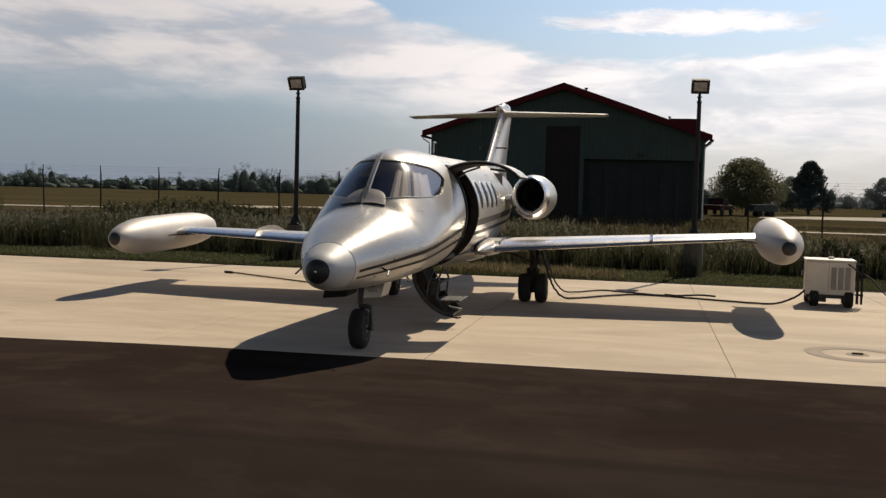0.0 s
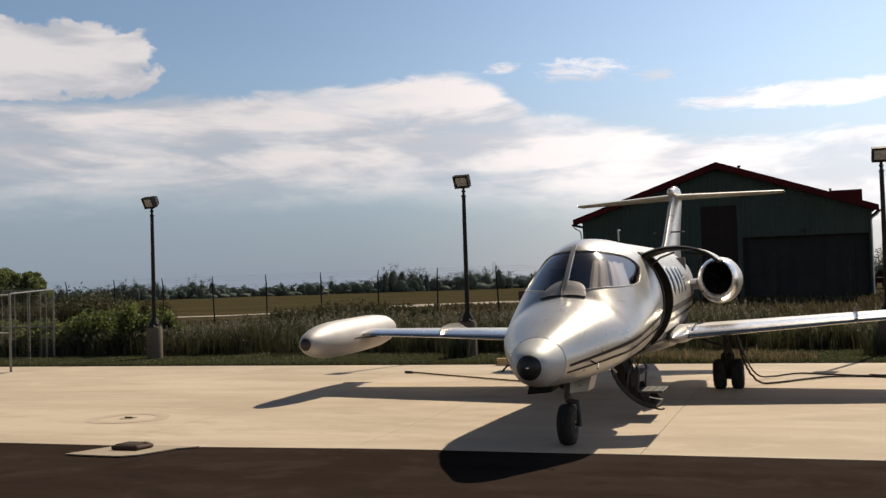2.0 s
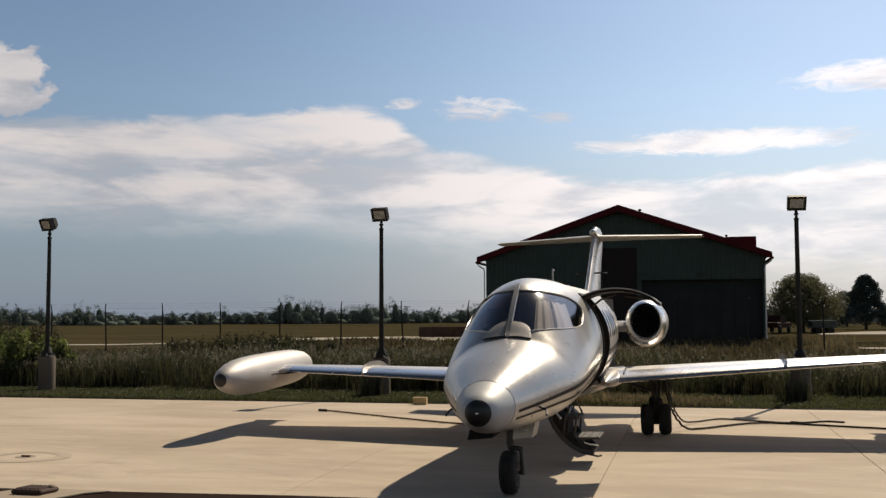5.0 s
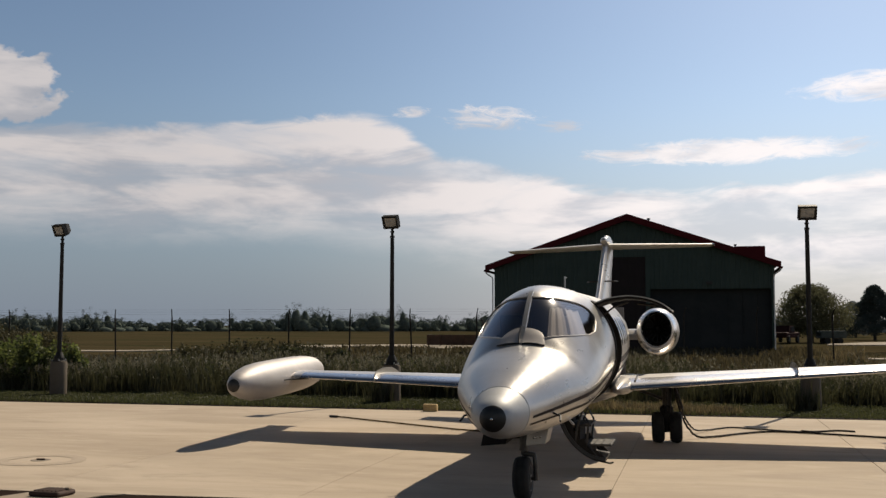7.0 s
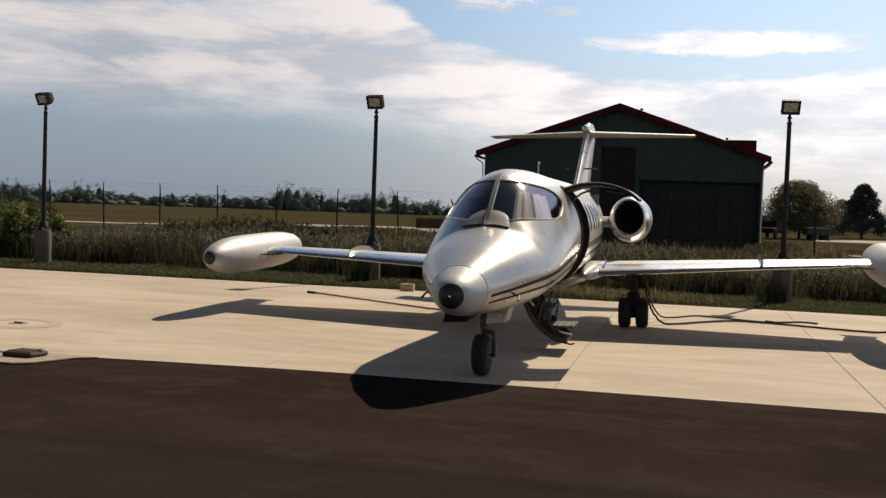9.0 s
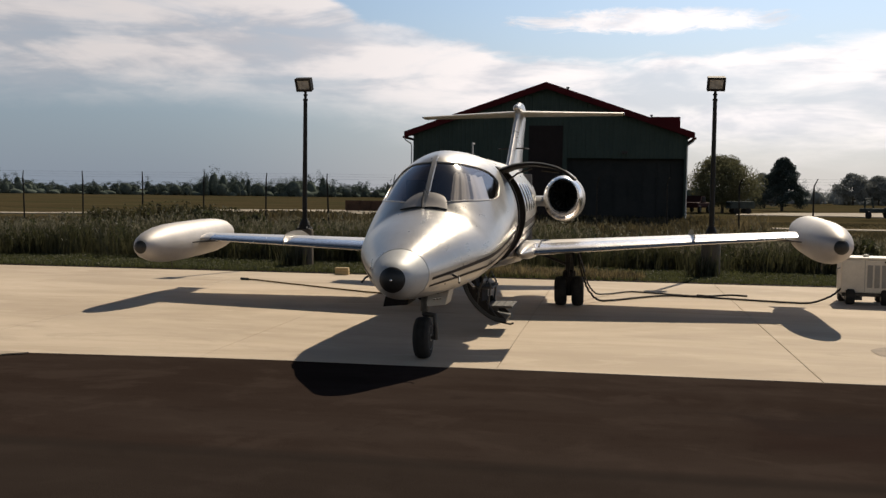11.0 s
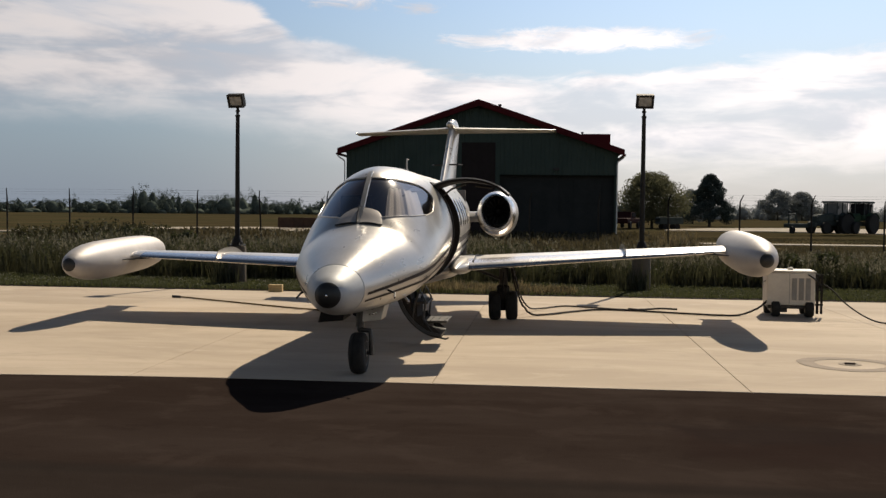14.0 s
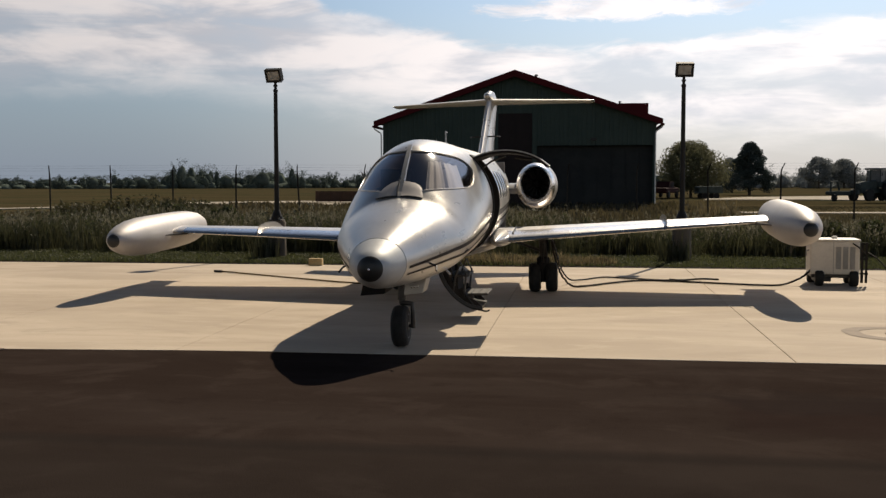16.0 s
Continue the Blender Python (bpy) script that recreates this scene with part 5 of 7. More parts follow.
def panel_patch(mirror):
    """One windshield panel with its frame."""
    put = lambda y, a, o: skin(y, 180 - a if mirror else a, o)
    bm = bmesh.new()
    rows = []
    for i in range(33):
        u = i / 32
        (y0, a0), (y1, a1) = edge_at(LOWER, u), edge_at(UPPER, u)
        rows.append([put(y0 + (y1 - y0) * k / 14, a0 + (a1 - a0) * k / 14, -0.008) for k in range(15)])
    (y0, a0), (y1, a1) = LOWER[-1], UPPER[-1]
    for f in (0.5, 0.9):
        row = []
        for k in range(15):
            t = k / 14
            bulge = math.sin(math.pi * t) ** 0.7 * 0.085 * f
            row.append(put(y0 + (y1 - y0) * t + bulge, a0 + (a1 - a0) * t - 0.4 * f * math.sin(math.pi * t), -0.008))
        rows.append(row)
    loft(bm, rows, False)
    bmesh.ops.recalc_face_normals(bm, faces=bm.faces[:])
    pane = part("windshield_pane", bm, CABIN_GLASS, jet, "dark tinted curved windshield pane", smooth=True)
    pane.visible_shadow = False
    bm = bmesh.new()
    pts = [put(y, a, 0.002) for y, a in OUTLINE]
    tube(bm, pts + [pts[0]], 0.007, 8, False)
    part("pane_frame", bm, SILVER, pane, smooth=True)
    # pale hot-air blower hood over the foot of the pane, with a dark slot along its front
    sweep = 23.5 if mirror else 21.5
    front = lambda t: edge_at(LOWER, (88.6 - (88 - sweep * t)) / 23.6 * 2 / 7)[0] - 0.012 - 0.085 * t
    bm = bmesh.new()
    rows = []
    for i in range(19):
        t = i / 18
        a = 88 - sweep * t
        h = max(0.0, 1 - t ** (1.8 if mirror else 7.0)) ** 0.5 * (1.0 - (0.0 if mirror else 0.22 * t))
        reach = (front(0) + 0.20 * h + 0.05 * t) - front(t) if h > 0.05 else 0.02
        rows.append([put(front(t) + reach * f, a, 0.005 + 0.009 * math.sin(math.pi * min(1.0, 0.8 * f + 0.2)) * (0.3 + 0.7 * h)) for f in (0.0, 0.08, 0.2, 0.4, 0.6, 0.8, 0.92, 1.0)])
    loft(bm, rows, False)
    bmesh.ops.recalc_face_normals(bm, faces=bm.faces[:])
    hood = part("blower_hood", bm, HOOD, jet, "pale hot-air blower hood", smooth=True)
    bm = bmesh.new()
    pts = [put(front(i / 12) - 0.012, 88 - sweep * i / 12, 0.010) for i in range(13)]
    tube(bm, pts, [0.005 + 0.009 * math.sin(math.pi * (i + 1) / 14) for i in range(13)], 6)
    part("wiper_slot", bm, BLACK, hood)


panel_patch(False)
panel_patch(True)
# pale curtains drawn inside the port pane, whitened to stand in for reflected sky
for lo0, lo1, up0, up1, lab in ((0.31, 0.52, 0.31, 0.46, "pale cockpit curtain drawn half back"), (0.55, 0.80, 0.50, 0.68, "pale cockpit curtain hanging in soft folds")):
    bm = bmesh.new()
    rows = []
    for i in range(25):
        t = i / 24
        (y0, a0), (y1, a1) = edge_at(LOWER, lo0 + (lo1 - lo0) * t), edge_at(UPPER, up0 + (up1 - up0) * t)
        fold = -0.050 - 0.010 * math.sin(13 * t + lo0 * 9) - 0.004 * math.sin(31 * t)
        rows.append([skin(y0 + (y1 - y0) * f, a0 + (a1 - a0) * f, fold - 0.01 * (1 - f)) for f in (0.02, 0.2, 0.4, 0.6, 0.70, 0.80)])
    loft(bm, rows, False)
    part("curtain", bm, CURTAIN, jet, lab, smooth=True)
# the post between the panes
bm = bmesh.new()
rows = []
for i in range(14):
    y = 0.15 + 0.80 * i / 13
    w = 0.031
    p, q = skin(y, 90, 0.012), skin(y, 90, -0.01)
    rows.append([(q.x - w, q.y, q.z), (p.x - w * 0.7, p.y, p.z), (p.x + w * 0.7, p.y, p.z), (q.x + w, q.y, q.z)])
loft(bm, rows, False)
bmesh.ops.recalc_face_normals(bm, faces=bm.faces[:])
part("windshield_post", bm, SILVER, jet)
bm = bmesh.new()
tube(bm, [skin(0.15, 93, 0.012), skin(0.24, 94, 0.026), skin(0.36, 94, 0.026)], 0.008, 6)
part("wiper_arm", bm, BLACK, jet)


# side stripes: rows of station and height of the middle, half width
def stripe(rows, half, side):
    pts = curve_points([(0, y, z) for y, z in rows], 10)
    bm = bmesh.new()
    strip = []
    for p in pts:
        pair = []
        thin = half * min(1.0, 0.45 + 0.22 * (p.y + 1.0))
        for dz in (-thin, thin):
            mid, bot = along(MID, p.y), along(BOT, p.y)
            s = (p.z + dz - mid)
            s = s / (mid - bot) if s < 0 else s / (along(TOP, p.y) - mid)
            a = math.degrees(math.asin(max(-0.98, min(0.98, s))))
            q = skin(p.y, a if side > 0 else 180 - a, 0.003)
            pair.append(q)
        strip.append(pair)
    for a, b in zip(strip, strip[1:]):
        bm.faces.new([bm.verts.new(v) for v in (a[0], a[1], b[1], b[0])])
    bmesh.ops.remove_doubles(bm, verts=bm.verts[:], dist=1e-5)
    bmesh.ops.recalc_face_normals(bm, faces=bm.faces[:])
    part("side_stripe", bm, STRIPE, jet, "dark brown-black stripe", smooth=True)


for side in (1, -1):
    cut = ((-1.0, 2.03), (3.02, 8.5))
    for y0, y1 in cut:
        up = [(y0 + (y1 - y0) * k / 6) for k in range(7)]
        stripe([(y, 0.935 + 0.120 * (y + 1.0) if y < 2.1 else 1.31 + 0.02 * (y - 2.1)) for y in up], 0.029 if y0 < 2 else 0.045, side)
        stripe([(y, 0.865 + 0.093 * (y + 1.0) if y < 2.1 else 1.16 + 0.02 * (y - 2.1)) for y in up], 0.021 if y0 < 2 else 0.028, side)


# small unreadable service placards
for y, a in ((0.62, -22.0), (0.72, -22.0), (1.42, -30.0), (1.52, -30.0)):
    bm = bmesh.new()
    q = [skin(y + dy, a + da, 0.0035) for dy, da in ((-0.03, -0.8), (0.03, -0.8), (0.03, 0.8), (-0.03, 0.8))]
    bm.faces.new([bm.verts.new(v) for v in q])
    bmesh.ops.recalc_face_normals(bm, faces=bm.faces[:])
    part("placard", bm, SILVER_PALE, jet, "small pale placard")
# panel seams round the nose bay and the tail
for y in (1.86, 6.3, 8.6, 10.2):
    bm = bmesh.new()
    lo, hi = (-80, 262) if not 0.3 < y < 1.7 else (-80, 10)
    n = 60
    for k in range(n):
        a0, a1 = lo + (hi - lo) * k / n, lo + (hi - lo) * (k + 1) / n
        bm.faces.new([bm.verts.new(v) for v in (skin(y - 0.003, a0, 0.0015), skin(y + 0.003, a0, 0.0015), skin(y + 0.003, a1, 0.0015), skin(y - 0.003, a1, 0.0015))])
    bmesh.ops.remove_doubles(bm, verts=bm.verts[:], dist=1e-5)
    bmesh.ops.recalc_face_normals(bm, faces=bm.faces[:])
    part("panel_seam", bm, DARK_METAL, jet)


# cabin windows: an oval dark pane in a bright rim
def cabin_window(y, side):
    bm = bmesh.new()
    ring_o, ring_i = [], []
    for k in range(24):
        t = 2 * math.pi * k / 24
        cy, cz = math.copysign(abs(math.cos(t)) ** 0.7, math.cos(t)), math.copysign(abs(math.sin(t)) ** 0.7, math.sin(t))
        for ring, wy, wa, o in ((ring_o, 0.168, 15.6, 0.002), (ring_i, 0.150, 14.0, 0.009)):
            a = 17 + wa * cz
            ring.append(skin(y + wy * cy, a if side > 0 else 180 - a, o))
    loft(bm, [ring_o, ring_i], True, False, False)
    bmesh.ops.recalc_face_normals(bm, faces=bm.faces[:])
    rim = part("window_rim", bm, POLISHED, jet, "bright metal window rim")
    bm = bmesh.new()
    rings = []
    for f in (1.0, 0.66, 0.33, 0.02):
        rings.append([])
        for k in range(24):
            t = 2 * math.pi * k / 24
            cy, cz = math.copysign(abs(math.cos(t)) ** 0.7, math.cos(t)), math.copysign(abs(math.sin(t)) ** 0.7, math.sin(t))
            a = 17 + 14.0 * f * cz
            rings[-1].append(skin(y + 0.150 * f * cy, a if side > 0 else 180 - a, 0.006))
    loft(bm, rings, True, False, True)
    bmesh.ops.recalc_face_normals(bm, faces=bm.faces[:])
    part("pane", bm, PANE_DARK, rim, smooth=True)


for y in (3.35, 3.95, 4.55, 5.15):
    cabin_window(y, 1)
for y in (2.7, 3.35, 3.95, 4.55, 5.15):
    cabin_window(y, -1)


# doorway: dark jamb round the opening
bm = bmesh.new()
ang = [DOOR_A0 + (DOOR_A1 - DOOR_A0) * k / 36 for k in range(37)]
for y0, y1 in ((DOOR_Y0 - 0.022, DOOR_Y0 + 0.05), (DOOR_Y1 - 0.05, DOOR_Y1 + 0.012)):
    rings = [[skin(y0, a, 0.014), skin(y1, a, 0.014), skin(y1, a, -0.09), skin(y0, a, -0.09)] for a in ang]
    loft(bm, rings)
for a0, a1 in ((DOOR_A0 - 1, DOOR_A0 + 3), (DOOR_A1 - 3, DOOR_A1 + 1)):
    ysd = [DOOR_Y0 + (DOOR_Y1 - DOOR_Y0) * k / 6 for k in range(7)]
    rings = [[skin(y, a0, 0.012), skin(y, a1, 0.012), skin(y, a1, -0.08), skin(y, a0, -0.08)] for y in ysd]
    loft(bm, rings)
bmesh.ops.recalc_face_normals(bm, faces=bm.faces[:])
part("door_jamb", bm, SEAL_AND_SHADE, jet, "black rubber door surround")


def curved_leaf(name, arc, y0, y1, thick, outer, inner, label):
    """A bowed door leaf: arc in x and z from hinge to lip, outer side first."""
    pts = [Vector((p.x, 0, p.z)) for p in curve_points([(x, 0, z) for x, z in arc], 8)]
    offs = []
    for i, p in enumerate(pts):
        d = pts[min(i + 1, len(pts) - 1)] - pts[max(i - 1, 0)]
        offs.append(Vector((d.z, 0, -d.x)).normalized())
    bm = bmesh.new()
    loft(bm, [[(p.x, y0, p.z), (p.x, y1, p.z), (p.x + n.x * 0.012, y1, p.z + n.z * 0.012), (p.x + n.x * 0.012, y0, p.z + n.z * 0.012)] for p, n in zip(pts, offs)])
    bmesh.ops.recalc_face_normals(bm, faces=bm.faces[:])
    leaf = part(name, bm, outer, jet, label, smooth=True, angle=40)
    bm = bmesh.new()
    loft(bm, [[(p.x + n.x * 0.014, y0 - 0.008, p.z + n.z * 0.014), (p.x + n.x * 0.014, y1 + 0.008, p.z + n.z * 0.014), (p.x + n.x * thick, y1 - 0.04, p.z + n.z * thick), (p.x + n.x * thick, y0 + 0.0, p.z + n.z * thick)] for p, n in zip(pts, offs)])
    bmesh.ops.recalc_face_normals(bm, faces=bm.faces[:])
    part("door_lining", bm, inner, leaf, smooth=True, angle=40)
    return leaf, pts


upper, pts = curved_leaf("upper_door", [(0.60, 2.075), (0.78, 2.13), (1.0, 2.15), (1.22, 2.12), (1.40, 2.05), (1.53, 1.95)], 2.0, 2.90, 0.042, SILVER, SEAL_AND_SHADE, "upper half of the cabin door swung up")
bm = bmesh.new()
tube(bm, [(0.70, 2.08, 1.92), (0.82, 2.08, 2.01), (1.0, 2.10, 2.07)], 0.014, 6)
part("door_strut", bm, DARK_METAL, upper)
part("door_handle", tube(bmesh.new(), [(1.10, 2.3, 2.05), (1.32, 2.3, 2.02)], 0.016, 6), DARK_METAL, upper)
# the lower leaf's skin is black: its shade is put into the colour
lower, pts = curved_leaf("lower_door", [(0.66, 0.13), (0.48, 0.17), (0.31, 0.29), (0.19, 0.44), (0.125, 0.58), (0.11, 0.70)], 2.06, 2.76, 0.05, SEAL_AND_SHADE, BLACK, "lower half of the cabin door hanging with steps")


def step_plate(x0, x1, z, y0=2.10, y1=2.72):
    s = part("step", boxed(x0, x1, y0, y1, z, z + 0.028, 0.006), STEP_METAL, lower, "worn dark metal tread")
    for k in range(4):
        x = x0 + 0.03 + (x1 - x0 - 0.06) * k / 3
        part("tread_strip", boxed(x - 0.006, x + 0.006, y0 + 0.03, y1 - 0.03, z + 0.028, z + 0.034), BLACK, s)


step_plate(0.40, 0.74, 0.315)
step_plate(0.24, 0.50, 0.555)
for x0, x1, z0, z1 in ((0.30, 0.36, 0.34, 0.56), (0.185, 0.25, 0.57, 0.74), (0.44, 0.50, 0.19, 0.32)):
    part("riser", boxed(x0, x1, 2.10, 2.72, z0, z1, 0.006), SEAL_AND_SHADE, lower, "black step riser")
for y in (2.085, 2.735):
    bm = bmesh.new()
    side = [(0.62, 0.15), (0.46, 0.19), (0.33, 0.30), (0.22, 0.44), (0.16, 0.58), (0.145, 0.70), (0.26, 0.71), (0.30, 0.60), (0.28, 0.50), (0.36, 0.40), (0.42, 0.42), (0.44, 0.30), (0.56, 0.27), (0.66, 0.18)]
    loft(bm, [[(u, y + o, v) for u, v in side] for o in (-0.01, 0.01)])
    bmesh.ops.recalc_face_normals(bm, faces=bm.faces[:])
    part("step_side", bm, SEAL_AND_SHADE, lower, "dark step side plate")
    bm = bmesh.new()
    tube(bm, [(0.30, y, 0.34), (0.33, y, 0.56), (0.40, y, 0.74), (0.47, y, 0.60), (0.44, y, 0.36), (0.58, y, 0.17)], 0.015, 6)
    part("step_bracket", bm, BLACK, lower)
bm = bmesh.new()
tube(bm, [(0.52, 2.1, 0.155), (0.72, 2.08, 0.115), (0.76, 2.08, 0.13)], 0.012, 6)
part("door_handle", bm, DARK_METAL, lower)


# ---- wings ----
def foil(x, le, z, chord, thick, n=14):
    """A closed wing section."""
    up, dn = [], []
    for k in range(n + 1):
        t = 0.5 * (1 - math.cos(math.pi * k / n))
        h = 5 * thick * (0.2969 * math.sqrt(t) - 0.126 * t - 0.3516 * t * t + 0.2843 * t**3 - 0.1036 * t**4)
        camber = 0.02 * (1 - (2 * t - 0.9) ** 2) * 0.8
        up.append((x, le + chord * t, z + chord * (h + camber)))
        dn.append((x, le + chord * t, z + chord * (-h * 0.55 + camber)))
    return up + dn[-2:0:-1]


WING = [(0.55, 4.36, 0.855, 2.62, 0.105), (0.82, 4.43, 0.87, 2.52, 0.10), (3.2, 4.98, 0.985, 1.92, 0.09), (4.80, 5.33, 1.055, 1.50, 0.085)]


def wing(side):
    bm = bmesh.new()
    rings = []
    for (x0, l0, z0, c0, t0), (x1, l1, z1, c1, t1) in zip(WING, WING[1:]):
        for k in range(5):
            f = k / 5
            rings.append(foil(side * (x0 + (x1 - x0) * f), l0 + (l1 - l0) * f, z0 + (z1 - z0) * f, c0 + (c1 - c0) * f, t0 + (t1 - t0) * f))
    x1, l1, z1, c1, t1 = WING[-1]
    rings.append(foil(side * x1, l1, z1, c1, t1))
    loft(bm, rings)
    bmesh.ops.recalc_face_normals(bm, faces=bm.faces[:])
    w = part("wing", bm, WING_METAL, jet, "bare metal wing", smooth=True, angle=45)
    # polished leading edge strip
    bm = bmesh.new()
    rows = []
    for k in range(15):
        f = k / 14
        x, le, z, c, t = [np.interp(0.80 + f * 3.76, [r[0] for r in WING], [r[i] for r in WING]) for i in range(5)]
        sec = foil(side * x, le, z, c, t, 24)
        nose = sec[-5:] + sec[:7]
        rows.append([(p[0], p[1] - 0.003, p[2] + (0.002 if i >= 5 else -0.002)) for i, p in enumerate(nose)])
    loft(bm, rows, False)
    bmesh.ops.recalc_face_normals(bm, faces=bm.faces[:])
    part("leading_edge", bm, POLISHED, w, "polished leading edge", smooth=True)
    # the upright fence on the upper side
    bm = bmesh.new()
    x, le, z, c, t = [np.interp(3.2, [r[0] for r in WING], [r[i] for r in WING]) for i in range(5)]
    low, high = [], []
    sec = foil(x, le, z, c, t, 24)
    for k in range(0, 17):
        p = sec[k]
        low.append((side * x, p[1] - (0.03 if k == 0 else 0.0), p[2] - 0.01))
        high.append((side * x, p[1] - (0.03 if k == 0 else 0.0), p[2] + 0.085 * min(1, (k / 4) ** 0.6 if k else 0.0) * (1 if k < 13 else (17 - k) / 4.5)))
    for dx in (-0.006, 0.006):
        bm2 = [[(q[0] + dx, q[1], q[2]) for q in row] for row in (low, high)]
        loft(bm, bm2, False)
    bmesh.ops.recalc_face_normals(bm, faces=bm.faces[:])
    part("wing_fence", bm, SILVER, w, "thin upright wing fence")
    # root fairing
    bm = bmesh.new()
    rings = []
    for y, hw, h in ((3.8, 0.01, 0.01), (4.0, 0.07, 0.06), (4.3, 0.13, 0.10), (4.7, 0.18, 0.125), (5.3, 0.20, 0.13), (6.2, 0.18, 0.11), (7.2, 0.10, 0.07), (7.6, 0.01, 0.01)):
        rings.append([(side * (0.70 + hw * math.cos(a)), y, 0.90 + h * math.sin(a)) for a in [2 * math.pi * i / 18 for i in range(18)]])
    loft(bm, rings)
    bmesh.ops.recalc_face_normals(bm, faces=bm.faces[:])
    part("wing_root_fairing", bm, SILVER, jet, smooth=True)
    return w


for side in (1, -1):
    wing(side)

# belly fairing between the wings
bm = bmesh.new()
rings = []
for y, hw, zb in ((3.5, 0.30, 0.70), (4.0, 0.55, 0.66), (5.0, 0.72, 0.64), (6.2, 0.70, 0.66), (7.3, 0.35, 0.74)):
    rings.append([(hw * math.cos(a), y, 0.86 + (0.86 - zb) * math.sin(a)) for a in [2 * math.pi * i / 20 for i in range(20)]])
loft(bm, rings)
bmesh.ops.recalc_face_normals(bm, faces=bm.faces[:])
part("belly_fairing", bm, SILVER, jet, smooth=True)


def tip_tank(side):
    x, z = side * 5.03, 1.0
    prof = [(3.70, 0.0), (3.705, 0.05), (3.72, 0.085), (3.78, 0.137), (3.9, 0.195), (4.1, 0.25), (4.35, 0.292), (4.65, 0.313), (5.1, 0.322), (5.8, 0.322), (6.3, 0.320), (6.7, 0.309), (6.95, 0.292), (7.25, 0.258), (7.48, 0.200), (7.62, 0.130), (7.70, 0.05), (7.71, 0.0)]
    bm = bmesh.new()
    prof = [(y, r * 0.955) for y, r in prof]
    splay = lambda y: side * 0.14 * max(0.0, y - 5.0) / 2.6
    rows = [[(x + splay(y) + r * math.cos(2 * math.pi * i / 36), y, z + 0.10 * (y - 3.7) / 4.2 + r * math.sin(2 * math.pi * i / 36)) for i in range(36)] for y, r in prof[1:-1]]
    loft(bm, rows)
    bmesh.ops.recalc_face_normals(bm, faces=bm.faces[:])
    t = part("tip_tank", bm, TANK_PAINT, jet, "pearl silver tip tank with a black nose", smooth=True, angle=60)
    bm = bmesh.new()
    lathe_y(bm, [(3.688, 0.0), (3.692, 0.042), (3.704, 0.072), (3.722, 0.092), (3.735, 0.100)], x, z + 0.001, 28, False, True)
    part("tank_nose", bm, BLACK, t, "black tank nose", smooth=True)
    # fairing from the wing into the tank, with its small spike
    bm = bmesh.new()
    sx = side
    rows = []
    for y, w, h in ((5.30, 0.01, 0.006), (5.45, 0.05, 0.02), (5.7, 0.09, 0.04), (6.1, 0.10, 0.05), (6.6, 0.08, 0.04), (6.85, 0.01, 0.01)):
        rows.append([(sx * (4.78 + w * math.cos(a)), y, 1.055 + h * math.sin(a)) for a in [2 * math.pi * i / 12 for i in range(12)]])
    loft(bm, rows)
    bmesh.ops.recalc_face_normals(bm, faces=bm.faces[:])
    part("tank_fairing", bm, TANK_PAINT, t, smooth=True)
    bm = bmesh.new()
    tube(bm, [(sx * 4.76, 4.88, 1.015), (sx * 4.70, 5.1, 1.022), (sx * 4.56, 5.31, 1.03), (sx * 4.40, 5.29, 1.035)], [0.004, 0.014, 0.022, 0.012], 8)
    part("fairing_spike", bm, DARK_METAL, t, "dark fairing spike", smooth=True)
    # small level fins either side of the tail
    for f in (-1, 1):
        bm = bmesh.new()
        xt = x + splay(7.6)
        loft(bm, [[(xt + f * 0.10, 7.28, zz), (xt + f * 0.02, 7.68, zz), (xt + f * 0.30, 7.68, zz), (xt + f * 0.20, 7.34, zz)] for zz in (1.015, 1.03)])
        bmesh.ops.recalc_face_normals(bm, faces=bm.faces[:])
        part("tank_fin", bm, TANK_PAINT, t)
    bm = bmesh.new()
    lathe_z(bm, [(0.70, 0.012), (0.72, 0.015)], x - sx * 0.05, 4.6, 8)
    tube(bm, [(x - sx * 0.08, 4.65, 0.74), (x - sx * 0.08, 4.68, 0.62)], 0.009, 6)
    part("drain_mast", bm, DARK_METAL, t)


for side in (1, -1):
    tip_tank(side)


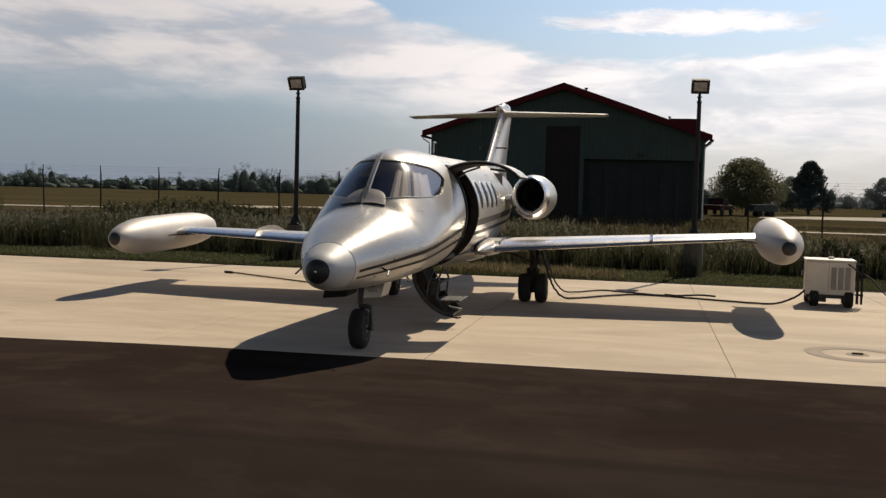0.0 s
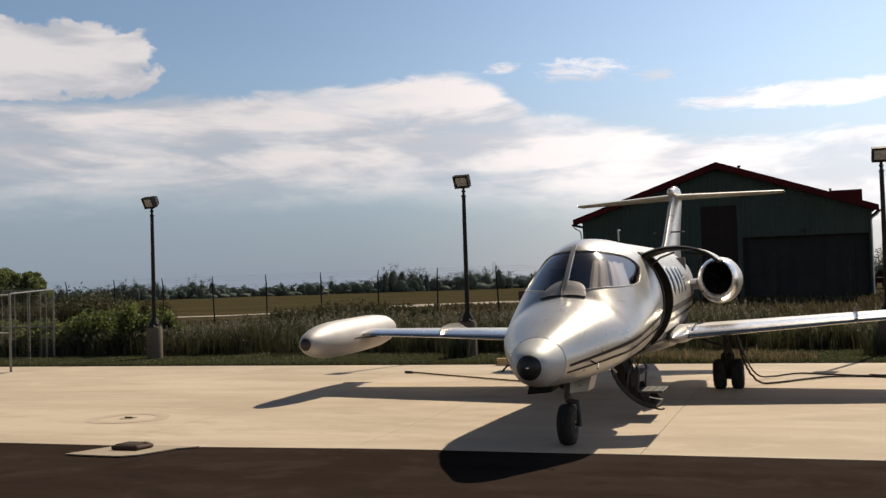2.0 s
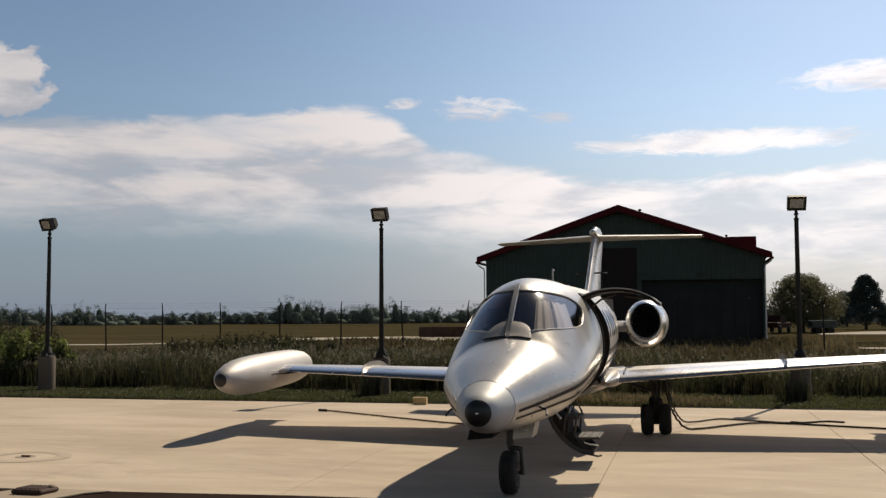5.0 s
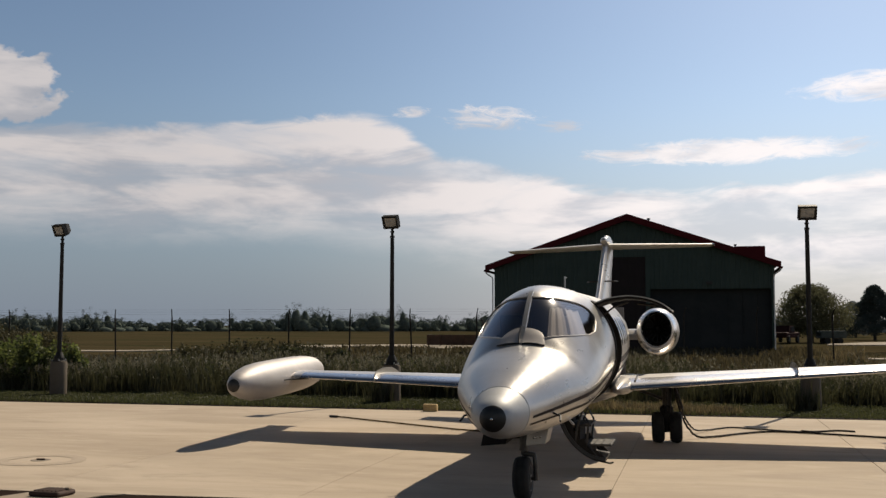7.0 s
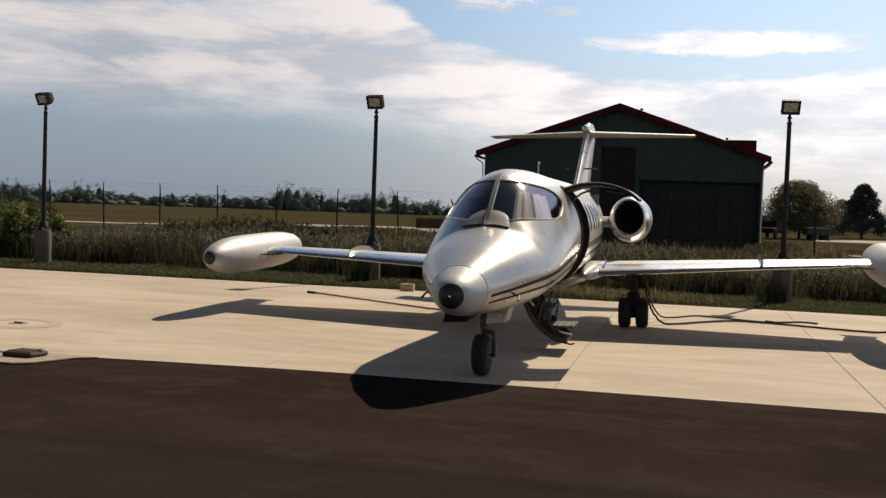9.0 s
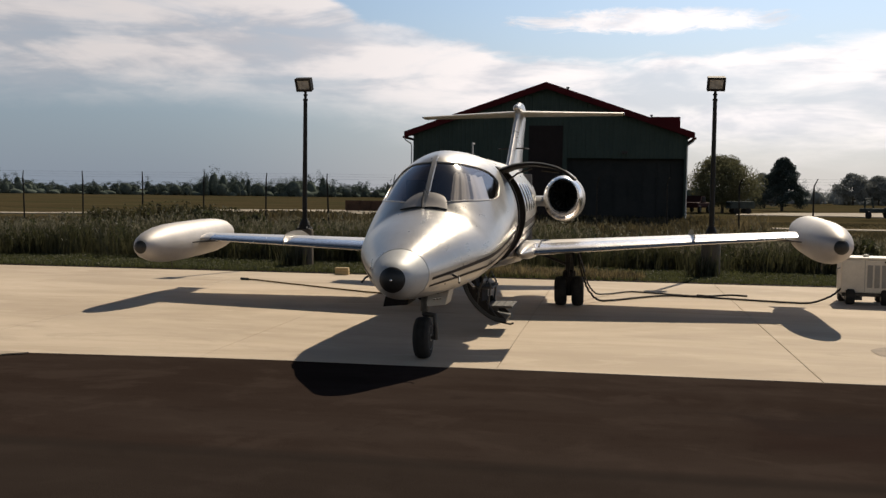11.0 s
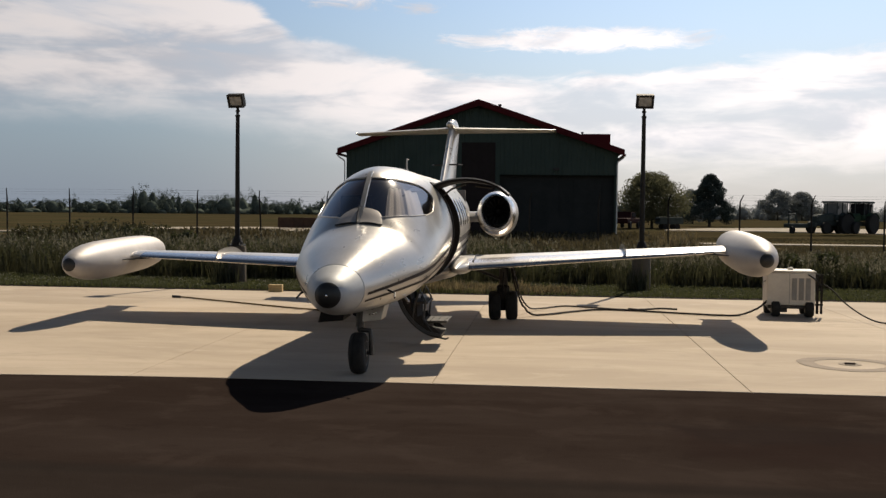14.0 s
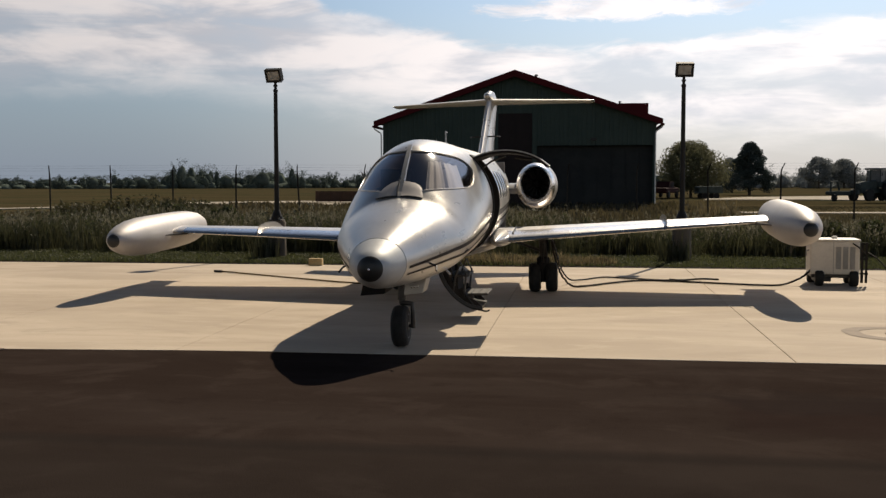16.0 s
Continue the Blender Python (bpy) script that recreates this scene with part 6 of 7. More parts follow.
# ---- engines ----
def engine(side):
    x, z = side * 1.17, 1.725

    def rings(rows):
        """Uneven rings round the engine: station, radius, height of the middle, stretch upwards."""
        bm = bmesh.new()
        loft(bm, [[(x + 0.93 * r * math.cos(2 * math.pi * i / 40), y, mid + up * r * math.sin(2 * math.pi * i / 40)) for i in range(40)] for y, r, mid, up in rows], True, False, False)
        bmesh.ops.recalc_face_normals(bm, faces=bm.faces[:])
        return bm

    bm = rings([(6.55, 0.225, z, 1.1), (6.40, 0.230, z, 1.1), (6.33, 0.242, z - 0.004, 1.1), (6.30, 0.268, z - 0.014, 1.09), (6.305, 0.298, z - 0.024, 1.08), (6.36, 0.325, z - 0.034, 1.07), (6.48, 0.350, z - 0.040, 1.06)])
    lip = part("inlet_lip", bm, POLISHED, jet, "polished engine inlet lip", smooth=True)
    bm = rings([(6.48, 0.350, z - 0.040, 1.06), (6.8, 0.372, z - 0.045, 1.05), (7.3, 0.375, z - 0.045, 1.05), (7.9, 0.348, z - 0.04, 1.03), (8.4, 0.30, z - 0.03, 1.0), (8.7, 0.268, z - 0.025, 0.97), (8.7, 0.25, z - 0.025, 0.97)])
    n = part("nacelle", bm, SILVER, jet, "silver engine nacelle", smooth=True)
    bm = bmesh.new()
    lathe_y(bm, [(6.55, 0.225), (6.9, 0.215), (7.0, 0.215)], x, z, 40, False, True, 0.93, 1.1)
    part("duct", bm, DUCT, n, "dark intake duct", smooth=True, angle=40)
    bm = bmesh.new()
    lathe_y(bm, [(6.70, 0.0), (6.72, 0.03), (6.80, 0.06), (6.95, 0.075)], x, z, 20, False, False)
    part("spinner", bm, DUCT, n, smooth=True)
    for k in range(16):
        a = 2 * math.pi * k / 16
        b = bmesh.new()
        ca, sa = math.cos(a), math.sin(a)
        b.faces.new([b.verts.new(p) for p in ((x + 0.06 * ca, 6.94, z + 0.06 * sa), (x + 0.06 * ca - 0.02 * sa, 6.985, z + 0.06 * sa + 0.02 * ca), (x + 0.212 * ca - 0.05 * sa, 6.985, z + 0.212 * sa + 0.05 * ca), (x + 0.212 * ca, 6.94, z + 0.212 * sa))])
        part("blade", b, DUCT, n)
    bm = bmesh.new()
    lathe_y(bm, [(8.2, 0.22), (8.75, 0.20), (8.78, 0.19)], x, z, 30, True, False)
    part("tail_pipe", bm, DARK_METAL, n, smooth=True)
    # pylon
    bm = bmesh.new()
    loft(bm, [[(side * 0.55, y0, zz), (side * 0.95, y0 + 0.04, zz)] for y0, zz in ((6.60, 1.64), (6.68, 1.705), (7.6, 1.73), (8.5, 1.66), (7.6, 1.54), (6.68, 1.55), (6.60, 1.64))], False)
    bmesh.ops.recalc_face_normals(bm, faces=bm.faces[:])
    part("pylon", bm, SILVER, jet, "silver engine pylon", smooth=True, angle=50)


engine(1)
engine(-1)


# ---- tail ----
def slab_foil(stations, mirror_axis=None):
    """A fin or tailplane from rows of (root point, chord, half thickness), thickness along an axis vector."""
    rings = []
    for p, c, h, ax in stations:
        p, ax = Vector(p), Vector(ax)
        ring = []
        for k in range(11):
            t = 0.5 * (1 - math.cos(math.pi * k / 10))
            w = h * (2.2 * math.sqrt(t) * (1 - t) + 0.35 * t * (1 - t) + 0.02)
            ring.append((t, w))
        up = [p + Vector((0, c * t, 0)) + ax * w for t, w in ring]
        dn = [p + Vector((0, c * t, 0)) - ax * w for t, w in ring]
        rings.append(up + dn[-2:0:-1])
    bm = bmesh.new()
    loft(bm, rings)
    bmesh.ops.recalc_face_normals(bm, faces=bm.faces[:])
    return bm


X = (1, 0, 0)
Z = (0, 0, 1)
part("tail_fin", slab_foil([((0, 8.35, 2.0), 3.7, 0.13, X), ((0, 9.35, 2.45), 2.6, 0.125, X), ((0, 10.2, 2.95), 2.1, 0.115, X), ((0, 10.95, 3.40), 1.75, 0.115, X), ((0, 11.1, 3.62), 1.6, 0.105, X), ((0, 11.3, 3.72), 1.3, 0.06, X)]), SILVER, jet, "swept silver tail fin", smooth=True, angle=60)
bm = bmesh.new()
lathe_y(bm, [(10.62, 0.0), (10.66, 0.05), (10.8, 0.075), (11.2, 0.092), (12.0, 0.08), (12.7, 0.03), (12.8, 0.0)], 0, 3.56, 20, False, False)
part("fin_bullet", bm, SILVER, jet, "rounded fairing on the fin top", smooth=True)
for s in (1, -1):
    tp = part("tailplane", slab_foil([((0.0, 11.05, 3.50), 1.45, 0.055, Z), ((s * 1.1, 11.50, 3.50), 1.12, 0.042, Z), ((s * 2.2, 11.95, 3.50), 0.78, 0.030, Z)]), TAIL_BRIGHTENED, jet, "silver tailplane paled for reflected sky", smooth=True, angle=60)
    bm = bmesh.new()
    lathe_y(bm, [(11.93, 0.0), (11.96, 0.016), (12.3, 0.026), (12.72, 0.012), (12.76, 0.0)], s * 2.215, 3.50, 12, False, False)
    part("tailplane_tip", bm, POLISHED, tp, smooth=True)
    bm = bmesh.new()
    tube(bm, [(s * 0.05, 9.9, 2.68), (s * 0.24, 9.95, 2.68), (s * 0.30, 10.12, 2.68)], 0.017, 6)
    part("nav_antenna", bm, DARK_METAL, jet)

# ---- probes and aerials ----
bm = bmesh.new()
tube(bm, [(0, 3.95, 2.33), (0, 3.96, 2.50)], 0.012, 6)
tube(bm, [(0, 3.96, 2.495), (0, 4.12, 2.49)], 0.010, 6)
part("roof_aerial", bm, SILVER_PALE, jet, "pale bent whip aerial")
for s in (1, -1):
    bm = bmesh.new()
    a = skin(-0.62, -14, 0.0)
    tube(bm, [(s * a.x, a.y, a.z), (s * (a.x + 0.07), a.y - 0.01, a.z - 0.03), (s * (a.x + 0.085), a.y - 0.12, a.z - 0.07)], 0.011, 6)
    part("pitot_probe", bm, BLACK, jet)
    bm = bmesh.new()
    a = skin(0.25, -48, 0.0)
    tube(bm, [(s * a.x, a.y, a.z), (s * (a.x + 0.05), a.y - 0.02, a.z - 0.05), (s * (a.x + 0.06), a.y - 0.15, a.z - 0.05)], 0.012, 6)
    part("static_probe", bm, CHROME, jet)
bm = bmesh.new()
a = skin(1.75, 152, 0.0)
tube(bm, [(a.x, a.y, a.z), (a.x - 0.03, a.y, a.z + 0.05), (a.x - 0.045, a.y, a.z + 0.09)], [0.016, 0.010, 0.006], 6)
part("blade_aerial", bm, BLACK, jet)
bm = bmesh.new()
tube(bm, [(0.9, 4.6, 0.98), (0.92, 5.0, 1.05), (1.06, 5.3, 1.02)], 0.014, 6)
part("fuel_vent", bm, BLACK, jet)


# ---- landing gear ----
def wheel(parent, x, y, z, r, half, spokes=6):
    bm = bmesh.new()
    prof = [(-half, r * 0.60), (-half * 1.02, r * 0.78), (-half * 0.86, r * 0.93), (-half * 0.5, r * 0.995), (-half * 0.46, r * 0.975), (-half * 0.40, r), (0, r), (half * 0.40, r), (half * 0.46, r * 0.975), (half * 0.5, r * 0.995), (half * 0.86, r * 0.93), (half * 1.02, r * 0.78), (half, r * 0.60)]
    rings = [[(x + px, y + pr * math.cos(2 * math.pi * i / 36), z + pr * math.sin(2 * math.pi * i / 36)) for i in range(36)] for px, pr in prof]
    loft(bm, rings)
    bmesh.ops.recalc_face_normals(bm, faces=bm.faces[:])
    w = part("wheel", bm, RUBBER, parent, "worn black tyre", smooth=True, angle=50)
    for s in (-1, 1):
        bm = bmesh.new()
        lathe_x(bm, [(x + s * half * 0.9, r * 0.60), (x + s * half * 1.04, r * 0.58), (x + s * half * 0.72, r * 0.46), (x + s * half * 0.70, r * 0.2), (x + s * half * 1.05, r * 0.18), (x + s * half * 1.06, 0.004)], y, z, 28)
        bmesh.ops.recalc_face_normals(bm, faces=bm.faces[:])
        part("rim", bm, STRUT, w, smooth=True, angle=35)
    return w


nose_gear = part("nose_strut", tube(bmesh.new(), [(0.02, 0.06, 0.95), (0.0, 0.03, 0.50)], 0.045, 14), DARK_METAL, jet, "nose gear leg", smooth=True, angle=40)
wheel(nose_gear, -0.01, 0.0, 0.222, 0.222, 0.083)
bm = bmesh.new()
tube(bm, [(0, 0.03, 0.52), (0, 0.02, 0.46)], 0.03, 12)
tube(bm, [(-0.01, 0.02, 0.475), (0.115, 0.01, 0.46), (0.125, 0.0, 0.36), (0.125, 0.0, 0.20)], [0.03, 0.028, 0.024, 0.026], 10)
tube(bm, [(0.13, 0, 0.222), (-0.1, 0, 0.222)], 0.02, 10)
part("fork", bm, DARK_METAL, nose_gear, smooth=True, angle=50)
bm = bmesh.new()
tube(bm, [(0, 0.08, 0.8), (0, 0.2, 0.66), (0, 0.06, 0.53)], 0.016, 6)
part("torque_link", bm, DARK_METAL, nose_gear)
bm = bmesh.new()
tube(bm, [(0, 0.05, 0.62), (0, 0.6, 0.82)], 0.022, 8)
part("drag_brace", bm, DARK_METAL, nose_gear)
# gear doors: silver one by the leg with its lamps, shade-blackened one across
bm = bmesh.new()
loft(bm, [[(0.005, 0.02, 0.715), (0.03, 0.0, 0.555), (0.235, 0.0, 0.575), (0.275, 0.02, 0.73)], [(0.005, 0.36, 0.715), (0.03, 0.34, 0.555), (0.235, 0.34, 0.575), (0.275, 0.36, 0.73)]])
bmesh.ops.recalc_face_normals(bm, faces=bm.faces[:])
bmesh.ops.bevel(bm, geom=bm.edges[:], offset=0.008, segments=2, affect="EDGES", profile=0.5)
gd = part("gear_door", bm, SILVER, jet, "silver nose gear door with landing lamps")
for k in range(3):
    part("landing_lamp", lathe_y(bmesh.new(), [(-0.012, 0.0), (-0.010, 0.012), (0.008, 0.014)], 0.115 + 0.033 * k, 0.640 + 0.004 * k, 10, False, True), CHROME, gd)
bm = bmesh.new()
loft(bm, [[(-0.42, 0.1, 0.73), (-0.16, 0.1, 0.72), (-0.20, 0.1, 0.56), (-0.47, 0.1, 0.54)], [(-0.42, 0.55, 0.73), (-0.16, 0.55, 0.72), (-0.20, 0.55, 0.57), (-0.47, 0.55, 0.55)]])
bmesh.ops.recalc_face_normals(bm, faces=bm.faces[:])
part("gear_door", bm, SEAL_AND_SHADE, jet, "open gear door blackened for shade")
# thin black plate standing in for the shaded wheel well opening
part("wheel_well", boxed(-0.16, 0.16, 0.0, 0.9, 0.69, 0.70), BLACK, jet)


def main_gear(side):
    x = 1.30 if side > 0 else -1.20
    dz = -x * math.sin(radians(LEAN))
    leg = part("main_strut", tube(bmesh.new(), [(x + side * 0.02, 5.72, 0.98), (x, 5.76, 0.30 + dz)], [0.085, 0.06], 14), DARK_METAL, jet, "main gear leg", smooth=True, angle=40)
    for o in (-0.135, 0.135):
        wheel(leg, x + o, 5.76, 0.235 + dz, 0.235, 0.092)
    bm = bmesh.new()
    tube(bm, [(x - 0.2, 5.76, 0.228 + dz), (x + 0.2, 5.76, 0.228 + dz)], 0.028, 10)
    lathe_z(bm, [(0.16 + dz, 0.05), (0.30 + dz, 0.07), (0.38 + dz, 0.10), (0.54 + dz, 0.105), (0.58 + dz, 0.06)], x, 5.74, 14)
    part("axle", bm, SEAL_AND_SHADE, leg, smooth=True, angle=40)
    bm = bmesh.new()
    tube(bm, [(x, 5.70, 0.42), (x, 5.50, 0.55), (x + side * 0.01, 5.66, 0.74)], 0.018, 6)
    part("torque_link", bm, DARK_METAL, leg)
    bm = bmesh.new()
    tube(bm, [(x, 5.74, 0.62), (x - side * 0.55, 5.7, 0.84)], 0.026, 8)
    part("side_brace", bm, DARK_METAL, leg)
    bm = bmesh.new()
    loft(bm, [[(x + side * 0.10, 5.55, 0.94), (x + side * 0.10, 6.0, 0.94), (x + side * 0.24, 5.95, 0.50), (x + side * 0.24, 5.66, 0.50)], [(x + side * 0.115, 5.55, 0.94), (x + side * 0.115, 6.0, 0.94), (x + side * 0.255, 5.95, 0.50), (x + side * 0.255, 5.66, 0.50)]])
    bmesh.ops.recalc_face_normals(bm, faces=bm.faces[:])
    part("leg_door", bm, SEAL_AND_SHADE, leg, "dark gear leg door")
    bm = bmesh.new()
    tube(bm, curve_points([(x + side * 0.03, 5.68, 0.85), (x + side * 0.07, 5.66, 0.55), (x + side * 0.04, 5.68, 0.32)], 6), 0.009, 6)
    part("brake_hose", bm, BLACK, leg)


main_gear(1)
main_gear(-1)


# ---- ground power cart ----
def power_cart():
    t = thing("ground_power_cart", "white wheeled ground power cart with louvred side on the apron", "power cart", pose(6.15, 7.50, 0, 0, 0, -6))
    body = part("cabinet", boxed(-0.37, 0.42, -0.30, 0.42, 0.20, 0.76, 0.02, 2), CART_WHITE, t, "white enamel cabinet")
    part("lid", boxed(-0.385, 0.435, -0.315, 0.435, 0.762, 0.79, 0.01), CART_WHITE, t, "white lid")
    bm = bmesh.new()
    lathe_z(bm, [(0.79, 0.05), (0.82, 0.05), (0.835, 0.03)], 0.05, 0.05, 12)
    part("filler_cap", bm, CART_WHITE, t)
    for k in range(3):
        x = 0.08 + 0.112 * k
        pan = part("louvre_panel", boxed(x - 0.042, x + 0.042, -0.306, -0.298, 0.29, 0.67, 0.003), CART_GREY, body, "grey louvre panel")
        for j in range(11):
            z = 0.305 + 0.033 * j
            bm = bmesh.new()
            loft(bm, [[(x + sx * 0.037, -0.306, z), (x + sx * 0.037, -0.318, z - 0.006), (x + sx * 0.037, -0.306, z + 0.016)] for sx in (-1, 1)])
            bmesh.ops.recalc_face_normals(bm, faces=bm.faces[:])
            part("louvre", bm, CART_GREY, pan)
    part("front_seam", boxed(-0.005, 0.005, -0.303, -0.297, 0.22, 0.75), CART_GREY, body)
    part("skirt", boxed(-0.35, 0.40, -0.27, 0.39, 0.14, 0.20, 0.01), DARK_METAL, t)
    part("axle_box", boxed(-0.30, -0.02, -0.22, 0.30, 0.07, 0.14, 0.01), BLACK, t)
    for x, y in ((-0.22, -0.26), (0.33, -0.26), (-0.28, 0.36), (0.33, 0.36)):
        bm = bmesh.new()
        lathe_x(bm, [(x - 0.07, 0.06), (x - 0.07, 0.115), (x - 0.045, 0.135), (x + 0.045, 0.135), (x + 0.07, 0.115), (x + 0.07, 0.06)], y, 0.135, 24)
        bmesh.ops.recalc_face_normals(bm, faces=bm.faces[:])
        w = part("wheel", bm, RUBBER, t, smooth=True, angle=40)
        bm = bmesh.new()
        lathe_x(bm, [(x - 0.075, 0.02), (x - 0.07, 0.06), (x + 0.07, 0.06), (x + 0.075, 0.02)], y, 0.135, 16)
        bmesh.ops.recalc_face_normals(bm, faces=bm.faces[:])
        part("hub", bm, DARK_METAL, w)
    bm = bmesh.new()
    box(bm, 0.445, 0.485, -0.24, -0.20, 0.06, 0.74)
    box(bm, 0.515, 0.55, -0.24, -0.20, 0.06, 0.74)
    for z in (0.2, 0.45, 0.7):
        box(bm, 0.43, 0.56, -0.235, -0.205, z, z + 0.03)
    part("tow_bar", bm, SEAL_AND_SHADE, t, "folded black tow bar")
    bm = bmesh.new()
    tube(bm, [(-0.37, -0.1, 0.60), (-0.42, -0.1, 0.58), (-0.42, -0.1, 0.50)], 0.012, 6)
    part("grab_handle", bm, GALV, t)
    bm = bmesh.new()
    tube(bm, curve_points([(0.30, -0.31, 0.73), (0.40, -0.36, 0.66), (0.50, -0.30, 0.56)], 6), 0.012, 6)
    part("lead", bm, CABLE, t)


power_cart()

cable_thing("power_cable", "thick black power cable from the cart to the jet", [(5.80, 7.30, 0.30), (5.62, 7.2, 0.16), (5.30, 7.12, 0.03), (4.9, 7.05, 0.022), (4.3, 7.25, 0.022), (3.5, 7.55, 0.022), (2.9, 7.6, 0.022), (2.4, 7.1, 0.022), (1.98, 6.55, 0.022), (1.74, 6.4, 0.04), (1.58, 6.3, 0.22), (1.47, 6.25, 0.5), (1.40, 6.2, 0.88)], 0.017, 0.006, 71)
cable_thing("power_cable", "black lead lying in loose curves by the main wheels", [(3.9, 8.0, 0.02), (3.4, 7.75, 0.02), (2.8, 8.0, 0.02), (2.3, 8.2, 0.02), (1.9, 7.6, 0.025), (1.68, 7.0, 0.1), (1.52, 6.6, 0.4), (1.43, 6.4, 0.86)], 0.014, 0.006, 72)
cable_thing("power_cable", "short black cable end lying on the concrete", [(4.35, 8.05, 0.016), (4.05, 8.15, 0.016), (3.7, 7.85, 0.016), (3.45, 7.7, 0.04)], 0.016, 0.006, 73)
cable_thing("ground_cable", "black braided cable stretched across the concrete", [(-5.17, 8.52, 0.02), (-4.9, 8.42, 0.02), (-4.2, 7.95, 0.02), (-3.2, 7.3, 0.02), (-2.2, 6.68, 0.02), (-1.4, 6.4, 0.02), (-1.1, 6.2, 0.03)], 0.014, 0.004, 74, BRAID)
tagged(part("cable_plug", tube(bmesh.new(), [(-5.26, 8.55, 0.024), (-5.08, 8.49, 0.024)], 0.024, 10), BLACK), "black plug at the cable's end on the concrete", "plug")
cable_thing("supply_cable", "thin black cable trailing away from the cart", [(6.66, 7.24, 0.58), (6.80, 7.1, 0.48), (6.95, 6.85, 0.28), (7.2, 6.5, 0.08), (7.5, 6.25, 0.014), (8.4, 5.9, 0.014), (9.8, 6.3, 0.014)], 0.013, 0.002, 75)


# ---- machines and clutter in the distance ----
def tractor(x, y, yaw, label, paint, glass, roof):
    t = thing("farm_tractor", label, "tractor", pose(x, y, 0.12, 0, 0, yaw), group="parked tractors")
    part("chassis", boxed(-0.32, 0.32, -2.0, 1.1, 0.65, 1.05, 0.04), MACHINE_DARK, t)
    bm = bmesh.new()
    loft(bm, [[(-0.36 * k, y0, 1.05), (0.36 * k, y0, 1.05), (0.38 * k, y0, z1 - 0.14), (0.28 * k, y0, z1), (-0.28 * k, y0, z1), (-0.38 * k, y0, z1 - 0.14)] for y0, k, z1 in ((-2.15, 0.8, 1.48), (-2.0, 0.95, 1.58), (-1.0, 1.0, 1.68), (-0.2, 1.08, 1.76))])
    bmesh.ops.recalc_face_normals(bm, faces=bm.faces[:])
    bonnet = part("bonnet", bm, paint, t)
    part("grille", boxed(-0.24, 0.24, -2.17, -2.14, 1.08, 1.42), MACHINE_DARK, bonnet)
    for sx in (-0.28, 0.28):
        part("headlight", boxed(sx - 0.07, sx + 0.07, -2.13, -2.09, 1.40, 1.50, 0.01), MACHINE_GREY, bonnet)
    part("front_weight", boxed(-0.4, 0.4, -2.5, -2.2, 0.55, 0.95, 0.06, 2), MACHINE_DARK, t)
    cab = part("cab", boxed(-0.72, 0.72, -0.2, 1.2, 1.15, 1.62, 0.05), paint, t)
    for sx in (-0.72, 0.66):
        for sy in (-0.18, 0.5, 1.1):
            part("pillar", boxed(sx, sx + 0.06, sy, sy + 0.06, 1.62, 2.62), MACHINE_DARK, cab)
    part("window", boxed(-0.64, 0.64, -0.13, 1.10, 1.62, 2.60), glass, cab)
    part("roof", boxed(-0.82, 0.82, -0.35, 1.3, 2.62, 2.80, 0.07, 3), roof, cab)
    for sx in (-0.6, 0.6):
        part("work_lamp", boxed(sx - 0.07, sx + 0.07, -0.40, -0.33, 2.66, 2.76, 0.01), MACHINE_GREY, cab)
        part("mirror", boxed(sx * 1.65 - 0.04, sx * 1.65 + 0.04, -0.34, -0.30, 2.1, 2.4, 0.01), MACHINE_DARK, cab)
        bm = bmesh.new()
        loft(bm, [[(sx * 1.55 + e, 0.7 + 0.98 * math.cos(a), 0.85 + 0.98 * math.sin(a)) for e in (-0.22, 0.22)] for a in [radians(25 + 14 * k) for k in range(9)]], False)
        part("mudguard", bm, paint, t)
    for sx, sy, r, w in ((-0.95, 0.7, 0.85, 0.22), (0.95, 0.7, 0.85, 0.22), (-0.8, -1.6, 0.52, 0.15), (0.8, -1.6, 0.52, 0.15)):
        bm = bmesh.new()
        lathe_x(bm, [(sx - w, r * 0.55), (sx - w, r * 0.9), (sx - w * 0.7, r), (sx + w * 0.7, r), (sx + w, r * 0.9), (sx + w, r * 0.55)], sy, r, 26)
        bmesh.ops.recalc_face_normals(bm, faces=bm.faces[:])
        wh = part("wheel", bm, RUBBER, t)
        bm = bmesh.new()
        lathe_x(bm, [(sx - w * 0.8, r * 0.1), (sx - w * 0.6, r * 0.56), (sx + w * 0.6, r * 0.56), (sx + w * 0.8, r * 0.1)], sy, r, 16)
        part("rim", bm, paint, wh)
    bm = bmesh.new()
    tube(bm, [(0.3, -0.9, 1.6), (0.3, -0.9, 2.5), (0.34, -0.94, 2.62)], 0.045, 8)
    part("exhaust", bm, MACHINE_DARK, t)


tractor(26.3, 80, -55, "dark tractor with a pale glazed cab parked on gravel", MACHINE_DARK, CAB_GLASS, CAB_GLASS)
tractor(28.9, 81.5, -48, "dark green tractor with a flat cab roof parked on gravel", MACHINE_GREEN, PANE_DARK, MACHINE_DARK)


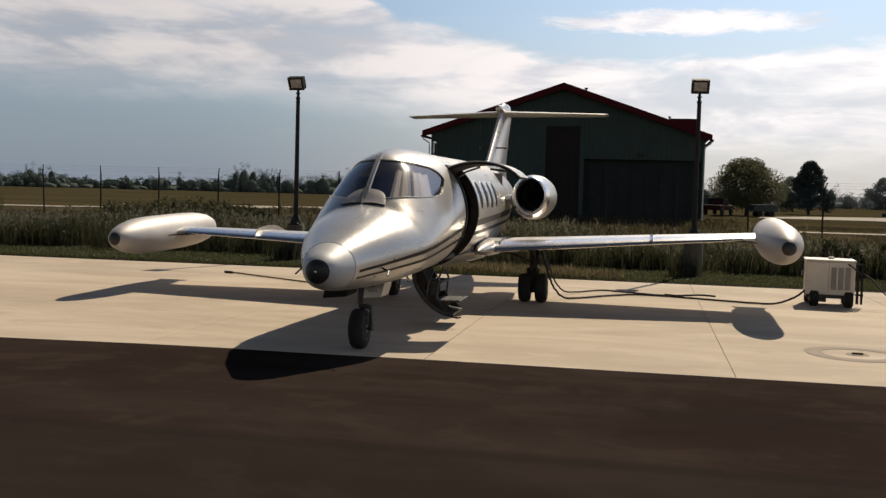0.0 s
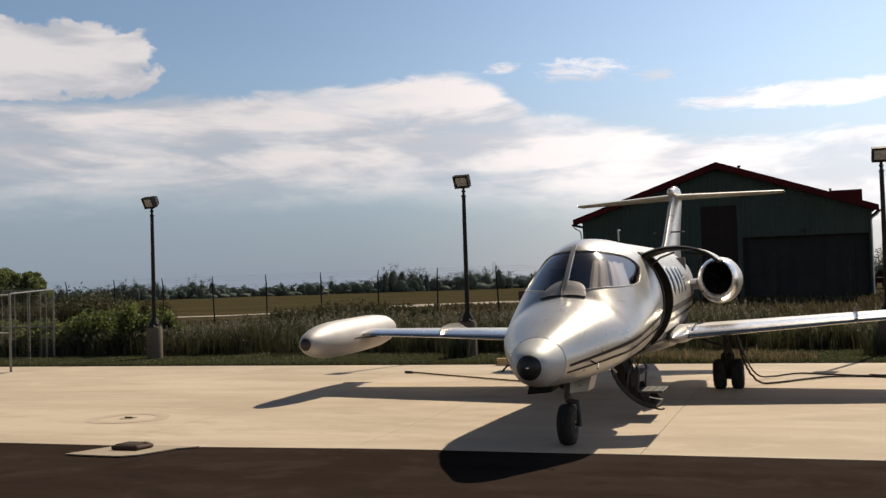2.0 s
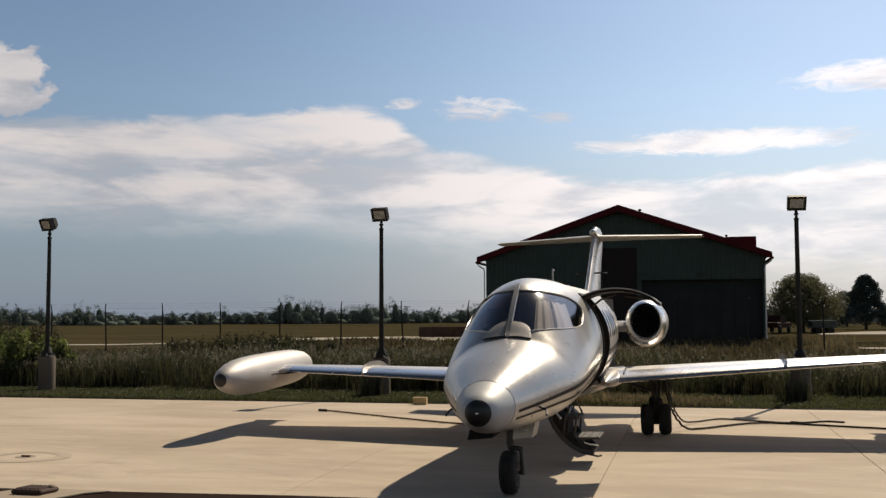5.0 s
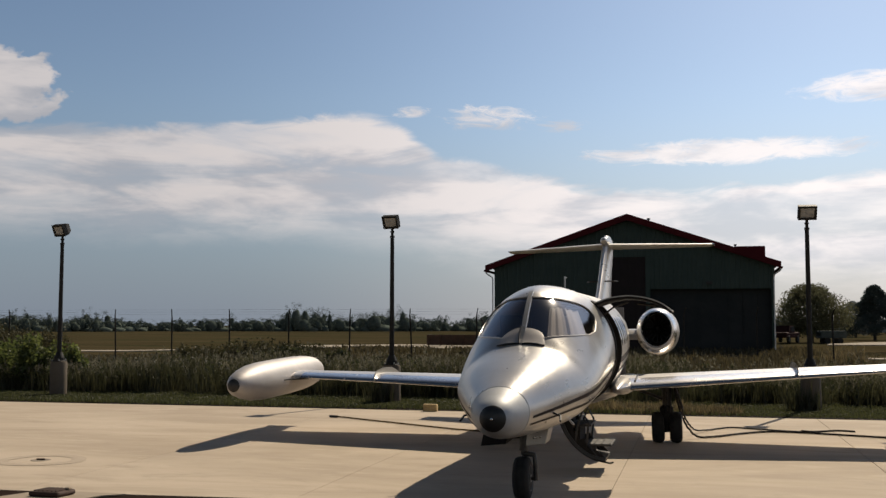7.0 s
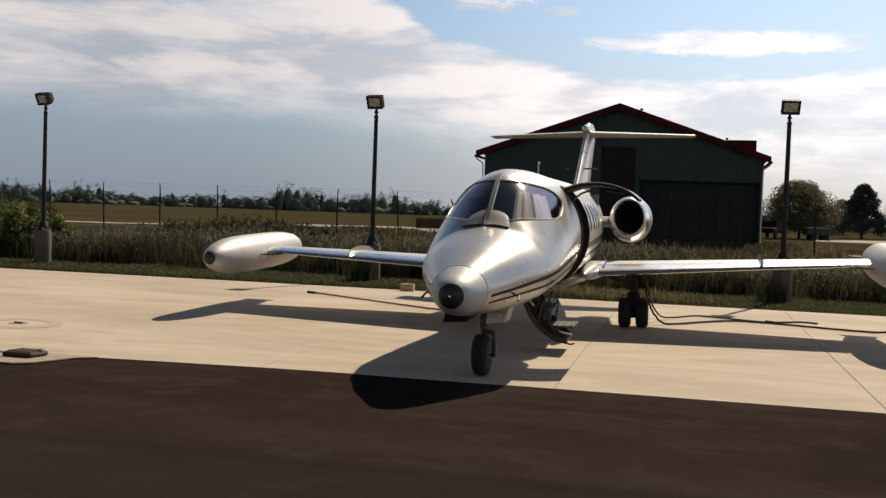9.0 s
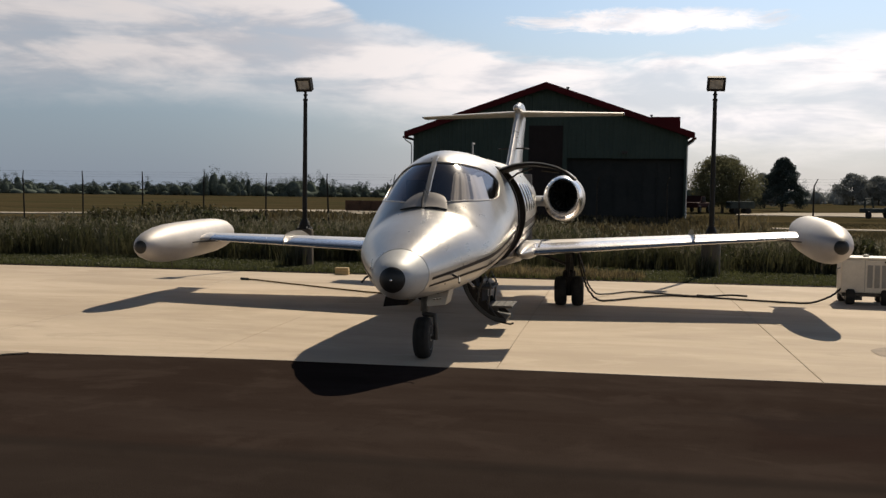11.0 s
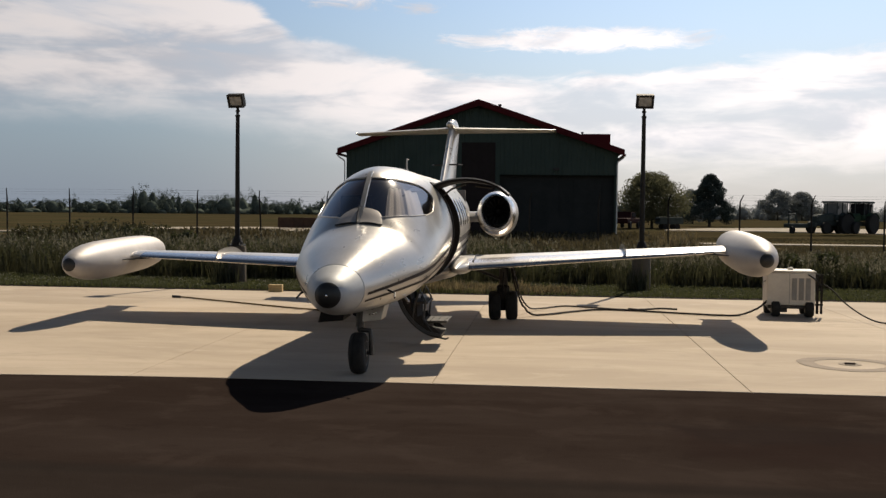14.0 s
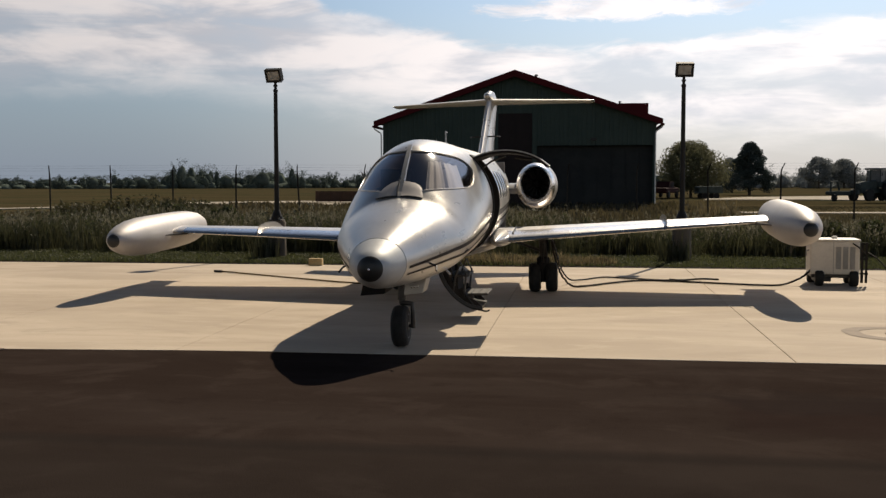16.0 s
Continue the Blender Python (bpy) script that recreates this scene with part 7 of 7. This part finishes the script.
def implement(x, y):
    t = thing("farm_implement", "low dark mower hitched on small wheels", "farm machine", pose(x, y, 0.12, 0, 0, 20))
    part("deck", boxed(-1.0, 1.0, -0.5, 0.5, 0.5, 0.85, 0.06), MACHINE_DARK, t)
    bm = bmesh.new()
    tube(bm, [(-0.8, 0, 0.8), (-0.8, 0, 1.6), (-0.2, 0, 1.65), (0.0, 0, 0.9)], 0.08, 8)
    part("hoop", bm, MACHINE_DARK, t)
    for s in (-0.9, 0.9):
        bm = bmesh.new()
        lathe_x(bm, [(s - 0.1, 0.1), (s - 0.1, 0.3), (s + 0.1, 0.3), (s + 0.1, 0.1)], -0.7, 0.3, 18)
        part("wheel", bm, RUBBER, t)


implement(23.2, 79)


def feed_trough(x, y):
    t = thing("steel_trough", "long rusty brown steel trough on the gravel", "trough", pose(x, y, 0.05))
    for a, b, c, d in ((-3.2, 3.2, -0.6, -0.55), (-3.2, 3.2, 0.55, 0.6), (-3.2, -3.15, -0.55, 0.55), (3.15, 3.2, -0.55, 0.55)):
        part("side", boxed(a, b, c, d, 0.1, 0.95), RUST, t)
    for k in range(7):
        part("rib", boxed(-3.05 + k, -2.97 + k, -0.66, -0.605, 0.0, 0.98), RUST, t)
    part("floor_plate", boxed(-3.15, 3.15, -0.55, 0.55, 0.08, 0.1), RUST, t)


feed_trough(-17.4, 75)


def flat_trailer(x, y):
    t = thing("farm_trailer", "low dark green farm trailer parked on the grass", "trailer", pose(x, y, 0.0, 0, 0, 8))
    part("bed", boxed(-1.25, 1.25, -0.9, 0.9, 0.55, 0.72, 0.02), MACHINE_DARK, t)
    part("side_board", boxed(-1.25, 1.25, -0.93, -0.90, 0.6, 1.25, 0.01), MACHINE_DARK, t)
    part("side_board", boxed(-1.25, 1.25, 0.90, 0.93, 0.6, 1.25, 0.01), MACHINE_DARK, t)
    part("tarpaulin", boxed(-1.2, 1.2, -0.88, 0.88, 1.1, 1.3, 0.06, 2), MACHINE_DARK, t, "dark sheet over the load")
    for s in (-0.6, 0.6):
        for v in (-0.95, 0.95):
            bm = bmesh.new()
            lathe_y(bm, [(v - 0.1, 0.1), (v - 0.1, 0.3), (v + 0.1, 0.3), (v + 0.1, 0.1)], s, 0.3, 18)
            part("wheel", bm, RUBBER, t)


flat_trailer(15.0, 100)


def pickup(x, y, yaw):
    t = thing("pickup_truck", "dark red pickup truck parked half behind the hangar", "truck", pose(x, y, 0.1, 0, 0, yaw))
    part("body", boxed(-2.5, 2.5, -0.9, 0.9, 0.5, 1.05, 0.12, 2), MACHINE_RED, t)
    bm = bmesh.new()
    loft(bm, [[(-1.3, -0.85, 1.05), (0.9, -0.85, 1.05), (0.9, 0.85, 1.05), (-1.3, 0.85, 1.05)], [(-0.7, -0.75, 1.7), (0.7, -0.75, 1.7), (0.7, 0.75, 1.7), (-0.7, 0.75, 1.7)]])
    part("cab", bm, MACHINE_RED, t)
    part("side_window", boxed(-0.62, 0.6, -0.86, -0.80, 1.12, 1.6), PANE_DARK, t)
    for sx in (-1.6, 1.6):
        for sy in (-0.85, 0.85):
            bm = bmesh.new()
            lathe_y(bm, [(sy - 0.12, 0.12), (sy - 0.12, 0.36), (sy + 0.12, 0.36), (sy + 0.12, 0.12)], sx, 0.36, 20)
            part("wheel", bm, RUBBER, t)


pickup(10.4, 99, 70)
